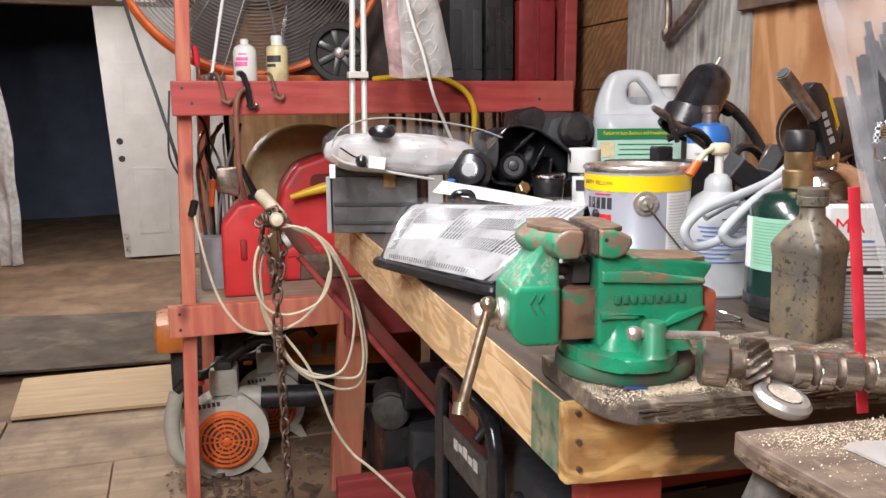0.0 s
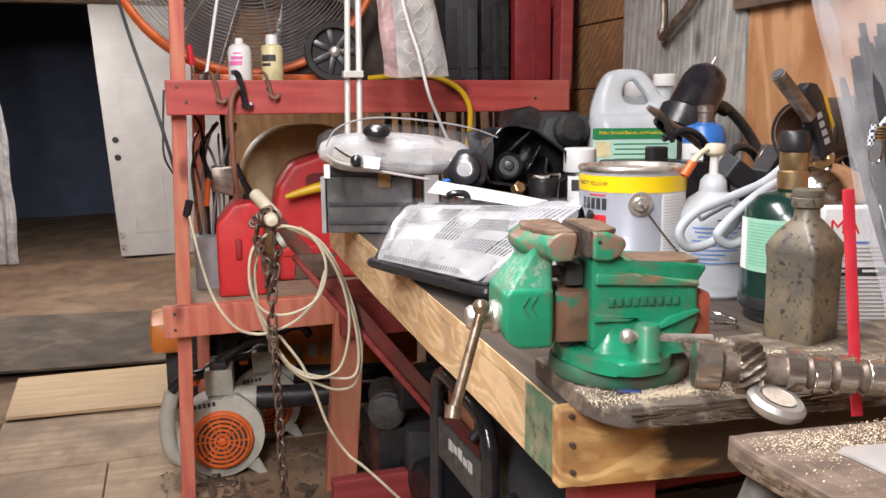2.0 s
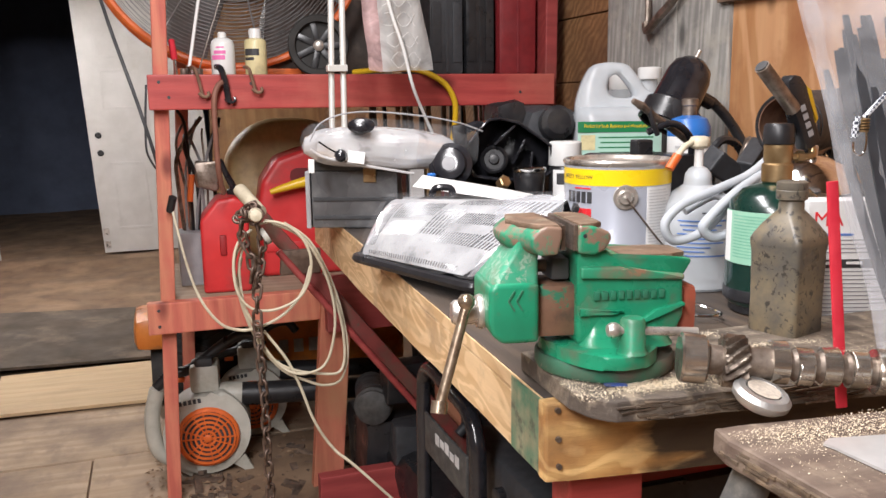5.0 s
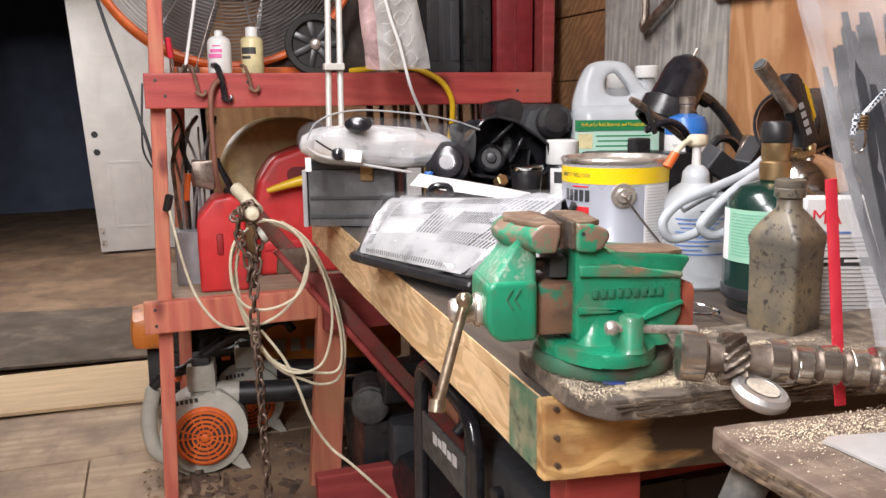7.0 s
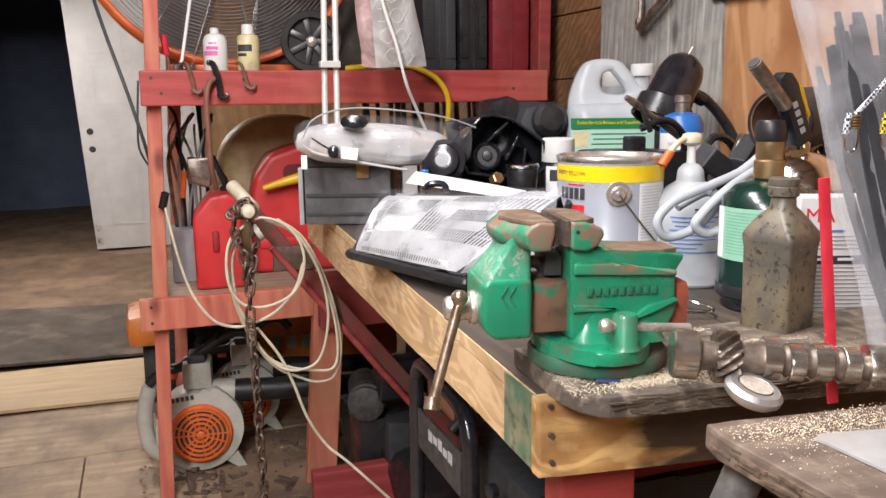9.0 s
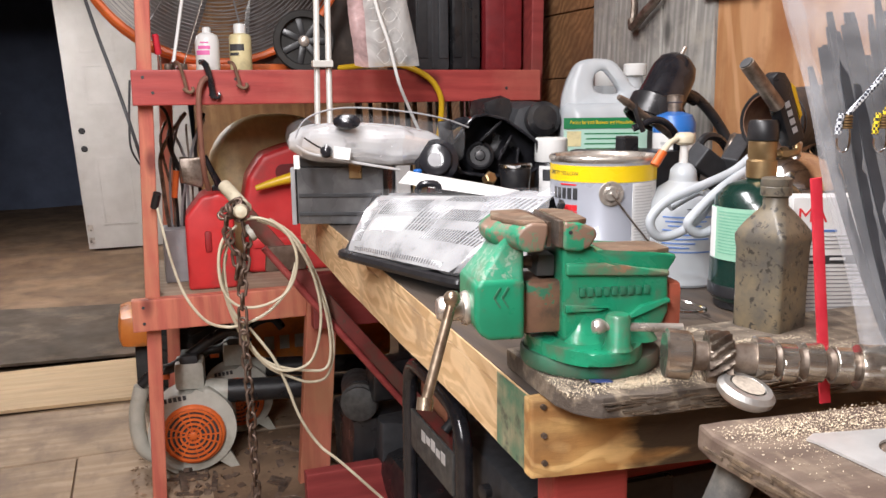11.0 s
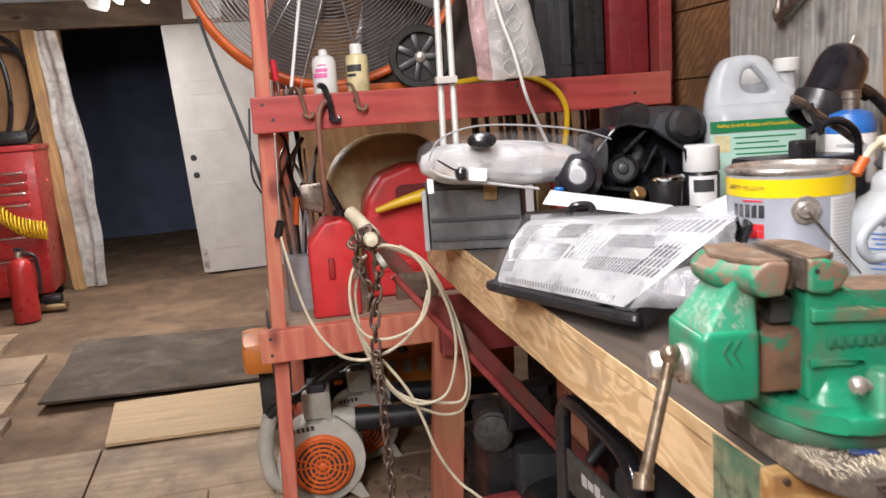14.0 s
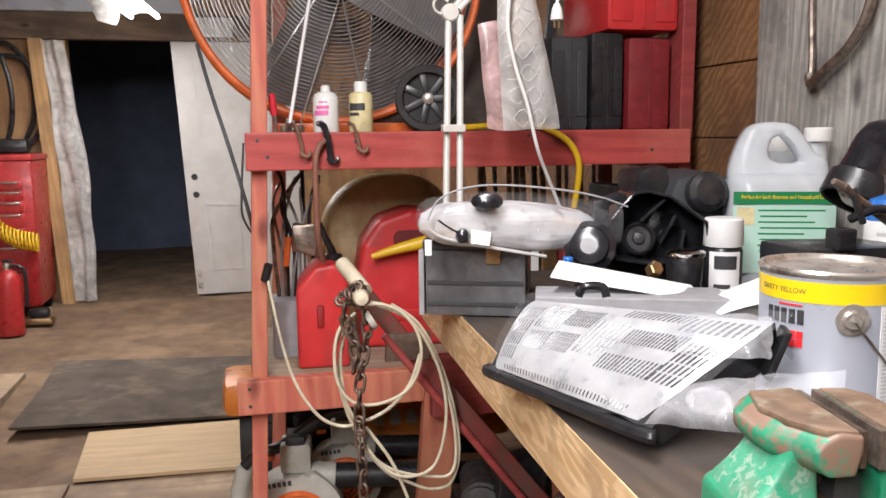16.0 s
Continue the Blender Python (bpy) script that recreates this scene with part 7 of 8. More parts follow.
bm = bmesh.new()
for k in range(7):
    z = 1.25 + 0.05 * k
    dx = -0.055 * (z - 1.22) / 0.38
    for s in (1, -1):
        add_hose(bm, [(0.625 + dx + 0.02 * i, 2.105 - 0.006 * math.sin(i), z + s * 0.02 * math.sin(i * 1.6 + 0.4 * k)) for i in range(5)], 0.0005, 5, 4)
wpart("lattice", bm, WHITE, sleeve, "white lattice print", True)
bars([(0.0, 0.0, 0.012, 0.06), (0.0, -0.09, 0.01, 0.05), (-0.01, -0.16, 0.02, 0.02)], pose(0.71, 2.108, 1.44, 90, 0, 0), INK, sleeve, "print_block").matrix_world = Matrix()
for o in sleeve.children:
    if o.name.startswith("print_block"):
        o.data.transform(sleeve.matrix_world.inverted())
bm = patch((0.578, 2.16, 1.226), (0.63, 2.15, 1.222), (0.555, 2.16, 1.46), (0.6, 2.15, 1.47), 8, 14, 0.015)
wpart("side_film", rough_up(bm, 0.004, 22), clear_mat("pinkish_film", (0.9, 0.75, 0.74), 0.6, 0.25, (0.66, 0.45, 0.44), 14), sleeve, "pinkish folded side", True, 80)
wcord = thing("white_power_cord", pose(0.64, 2.09, 1.4), "thin white power cord draped past the lamp", "cord")
wpart("cord", hose([(0.66, 2.09, 1.95), (0.63, 2.09, 1.7), (0.612, 2.085, 1.56), (0.6, 2.08, 1.45), (0.618, 2.08, 1.36), (0.645, 2.08, 1.28), (0.672, 2.09, 1.185), (0.705, 2.12, 1.125), (0.76, 2.16, 1.03)], 0.0042, 7, 8), WHITE, wcord, "", True)
plug = thing("plug_and_cord", pose(0.69, 2.02, 1.44), "white plug hanging on its cord", "plug")
wpart("cord", hose([(0.73, 2.02, 1.95), (0.715, 2.02, 1.7), (0.7, 2.02, 1.56), (0.69, 2.02, 1.485)], 0.0036, 7, 6), WHITE, plug, "", True)
wpart("body", lathe([(0.006, 0), (0.011, 0.012), (0.014, 0.03), (0.013, 0.034)], 16, pose(0.69, 2.02, 1.488, 180)), WHITE, plug, "", True)
for dx in (-0.005, 0.005):
    wpart("prong", box((-0.001, -0.003, -0.018), (0.001, 0.003, 0), 0, pose(0.69 + dx, 2.02, 1.455)), BRASS, plug)
bcord = thing("black_cable", pose(0.0, 2.46, 1.4), "dark cable hanging beside the shelf post", "cable")
wpart("cable", hose([(-0.075, 2.55, 1.45), (-0.045, 2.5, 1.33), (0.0, 2.46, 1.17), (0.035, 2.45, 1.03), (0.05, 2.5, 0.95)], 0.005, 8, 8), DARK_GREY, bcord, "", True)
wpart("cable", hose([(0.03, 2.46, 1.2), (0.022, 2.455, 1.1), (0.02, 2.46, 1.02), (0.04, 2.5, 0.97)], 0.003, 7, 6), DARK_GREY, bcord, "", True)
hk = thing("iron_hook", pose(1.3, 1.95, 1.4), "rusty iron gambrel hook hung on the grey boards", "hook")
wpart("bar", hose([(1.298, 2.0, 1.62), (1.295, 2.0, 1.5), (1.29, 1.985, 1.38), (1.285, 1.98, 1.335)], 0.008, 8, 6), DULL_STEEL, hk, "", True)
wpart("bow", hose([(1.285, 1.985, 1.34), (1.28, 1.97, 1.32), (1.28, 1.92, 1.35), (1.28, 1.86, 1.385), (1.28, 1.81, 1.44), (1.285, 1.79, 1.52), (1.295, 1.79, 1.62)], 0.011, 8, 8), DULL_STEEL, hk, "", True)

# ---- lower shelf ----
LZ = 0.6065
gc = thing("fuel_can", pose(0.222, 2.56, LZ, 0, 0, -4), "upright red plastic fuel can", "fuel can", "fuel cans on the shelf")
outl = [(-0.068, 0), (0.068, 0), (0.068, 0.22), (0.058, 0.262), (0.03, 0.278), (-0.02, 0.27), (-0.068, 0.21)]
part("body", prism(outl, -0.1, 0.1, "y", bevel=0.012, segments=3), RED_PLASTIC, gc, "", True, 50)
# raised block in darker red draws the shade of a hand recess
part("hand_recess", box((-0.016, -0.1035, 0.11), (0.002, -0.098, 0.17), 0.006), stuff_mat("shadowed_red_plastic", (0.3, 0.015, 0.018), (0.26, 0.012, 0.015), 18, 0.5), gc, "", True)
part("spout", hose([(0.035, 0, 0.27), (0.03, -0.01, 0.3), (0.012, -0.02, 0.34), (-0.002, -0.03, 0.38)], 0.013, 10, 6, taper=0.007), GLOSS_BLACK, gc, "black nozzle", True)
part("cap", lathe([(0.022, 0.268), (0.023, 0.272), (0.023, 0.288), (0.019, 0.292)], 20, pose(0.035, 0, 0)), BLACK, gc, "", True)
g2 = thing("fuel_can", pose(0.51, 2.72, LZ, 0, 0, -4), "large rounded red fuel can with yellow spout", "fuel can", "fuel cans on the shelf")
outl = [(-0.17, 0), (0.17, 0), (0.17, 0.22), (0.15, 0.32), (0.1, 0.385), (-0.02, 0.4), (-0.11, 0.37), (-0.158, 0.3), (-0.175, 0.2)]
part("body", prism(outl, -0.09, 0.12, "y", bevel=0.022, segments=4), RED_PLASTIC, g2, "", True, 50)
# handle recess is a raised dark red block with its shade painted in
part("handle_recess", prism(rounded(0.14, 0.05, 0.022, 4, 0.0, 0.315), -0.094, -0.08, "y"), stuff_mat("shadowed_red_recess", (0.16, 0.012, 0.014), (0.12, 0.01, 0.012), 18, 0.5), g2, "", True)
part("ridge", box((-0.15, -0.096, 0.08), (0.15, -0.088, 0.11), 0.004), RED_PLASTIC, g2, "", True)
part("spout", hose([(-0.135, -0.13, 0.272), (-0.05, -0.13, 0.295), (0.05, -0.13, 0.315)], 0.008, 12, 5, taper=0.022), YELLOW, g2, "yellow plastic spout", True)
part("spout_collar", lathe([(0.026, 0), (0.03, 0.005), (0.03, 0.035), (0.025, 0.04)], 20, pose(0.055, -0.125, 0.316, 0, 80, 0)), WHITE, g2, "", True)
seat = thing("vinyl_cushion", pose(0.455, 2.88, LZ), "tan vinyl tractor seat cushion on the shelf", "cushion")
bm, rings = bmesh.new(), []
for y, k in ((0.05, 0.86), (0.06, 0.95), (0.03, 1.0), (-0.02, 1.0), (-0.045, 0.965), (-0.06, 0.88), (-0.067, 0.7), (-0.07, 0.4)):
    rings.append([bm.verts.new((x * k, y + 0.7 * (x * k) ** 2 + 0.07 * z, 0.245 + (z - 0.245) * k)) for x, z in rounded(0.44, 0.49, 0.19, 9, 0.02, 0.245)])
for a, b in zip(rings, rings[1:]):
    for i in range(len(a)):
        bm.faces.new((a[i], a[(i + 1) % len(a)], b[(i + 1) % len(a)], b[i]))
bm.faces.new(rings[0]), bm.faces.new(rings[-1])
part("back_cushion", bm, TAN, seat, "", True, 60)
part("seat_shell", prism(rounded(0.4, 0.46, 0.15, 6, 0.02, 0.23), 0.1, 0.115, "y"), BLACK, seat, "black backing shell")

pl = thing("cable_cutter_pile", pose(0.14, 2.7, LZ), "tangle of levers, cables and grey metal brackets", "scrap parts")
r = random.Random(8)
for k in range(9):
    x, z = 0.1 + 0.09 * r.random(), LZ + 0.02 + 0.05 * r.random()
    wpart("lever", hose([(x, 2.68, z), (x + r.uniform(-0.03, 0.05), 2.66, z + 0.15 + 0.1 * r.random()), (x + r.uniform(-0.02, 0.04), 2.66, z + 0.3 + 0.1 * r.random()), (x + r.uniform(-0.03, 0.06), 2.7, z + 0.42 + 0.06 * r.random())], r.uniform(0.003, 0.008), 7, 6), (DULL_STEEL, GREY, BLACK)[k % 3], pl, "", True)
wpart("orange_grip", rod((0.13, 2.62, 0.86), (0.14, 2.62, 0.94), 0.009), ORANGE, pl, "", True)
wpart("box", box((0.09, 2.6, LZ), (0.16, 2.72, LZ + 0.16), 0.004), GREY, pl, "", True)
wpart("bracket", rough_up(box((0.15, 2.55, 0.9), (0.21, 2.6, 0.98), 0.01), 0.01, 25), DULL_STEEL, pl, "", True, 35)
st2 = thing("shelf_oddments", pose(0.8, 2.75, LZ), "row of brushes and dark boxes on the lower shelf", "oddments")
for k in range(8):
    x = 0.7 + 0.06 * k
    h = r.uniform(0.25, 0.5)
    wpart("box", box((x, 2.6 + 0.05 * r.random(), LZ), (x + 0.05, 2.85, LZ + h), 0.005), (ROOF_WOOD, DARK_GREY, PAPER, BRASS, RED_DARK, STUD)[k % 6], st2)
# dark materials put the shade under the upper shelf into the sticks' colour
for k in range(14):
    x = 0.76 + 0.033 * k
    wpart("stick", rod((x, 2.86, LZ + 0.001), (x + r.uniform(-0.02, 0.02), 2.9, 1.19), 0.006 + 0.004 * r.random()), (ROOF_WOOD, DULL_STEEL, BLACK, BROWN_BOARD)[k % 4], st2)

# ---- hoist bar, chain and cable ----
hb = thing("hoist_bar", pose(0.5, 2.0, 0), "dark red steel bar propped against the bench", "bar")
OLD_RED = stuff_mat("dull_maroon_paint", (0.2, 0.04, 0.035), (0.14, 0.03, 0.027), 24, 0.55, dirt=(0.12, 0.07, 0.05), dirt_at=0.55, dirt_scale=12, worn=(0.1, 0.06, 0.045), worn_at=0.64, worn_scale=30, bumpy=0.2)
wpart("tube", prism(rounded(0.042, 0.036, 0.005, 2), 0, 0.93, "z", Matrix.Translation((0.247, 2.02, 0.905)) @ Vector((0.555, -0.02, -0.70)).to_track_quat("Z", "Y").to_matrix().to_4x4()), OLD_RED, hb, "", True)
wpart("stay", rod((0.30, 1.99, 0.80), (0.79, 1.95, 0.17), 0.0085), RED_DARK, hb, "", True)
wpart("foot", rod((0.755, 2.0, 0.27), (0.80, 1.995, 0.01), 0.02), OLD_RED, hb, "", True)
wpart("white_pipe", rod((0.228, 2.09, 0.94), (0.262, 1.99, 0.895), 0.0165), CREAM, hb, "short ivory pipe on the bar's end", True)
wpart("hook_plate", rough_up(box((0.3, 1.985, 0.74), (0.40, 2.0, 0.80), 0.006, pose(0, 0, 0)), 0.006, 20), CHAIN_RUST, hb, "", True)


def link_mesh():
    bm, pts = bmesh.new(), []
    for k in range(25):
        a = 2 * math.pi * k / 24
        pts.append((0.0092 * math.cos(a), 0, 0.0095 * math.copysign(1, math.sin(a)) * (1 if abs(math.sin(a)) > 1e-6 else 0) + 0.0092 * math.sin(a)))
    add_hose(bm, pts, 0.0036, 7, 1, False)
    me = bpy.data.meshes.new("link")
    for f in bm.faces:
        f.smooth = True
    bm.to_mesh(me)
    bm.free()
    me.materials.append(CHAIN_RUST)
    return me


chain = thing("chain", pose(0.238, 1.9, 0.0), "rusty steel chain draped over the hoist bar", "chain")
LINK = link_mesh()


def add_link(m):
    o = new("link", LINK)
    o.parent = chain
    o.matrix_local = chain.matrix_world.inverted() @ m


rr = random.Random(2)


def hang(points, pitch):
    """Links strung along a line, every other one turned."""
    line, gone, k = smooth_line(points, 16), 0.0, 0
    for p, q in zip(line, line[1:]):
        gone += (q - p).length
        if gone >= pitch:
            gone -= pitch
            m = (q - p).to_track_quat("Z", "Y").to_matrix().to_4x4()
            add_link(Matrix.Translation(q) @ m @ pose(0, 0, 0, rr.uniform(-4, 4), rr.uniform(-5, 5), 30 + 90 * (k % 2) + rr.uniform(-14, 14)))
            k += 1


hang([(0.240, 1.905, 0.894), (0.252, 1.905, 0.842), (0.249, 1.905, 0.803), (0.238, 1.905, 0.739), (0.234, 1.905, 0.660), (0.235, 1.905, 0.593), (0.238, 1.905, 0.525), (0.240, 1.905, 0.429), (0.241, 1.905, 0.331), (0.242, 1.905, 0.245), (0.244, 1.905, 0.214), (0.244, 1.92, 0.02)], 0.0285)
hang([(0.218, 1.900, 0.906), (0.209, 1.900, 0.877), (0.214, 1.900, 0.839), (0.225, 1.900, 0.806), (0.228, 1.900, 0.773), (0.221, 1.900, 0.741)], 0.0285)
for k in range(9):
    a = math.pi * k / 8
    add_link(pose(0.228 + 0.016 * math.cos(a), 1.905 + 0.015 * math.sin(a * 2), 0.895 + 0.02 * math.sin(a), 10 * k, 40 - 20 * k, 35 * k))
wpart("white_knob", lathe([(0.002, -0.016), (0.013, -0.012), (0.0165, 0), (0.013, 0.012), (0.002, 0.016)], 18, pose(0.238, 1.872, 0.905, 90)), CREAM, chain, "ivory plastic knob in the chain", True)

cab = thing("extension_cable", pose(0.3, 1.93, 0.45), "coil of cream electric cable hung on the bar", "cable")
for strand in (
    [(0.242, 1.910, 0.877), (0.277, 1.910, 0.883), (0.317, 1.910, 0.868), (0.349, 1.910, 0.834), (0.363, 1.910, 0.787), (0.354, 1.910, 0.735), (0.325, 1.910, 0.697), (0.270, 1.910, 0.678), (0.222, 1.910, 0.687), (0.194, 1.910, 0.726), (0.188, 1.910, 0.787), (0.200, 1.910, 0.838), (0.232, 1.910, 0.868)],
    [(0.230, 1.922, 0.860), (0.196, 1.922, 0.811), (0.190, 1.922, 0.766), (0.204, 1.922, 0.699), (0.231, 1.922, 0.636), (0.251, 1.922, 0.584), (0.288, 1.922, 0.534), (0.332, 1.922, 0.514), (0.384, 1.922, 0.527), (0.409, 1.922, 0.583), (0.416, 1.922, 0.665), (0.396, 1.922, 0.756), (0.356, 1.922, 0.830), (0.306, 1.922, 0.872), (0.263, 1.922, 0.885)],
    [(0.218, 1.934, 0.840), (0.202, 1.934, 0.775), (0.211, 1.934, 0.675), (0.238, 1.934, 0.601), (0.275, 1.934, 0.548), (0.321, 1.934, 0.520), (0.380, 1.934, 0.505), (0.424, 1.934, 0.504), (0.439, 1.934, 0.545), (0.433, 1.934, 0.633), (0.410, 1.934, 0.718), (0.378, 1.934, 0.795), (0.336, 1.934, 0.848), (0.280, 1.934, 0.875)],
    [(0.210, 1.946, 0.799), (0.198, 1.946, 0.734), (0.215, 1.946, 0.652), (0.246, 1.946, 0.581), (0.293, 1.946, 0.519), (0.346, 1.946, 0.488), (0.389, 1.946, 0.471), (0.431, 1.946, 0.482), (0.449, 1.946, 0.551), (0.437, 1.946, 0.651), (0.410, 1.946, 0.743), (0.367, 1.946, 0.828), (0.310, 1.946, 0.874)],
):
    wpart("loop", hose(strand, 0.0034, 7, 6), CREAM, cab, "", True)
wpart("left_lead", hose([(0.075, 2.395, 0.86), (0.097, 2.300, 0.739), (0.120, 2.150, 0.670), (0.157, 2.030, 0.630), (0.193, 1.930, 0.634), (0.238, 1.930, 0.635), (0.298, 1.930, 0.661), (0.342, 1.930, 0.709), (0.364, 1.930, 0.770)], 0.0036, 7, 8), CREAM, cab, "", True)
wpart("right_lead", hose([(0.250, 1.930, 0.625), (0.299, 1.930, 0.551), (0.329, 1.930, 0.478), (0.359, 1.930, 0.388), (0.405, 1.930, 0.309), (0.462, 1.880, 0.262), (0.7, 1.8, 0.009)], 0.0036, 7, 8), CREAM, cab, "", True)
wpart("plug", rod((0.068, 2.40, 0.86), (0.078, 2.385, 0.90), 0.011), BLACK, cab, "black plug end", True)
wpart("tie_wrap", lathe([(0.02, -0.006), (0.021, 0), (0.02, 0.006)], 14, pose(0.262, 1.915, 0.85, 0, 60, 0)), PALE_GREY, cab, "", True)

# ---- leaf blowers under the shelf ----


def blower(m, label):
    t = thing("leaf_blower", m, label, "leaf blower", "leaf blowers under the shelf")
    vol = []
    for k in range(40):
        a = 2 * math.pi * k / 40
        rr_ = 0.108 + 0.022 * (k / 40)
        vol.append((rr_ * math.cos(a + 1.35), 0.125 + rr_ * math.sin(a + 1.35)))
    part("housing", prism(vol, -0.055, 0.06, "y", bevel=0.014, segments=3), PALE_GREY, t, "", True, 60)
    part("outlet", hose([(0.03, 0, 0.212), (0.07, 0, 0.216), (0.105, 0, 0.214)], 0.036, 18, 4), PALE_GREY, t, "", True)
    part("tube", rod((0.1, 0, 0.214), (0.5, 0.0, 0.2), 0.034, 0.03, 20), BLACK, t, "black blower tube", True)
    cv = part("cover", lathe([(0.084, 0), (0.087, 0.006), (0.083, 0.013), (0.076, 0.015)], 40, pose(0.008, -0.057, 0.118, 90)), ORANGE, t, "orange fan cover", True)
    part("cover_tab", box((-0.098, -0.07, 0.1), (-0.07, -0.056, 0.128), 0.003), ORANGE, t, "", True)
    # near-black disc draws the shade behind the cover's open bars
    part("dark_grid", lathe([(0.001, 0.0154), (0.077, 0.0158)], 32, pose(0.008, -0.057, 0.118, 90)), INK, cv)
    for rad in (0.02, 0.034, 0.047, 0.06, 0.073):
        part("grid_ring", lathe([(rad - 0.0032, 0.0155), (rad - 0.0028, 0.021), (rad + 0.0028, 0.021), (rad + 0.0032, 0.0155)], 36, pose(0.008, -0.057, 0.118, 90)), ORANGE, cv, "", True)
    for k in range(12):
        part("grid_bar", box((0.008, -0.0016, 0.0155), (0.078, 0.0016, 0.0205), 0, pose(0.008, -0.057, 0.118, 90) @ pose(0, 0, 0, 0, 0, 30 * k + 8 * (k % 2))), ORANGE, cv)
    part("hub", lathe([(0.011, 0.0155), (0.011, 0.0225), (0.008, 0.024)], 16, pose(0.008, -0.057, 0.118, 90)), ORANGE, t, "", True)
    part("engine_block", box((-0.035, -0.03, 0.235), (0.045, 0.06, 0.315), 0.012), PALE_GREY, t, "", True)
    part("engine_top", box((-0.02, -0.03, 0.31), (0.03, 0.05, 0.335), 0.008), DARK_GREY, t, "", True)
    part("handle", hose([(-0.13, 0.01, 0.25), (-0.09, 0.01, 0.285), (-0.04, 0.01, 0.295), (0.02, 0.01, 0.335), (0.09, 0.01, 0.38), (0.14, 0.01, 0.385), (0.17, 0.01, 0.35)], 0.015, 10, 6), BLACK, t, "black handle", True)
    part("trigger", box((-0.08, 0.0, 0.262), (-0.05, 0.018, 0.276), 0.003), ORANGE, t, "", True)
    for sx in (-0.07, 0.085):
        part("foot", prism([(sx - 0.02, 0.03), (sx + 0.02, 0.05), (sx + 0.045, 0.0), (sx + 0.02, 0.0)], -0.05, -0.035, "y", bevel=0.002), PALE_GREY, t)
    part("side_guard", hose([(-0.13, 0.03, 0.24), (-0.15, 0.03, 0.15), (-0.14, 0.03, 0.06), (-0.1, 0.03, 0.02)], 0.022, 10, 6), PALE_GREY, t, "", True)
    bars([(-0.032 + 0.013 * i, 0.222, 0.009, 0.013) for i in range(5)], pose(-0.012, -0.0565, 0, 90) @ pose(0, 0, 0, 0, 0, 6), INK, t, "maker_mark")
    return t


blower(pose(0.135, 2.64, 0.003, 0, 0, -6) @ Matrix.Scale(1.1, 4), "grey and orange leaf blower with a round vent")
blower(pose(0.30, 2.9, 0.003, 0, 0, -6), "second grey and orange leaf blower behind the first")

# ---- riding mower behind the shelf ----
MOWER_ORANGE = stuff_mat("faded_orange_enamel", (0.7, 0.23, 0.035), (0.6, 0.17, 0.025), 14, 0.4, dirt=(0.3, 0.13, 0.05), dirt_at=0.6, dirt_scale=10, bumpy=0.15)
mw = thing("riding_mower", pose(0.2, 3.3, 0), "orange riding mower with a knobbly tyre", "mower")
TC = pose(0.17, 3.28, 0.25, 0, 90, 0)
wpart("tyre", lathe([(0.12, -0.14), (0.21, -0.145), (0.245, -0.11), (0.252, 0), (0.245, 0.11), (0.21, 0.145), (0.12, 0.14)], 40, TC), TYRE, mw, "", True)
bm = bmesh.new()
for k in range(30):
    for s in (-1, 1):
        add_box(bm, (0.243, -0.012, -0.005), (0.262, 0.012, 0.12), TC @ pose(0, 0, 0, 0, 0, 12 * k + 6 * (s > 0)) @ pose(0, 0, 0, s * 24, 0, 0) @ Matrix.Scale(s, 4, (0, 0, 1)))
tagged(wpart("tread", bm, TYRE, mw, "raised tyre tread"), "", "", "", "stuff")
wpart("fender", rough_up(box((-0.075, 3.17, 0.25), (0.06, 3.45, 0.375), 0.035), 0.004, 9), MOWER_ORANGE, mw, "dirty orange fender", True)
wpart("deck", rough_up(box((0.36, 3.0, 0.17), (0.9, 3.5, 0.46), 0.02), 0.004, 9), MOWER_ORANGE, mw, "dirty orange body panel", True)
bars([(0.42 + 0.055 * i, 0.27, 0.035, 0.05) for i in range(5)], pose(0, 2.996, 0, 90), PALE_GREY, mw, "maker_mark").data.transform(mw.matrix_world.inverted())
wpart("front_tyre", lathe([(0.06, -0.05), (0.12, -0.055), (0.13, 0), (0.12, 0.055), (0.06, 0.05)], 28, pose(0.03, 3.32, 0.132, 0, 90, 0)), TYRE, mw, "", True)

# ---- generator and clutter under the bench ----
GREY_DARK = stuff_mat("oily_grey_casting", (0.1, 0.1, 0.097), (0.055, 0.055, 0.055), 60, 0.6, 0.3, bumpy=0.3)
gen = thing("generator", pose(0.7, 1.25, 0), "portable generator with black tube frame and red tank", "generator")
for x in (0.455, 0.9):
    wpart("frame_tube", hose([(x, 1.51, 0.002), (x, 1.505, 0.35), (x, 1.5, 0.575), (x, 1.485, 0.63), (x, 1.445, 0.65), (x, 1.33, 0.646), (x, 1.25, 0.636), (x, 1.218, 0.605), (x, 1.21, 0.55), (x, 1.21, 0.3), (x, 1.21, 0.002)], 0.0145, 12, 6), GLOSS_BLACK, gen, "black tube frame", True)
wpart("cross_tube", rod((0.455, 1.4, 0.1), (0.9, 1.4, 0.1), 0.013), GLOSS_BLACK, gen, "", True)
wpart("cross_tube", rod((0.455, 1.18, 0.1), (0.9, 1.18, 0.1), 0.013), GLOSS_BLACK, gen, "", True)
wpart("engine", box((0.5, 1.06, 0.1), (0.88, 1.4, 0.55), 0.02), DARK_GREY, gen, "", True)
wpart("tank", box((0.58, 1.08, 0.5), (0.88, 1.38, 0.58), 0.025), RED_PAINT, gen, "red fuel tank", True)
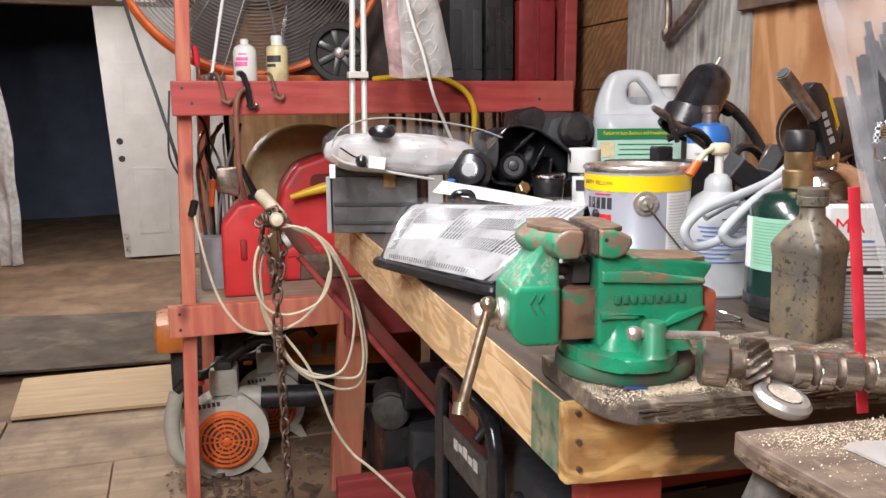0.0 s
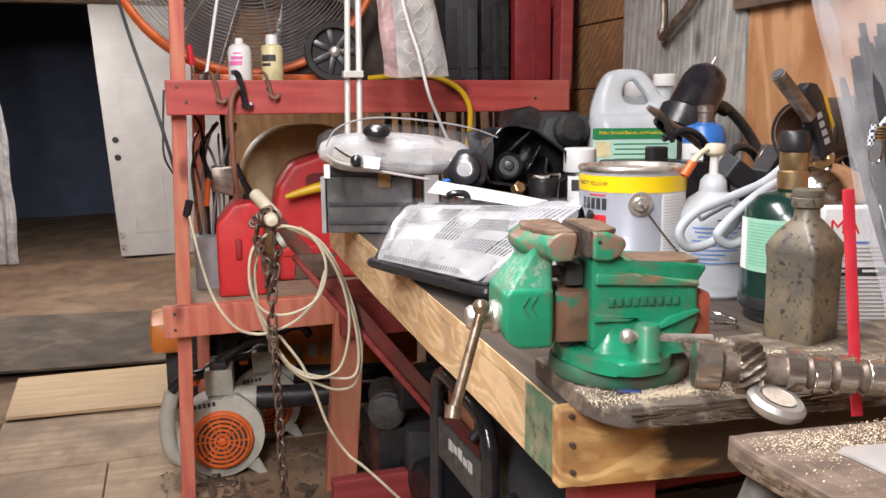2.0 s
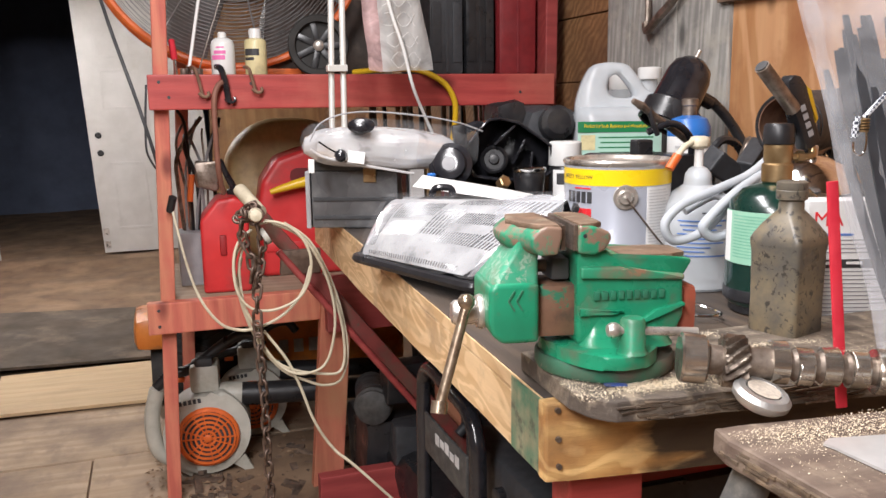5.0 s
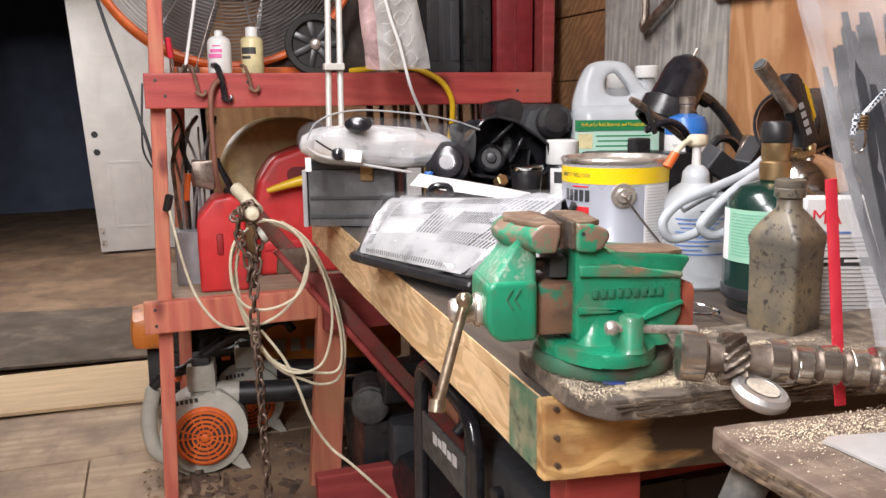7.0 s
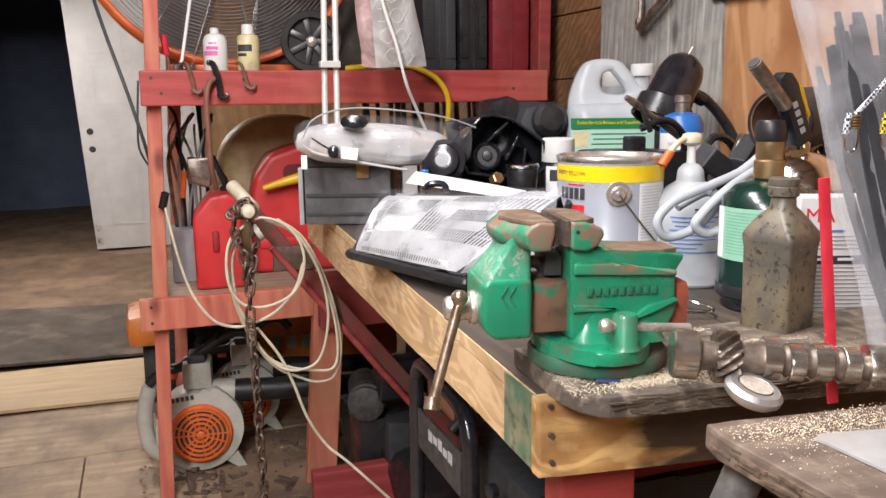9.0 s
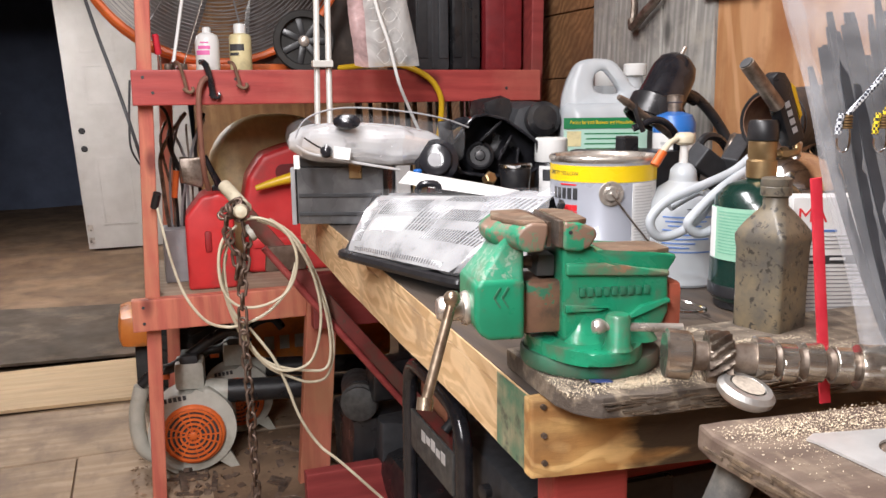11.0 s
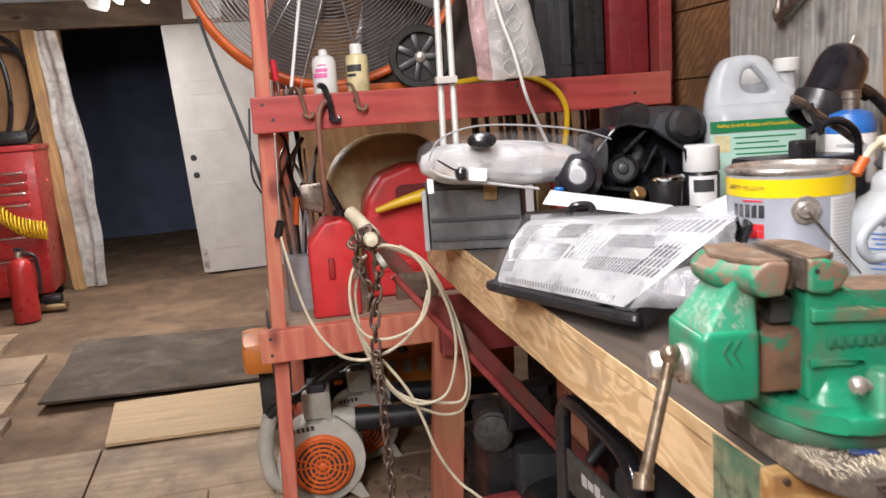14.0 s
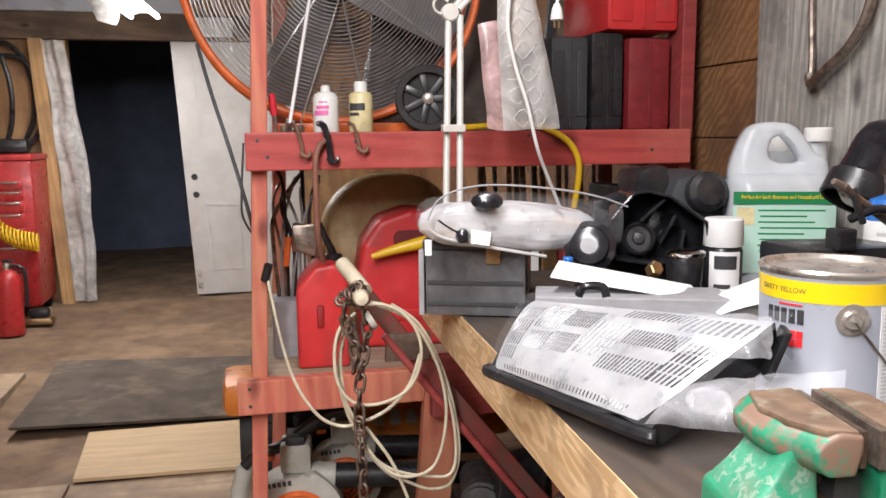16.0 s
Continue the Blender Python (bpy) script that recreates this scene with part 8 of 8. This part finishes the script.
wpart("side_plate", box((0.442, 1.232, 0.49), (0.448, 1.455, 0.566), 0.002), GREY_DARK, gen, "grey side plate", True)
bars([(0.0 + 0.026 * i, 0.002 * (i % 3), 0.02, 0.02 - 0.006 * (i % 2)) for i in range(5)], pose(0.4405, 1.385, 0.54, 90, 0, -90), PALE_INK, gen, "warning_print").data.transform(gen.matrix_world.inverted())
wpart("panel", box((0.47, 0.985, 0.4), (0.7, 1.0, 0.595), 0.006), BLACK, gen, "black control panel", True)
wpart("panel_frame", hose([(0.475 + 0.03 * 0, 0.983, 0.55), (0.475, 0.983, 0.575), (0.49, 0.983, 0.585), (0.56, 0.983, 0.585), (0.575, 0.983, 0.575), (0.575, 0.983, 0.5)], 0.0018, 6, 4), PAPER, gen)
gen_shift = 0.045
letters("LOW OIL\nALERT", 0.013, gen.matrix_world.inverted() @ pose(0.525, 0.983, 0.565, 90), PAPER, gen, 0.0004, "panel_lettering")
wpart("knob", lathe([(0.012, 0), (0.012, 0.012), (0.009, 0.014)], 16, pose(0.46, 1.12, 0.55, 90, 0, -80)), BLACK, gen, "", True)

gen.location.x += gen_shift
jk = thing("grey_motor", pose(0.62, 2.3, 0), "grey round motor among dark parts under the bench", "motor")
wpart("body", lathe([(0.05, 0), (0.055, 0.01), (0.055, 0.03), (0.048, 0.035), (0.05, 0.05), (0.03, 0.06)], 24, pose(0.585, 2.24, 0.3, 90, 0, -20)), GREY_DARK, jk, "", True)
wpart("rear", rod((0.585, 2.25, 0.3), (0.62, 2.42, 0.28), 0.05, None, 20), DARK_GREY, jk, "", True)
wpart("base", rough_up(box((0.55, 2.2, 0.0), (0.85, 2.45, 0.25), 0.03), 0.025, 8), BLACK, jk, "", True, 35)
r = random.Random(77)
sc = thing("under_bench_scrap", pose(0.85, 1.9, 0), "heap of dark pipes and rusty parts under the bench", "scrap parts")
for k in range(16):
    x, y, z = r.uniform(0.62, 1.15), r.uniform(1.65, 2.3), r.uniform(0.03, 0.38)
    if k % 2:
        wpart("pipe", rod((x, y, z), (x + r.uniform(-0.2, 0.2), y + r.uniform(-0.1, 0.2), z + r.uniform(-0.02, 0.1)), r.uniform(0.012, 0.035)), (BLACK, DULL_STEEL, DARK_GREY)[k % 3], sc, "", True)
    else:
        wpart("block", rough_up(box((x - 0.06, y - 0.05, max(0, z - 0.06)), (x + 0.06, y + 0.05, z + 0.05), 0.012), 0.02, 14, k), (BLACK, DARK_GREY, ROOF_WOOD)[k % 3], sc, "", True, 35)
wpart("block", rough_up(box((0.62, 1.65, 0.0), (1.25, 2.3, 0.2), 0.04), 0.04, 6), BLACK, sc, "", True, 35)
wpart("block", rough_up(box((0.8, 1.5, 0.0), (1.3, 2.6, 0.5), 0.04), 0.04, 5), BLACK, sc, "", True, 35)
wb = thing("wire_tangle", pose(0.36, 1.95, 0), "dark tangle of wire on the floor", "wire")
for k in range(7):
    c = Vector((0.36 + r.uniform(-0.04, 0.06), 1.98 + r.uniform(-0.04, 0.04), 0.035 + 0.012 * k))
    wpart("loop", hose([c + Vector(((0.06 + 0.015 * r.random()) * math.cos(a), 0.05 * math.sin(a), 0.02 * math.sin(2 * a + k))) for a in [2 * math.pi * j / 12 for j in range(13)]], 0.004, 6, 3), BLACK, wb, "", True)
wpart("stray_wire", hose([(0.28, 2.1, 0.01), (0.3, 2.08, 0.1), (0.36, 2.05, 0.13), (0.45, 2.05, 0.06), (0.6, 2.02, 0.05)], 0.003, 6, 8), CHAIN_RUST, wb, "", True)

LITTER = wood_mat("wood_litter", (0.3, 0.2, 0.12), (0.2, 0.12, 0.07), "x", 10, 0.9, knots=False)
verts, faces = [], []
for k in range(1500):
    x, y = r.uniform(-0.05, 0.75), r.gauss(2.35, 0.3)
    s, a = r.uniform(0.003, 0.014), r.random() * 6.28
    dx, dy = s * math.cos(a), s * math.sin(a)
    n = len(verts)
    verts += [(x - dx, y - dy, 0.005), (x + dy * 0.35, y - dx * 0.35, 0.006), (x + dx, y + dy, 0.007), (x - dy * 0.35, y + dx * 0.35, 0.006 + s * 0.4)]
    faces += [(n, n + 1, n + 2), (n, n + 2, n + 3), (n, n + 3, n + 1), (n + 1, n + 3, n + 2)]
me = bpy.data.meshes.new("floor_litter")
me.from_pydata(verts, [], faces)
me.materials.append(LITTER)
tagged(new("floor_litter", me), "scattered bark, chips and sawdust on the floor", "litter", "", "stuff")
dirt = bmesh.new()
bmesh.ops.create_grid(dirt, x_segments=40, y_segments=40, size=1, matrix=Matrix.Translation((0.55, 2.35, 0.0045)) @ Matrix.Diagonal((0.38, 0.5, 1, 1)))
for v in dirt.verts:
    d = max(abs(v.co.x - 0.55) / 0.38, abs(v.co.y - 2.35) / 0.5)
    v.co.z += max(0, 0.012 + 0.015 * noise.noise(v.co * 7)) * max(0, 1 - d) - 0.006 * (d > 0.97)
tagged(part("dirt_drift", dirt, EARTH, None, "", True), "drift of brown dirt under the shelf", "dirt", "", "stuff")

# ---- far end: tool chest, extinguisher, hoses, light ----
tc = thing("tool_chest", pose(-1.62, 6.6, 0), "red rolling tool chest with silver drawer pulls", "tool chest")
part("cabinet", box((-0.3, -0.22, 0.09), (0.26, 0.26, 1.08), 0.012), RED_PAINT, tc, "", True)
part("top_lid", box((-0.31, -0.23, 1.081), (0.27, 0.27, 1.12), 0.01), RED_PAINT, tc, "", True)
z = 0.14
for h in (0.22, 0.16, 0.12, 0.1, 0.08, 0.07, 0.07):
    dr = part("drawer", box((-0.27, -0.233, z), (0.2, -0.221, z + h - 0.012), 0.003), RED_PAINT, tc, "", True)
    part("drawer_pull", box((-0.25, -0.246, z + h - 0.028), (0.18, -0.234, z + h - 0.016), 0.003), BRIGHT, dr, "silver pull", True)
    z += h
for x, y in ((-0.24, -0.16), (0.2, -0.16), (-0.24, 0.2), (0.2, 0.2)):
    part("caster", lathe([(0.02, -0.015), (0.042, -0.012), (0.042, 0.012), (0.02, 0.015)], 18, pose(x, y, 0.043, 90)), BLACK, tc, "", True)
ext = thing("fire_extinguisher", pose(-1.44, 5.93, 0.0), "red fire extinguisher standing on the floor", "extinguisher")
part("cylinder", lathe([(0.07, 0), (0.078, 0.006), (0.08, 0.03), (0.08, 0.33), (0.07, 0.375), (0.045, 0.405), (0.022, 0.415)], 30), RED_PAINT, ext, "", True)
part("valve", lathe([(0.02, 0.41), (0.022, 0.45), (0.012, 0.47)], 14), STEEL, ext, "", True)
part("lever", box((-0.02, -0.1, 0.455), (0.02, 0.03, 0.475), 0.004, pose(0, 0, 0, -8)), BLACK, ext)
part("nozzle_hose", hose([(0.02, 0, 0.44), (0.09, 0, 0.42), (0.105, 0, 0.3), (0.1, 0, 0.18)], 0.012, 8, 6), BLACK, ext, "", True)
yc = thing("coiled_air_hose", pose(-1.55, 6.3, 0.65), "yellow coiled air hose hung on the chest", "air hose")
pts = [(-1.74 + 0.0022 * k, 6.29 + 0.05 * math.cos(k * 0.62), 0.74 - 0.0012 * k + 0.02 * math.sin(k * 0.04) + 0.06 * math.sin(k * 0.62)) for k in range(190)]
wpart("coil", hose(pts, 0.007, 6, 1, False), YELLOW, yc, "", True)
bh = thing("black_air_hose", pose(-1.5, 6.88, 1.5), "looped black hoses hung on the rear wall", "hose")
for k, (cx, cz, rx, rz) in enumerate(((-1.62, 1.52, 0.2, 0.38), (-1.58, 1.48, 0.23, 0.33), (-1.72, 1.5, 0.16, 0.4))):
    wpart("loop", hose([(cx + rx * math.cos(2 * math.pi * j / 20), 6.9 - 0.02 * k, cz + rz * math.sin(2 * math.pi * j / 20)) for j in range(21)], 0.018, 8, 3), BLACK, bh, "", True)
wpart("tool", rough_up(box((-1.78, 6.78, 1.13), (-1.46, 6.9, 1.22), 0.03), 0.015, 9), BLACK, bh, "", True)
bl2 = thing("boot_pair", pose(-1.36, 6.2, 0), "tan work boot lying by the chest", "boot")
wpart("sole", rough_up(box((-1.47, 6.16, 0.002), (-1.25, 6.26, 0.05), 0.015), 0.008, 12), BRASS, bl2, "", True)
wpart("upper", rough_up(box((-1.4, 6.17, 0.045), (-1.27, 6.25, 0.11), 0.025), 0.008, 12), BLACK, bl2, "", True)
lt = thing("shop_light", pose(-0.67, 5.2, 2.0, 0, 0, -4), "hanging fluorescent shop light with bare tubes", "light")
part("reflector", prism([(-0.075, 0.04), (-0.073, 0.046), (-0.045, 0.062), (-0.04, 0.095), (0.04, 0.095), (0.045, 0.062), (0.073, 0.046), (0.075, 0.04), (0.045, 0.052), (-0.045, 0.052)], -1.2, 1.2, "y"), WHITE, lt)
for x in (-0.085, 0.085):
    part("tube", rod((x, -1.18, 0.03), (x, 1.18, 0.03), 0.016, None, 14), LAMP_GLOW, lt, "lit white tube", True)
for y in (-1.0, 1.0):
    part("hanger", rod((0, y, 0.096), (0, y, 0.27), 0.003), STEEL, lt)
clo = thing("plastic_rag", pose(-0.75, 6.0, 1.9), "pale plastic rag hanging from the joists", "rag")
bm = patch((-0.83, 6.0, 1.95), (-0.72, 6.0, 1.93), (-0.98, 6.02, 2.26), (-0.62, 6.0, 2.26), 12, 10, 0.03)
wpart("sheet", rough_up(bm, 0.015, 9), SHEETING, clo, "", True, 80)
for k in range(6):
    t = thing("hung_item", pose(-0.35 + 0.09 * k, 4.3, 2.1), "small grey item hung from the joist", "hung item", "items hung from the ceiling")
    part("wire", rod((0, 0, 0), (0, 0, 0.318), 0.002, None, 6), STEEL, t)
    part("body", lathe([(0.012, -0.1), (0.016, -0.08), (0.014, -0.01), (0.004, 0)], 10), (STEEL, BRASS, PALE_GREY)[k % 3], t, "", True)
tagged(part("vent_card", box((-0.3, 6.878, 1.96), (-0.02, 6.888, 2.1), 0.002), PAPER), "white ribbed card hung near the header", "card")
ty = thing("spare_tyre", pose(-1.06, 2.85, 0.31), "worn black tyre standing on the floor", "tyre")
part("carcass", lathe([(0.2, -0.1), (0.28, -0.105), (0.31, -0.07), (0.31, 0.07), (0.28, 0.105), (0.2, 0.1), (0.19, 0)], 44, pose(0, 0, 0, 0, 90, 0)), TYRE, ty, "", True)

# roof boards and added pale sheeting round the shop light, bluish for its bloom


def sag_sheet(x0, x1, y0, y1, z, drop, seed):
    bm, rows = bmesh.new(), []
    for j in range(15):
        v = j / 14
        rows.append([])
        for i in range(29):
            u = i / 28
            p = Vector((x0 + (x1 - x0) * u, y0 + (y1 - y0) * v, z))
            sag = drop * math.sin(math.pi * v) * (0.6 + 0.5 * noise.noise(Vector((u * 3, seed, 0))))
            p.z -= sag + 0.012 * noise.noise(p * 7 + Vector((seed, 0, 0))) + 0.006 * noise.noise(p * 19)
            rows[-1].append(bm.verts.new(p))
    for a, b in zip(rows, rows[1:]):
        for i in range(28):
            bm.faces.new((a[i], a[i + 1], b[i + 1], b[i]))
    return bm


# bluish-white colour puts the shop light's bloom into the sheeting
BARRIER = stuff_mat("bloom_pale_sheet", (0.6, 0.64, 0.72), (0.5, 0.54, 0.62), 6, 0.35, dirt=(0.38, 0.38, 0.4), dirt_at=0.6, dirt_scale=3, bumpy=0.3)
for k, (x0, x1, y0, d) in enumerate(((-2.9, -0.3, 6.21, 0.07), (-2.7, -0.05, 5.39, 0.09), (-3.0, -0.4, 4.57, 0.06))):
    tagged(part("roof_sheeting", sag_sheet(x0, x1, y0 - 0.03, y0 + 0.68, 2.33, d, k * 3.1), BARRIER, None, "", True, 80), "pale sheeting sagging between roof joists, bluish for the lamp's bloom", "sheeting", "sheeting between the joists")
for k, (y, x0, x1, z, turn) in enumerate(((5.9, -2.9, -0.9, 2.232, 3), (5.2, -2.6, -1.0, 2.236, -5), (6.5, -2.5, -0.2, 2.2, 2))):
    tagged(part("roof_board", rough_up(box((x0, -0.06, 0), (x1, 0.06, 0.022), 0.003, pose(0, y, z, 0, 0, turn)), 0.006, 2, k), YELLOW_PLY if k else BROWN_BOARD), "pale board stored against the roof joists", "board", "boards in the roof")
# panel added over the header to carry the lamp flare in its colour
tagged(part("header_panel", rough_up(box((-2.6, 6.925, 2.13), (-0.35, 6.945, 2.3), 0.003), 0.004, 3), BARRIER), "added panel above the doorway, pale bluish for lamp flare", "panel")

# dark bundle added behind the fan, standing in for unclear dark clutter
dark_bundle = thing("dark_filler", pose(0.62, 2.9, SZ), "crumpled dark brown bundle standing in for clutter behind the fan", "tarpaulin")
BUNDLE_DARK = stuff_mat("dark_brown_filler", (0.045, 0.035, 0.03), (0.075, 0.055, 0.045), 12, 0.6, dirt=(0.12, 0.09, 0.07), dirt_at=0.6, dirt_scale=9, bumpy=0.5)
bm = box((0.4, 2.86, SZ + 0.001), (0.82, 2.97, SZ + 0.52), 0.04)
bmesh.ops.subdivide_edges(bm, edges=bm.edges, cuts=5, use_grid_fill=True)
for v in bm.verts:
    if v.co.z > SZ + 0.02:
        v.co += Vector((0.05 * noise.noise(v.co * 6), 0.02 * noise.noise(v.co * 11), 0.05 * noise.noise(v.co * 5 + Vector((3, 0, 0)))))
wpart("cloth", bm, BUNDLE_DARK, dark_bundle, "", True, 60)

# rubble on the ground under the shelves and bench
r = random.Random(101)
bm = bmesh.new()
for k in range(900):
    x, y = r.uniform(0.08, 1.1), r.uniform(1.25, 2.75)
    s = r.uniform(0.003, 0.011)
    long = 1.0 if k % 4 else r.uniform(4, 9)
    add_box(bm, (-s * long, -s, -s * 0.6), (s * long, s, s * 0.6), pose(x, y, s * 0.5, r.uniform(-20, 20), r.uniform(-15, 15), r.uniform(0, 180)))
RUBBLE = stuff_mat("brown_rubble", (0.12, 0.075, 0.05), (0.06, 0.042, 0.032), 40, 0.9, dirt=(0.2, 0.14, 0.1), dirt_at=0.56, dirt_scale=14, bumpy=0.5)
tagged(part("rubble", bm, RUBBLE, None), "brown rubble and sticks strewn under the bench", "rubble", "", "stuff")
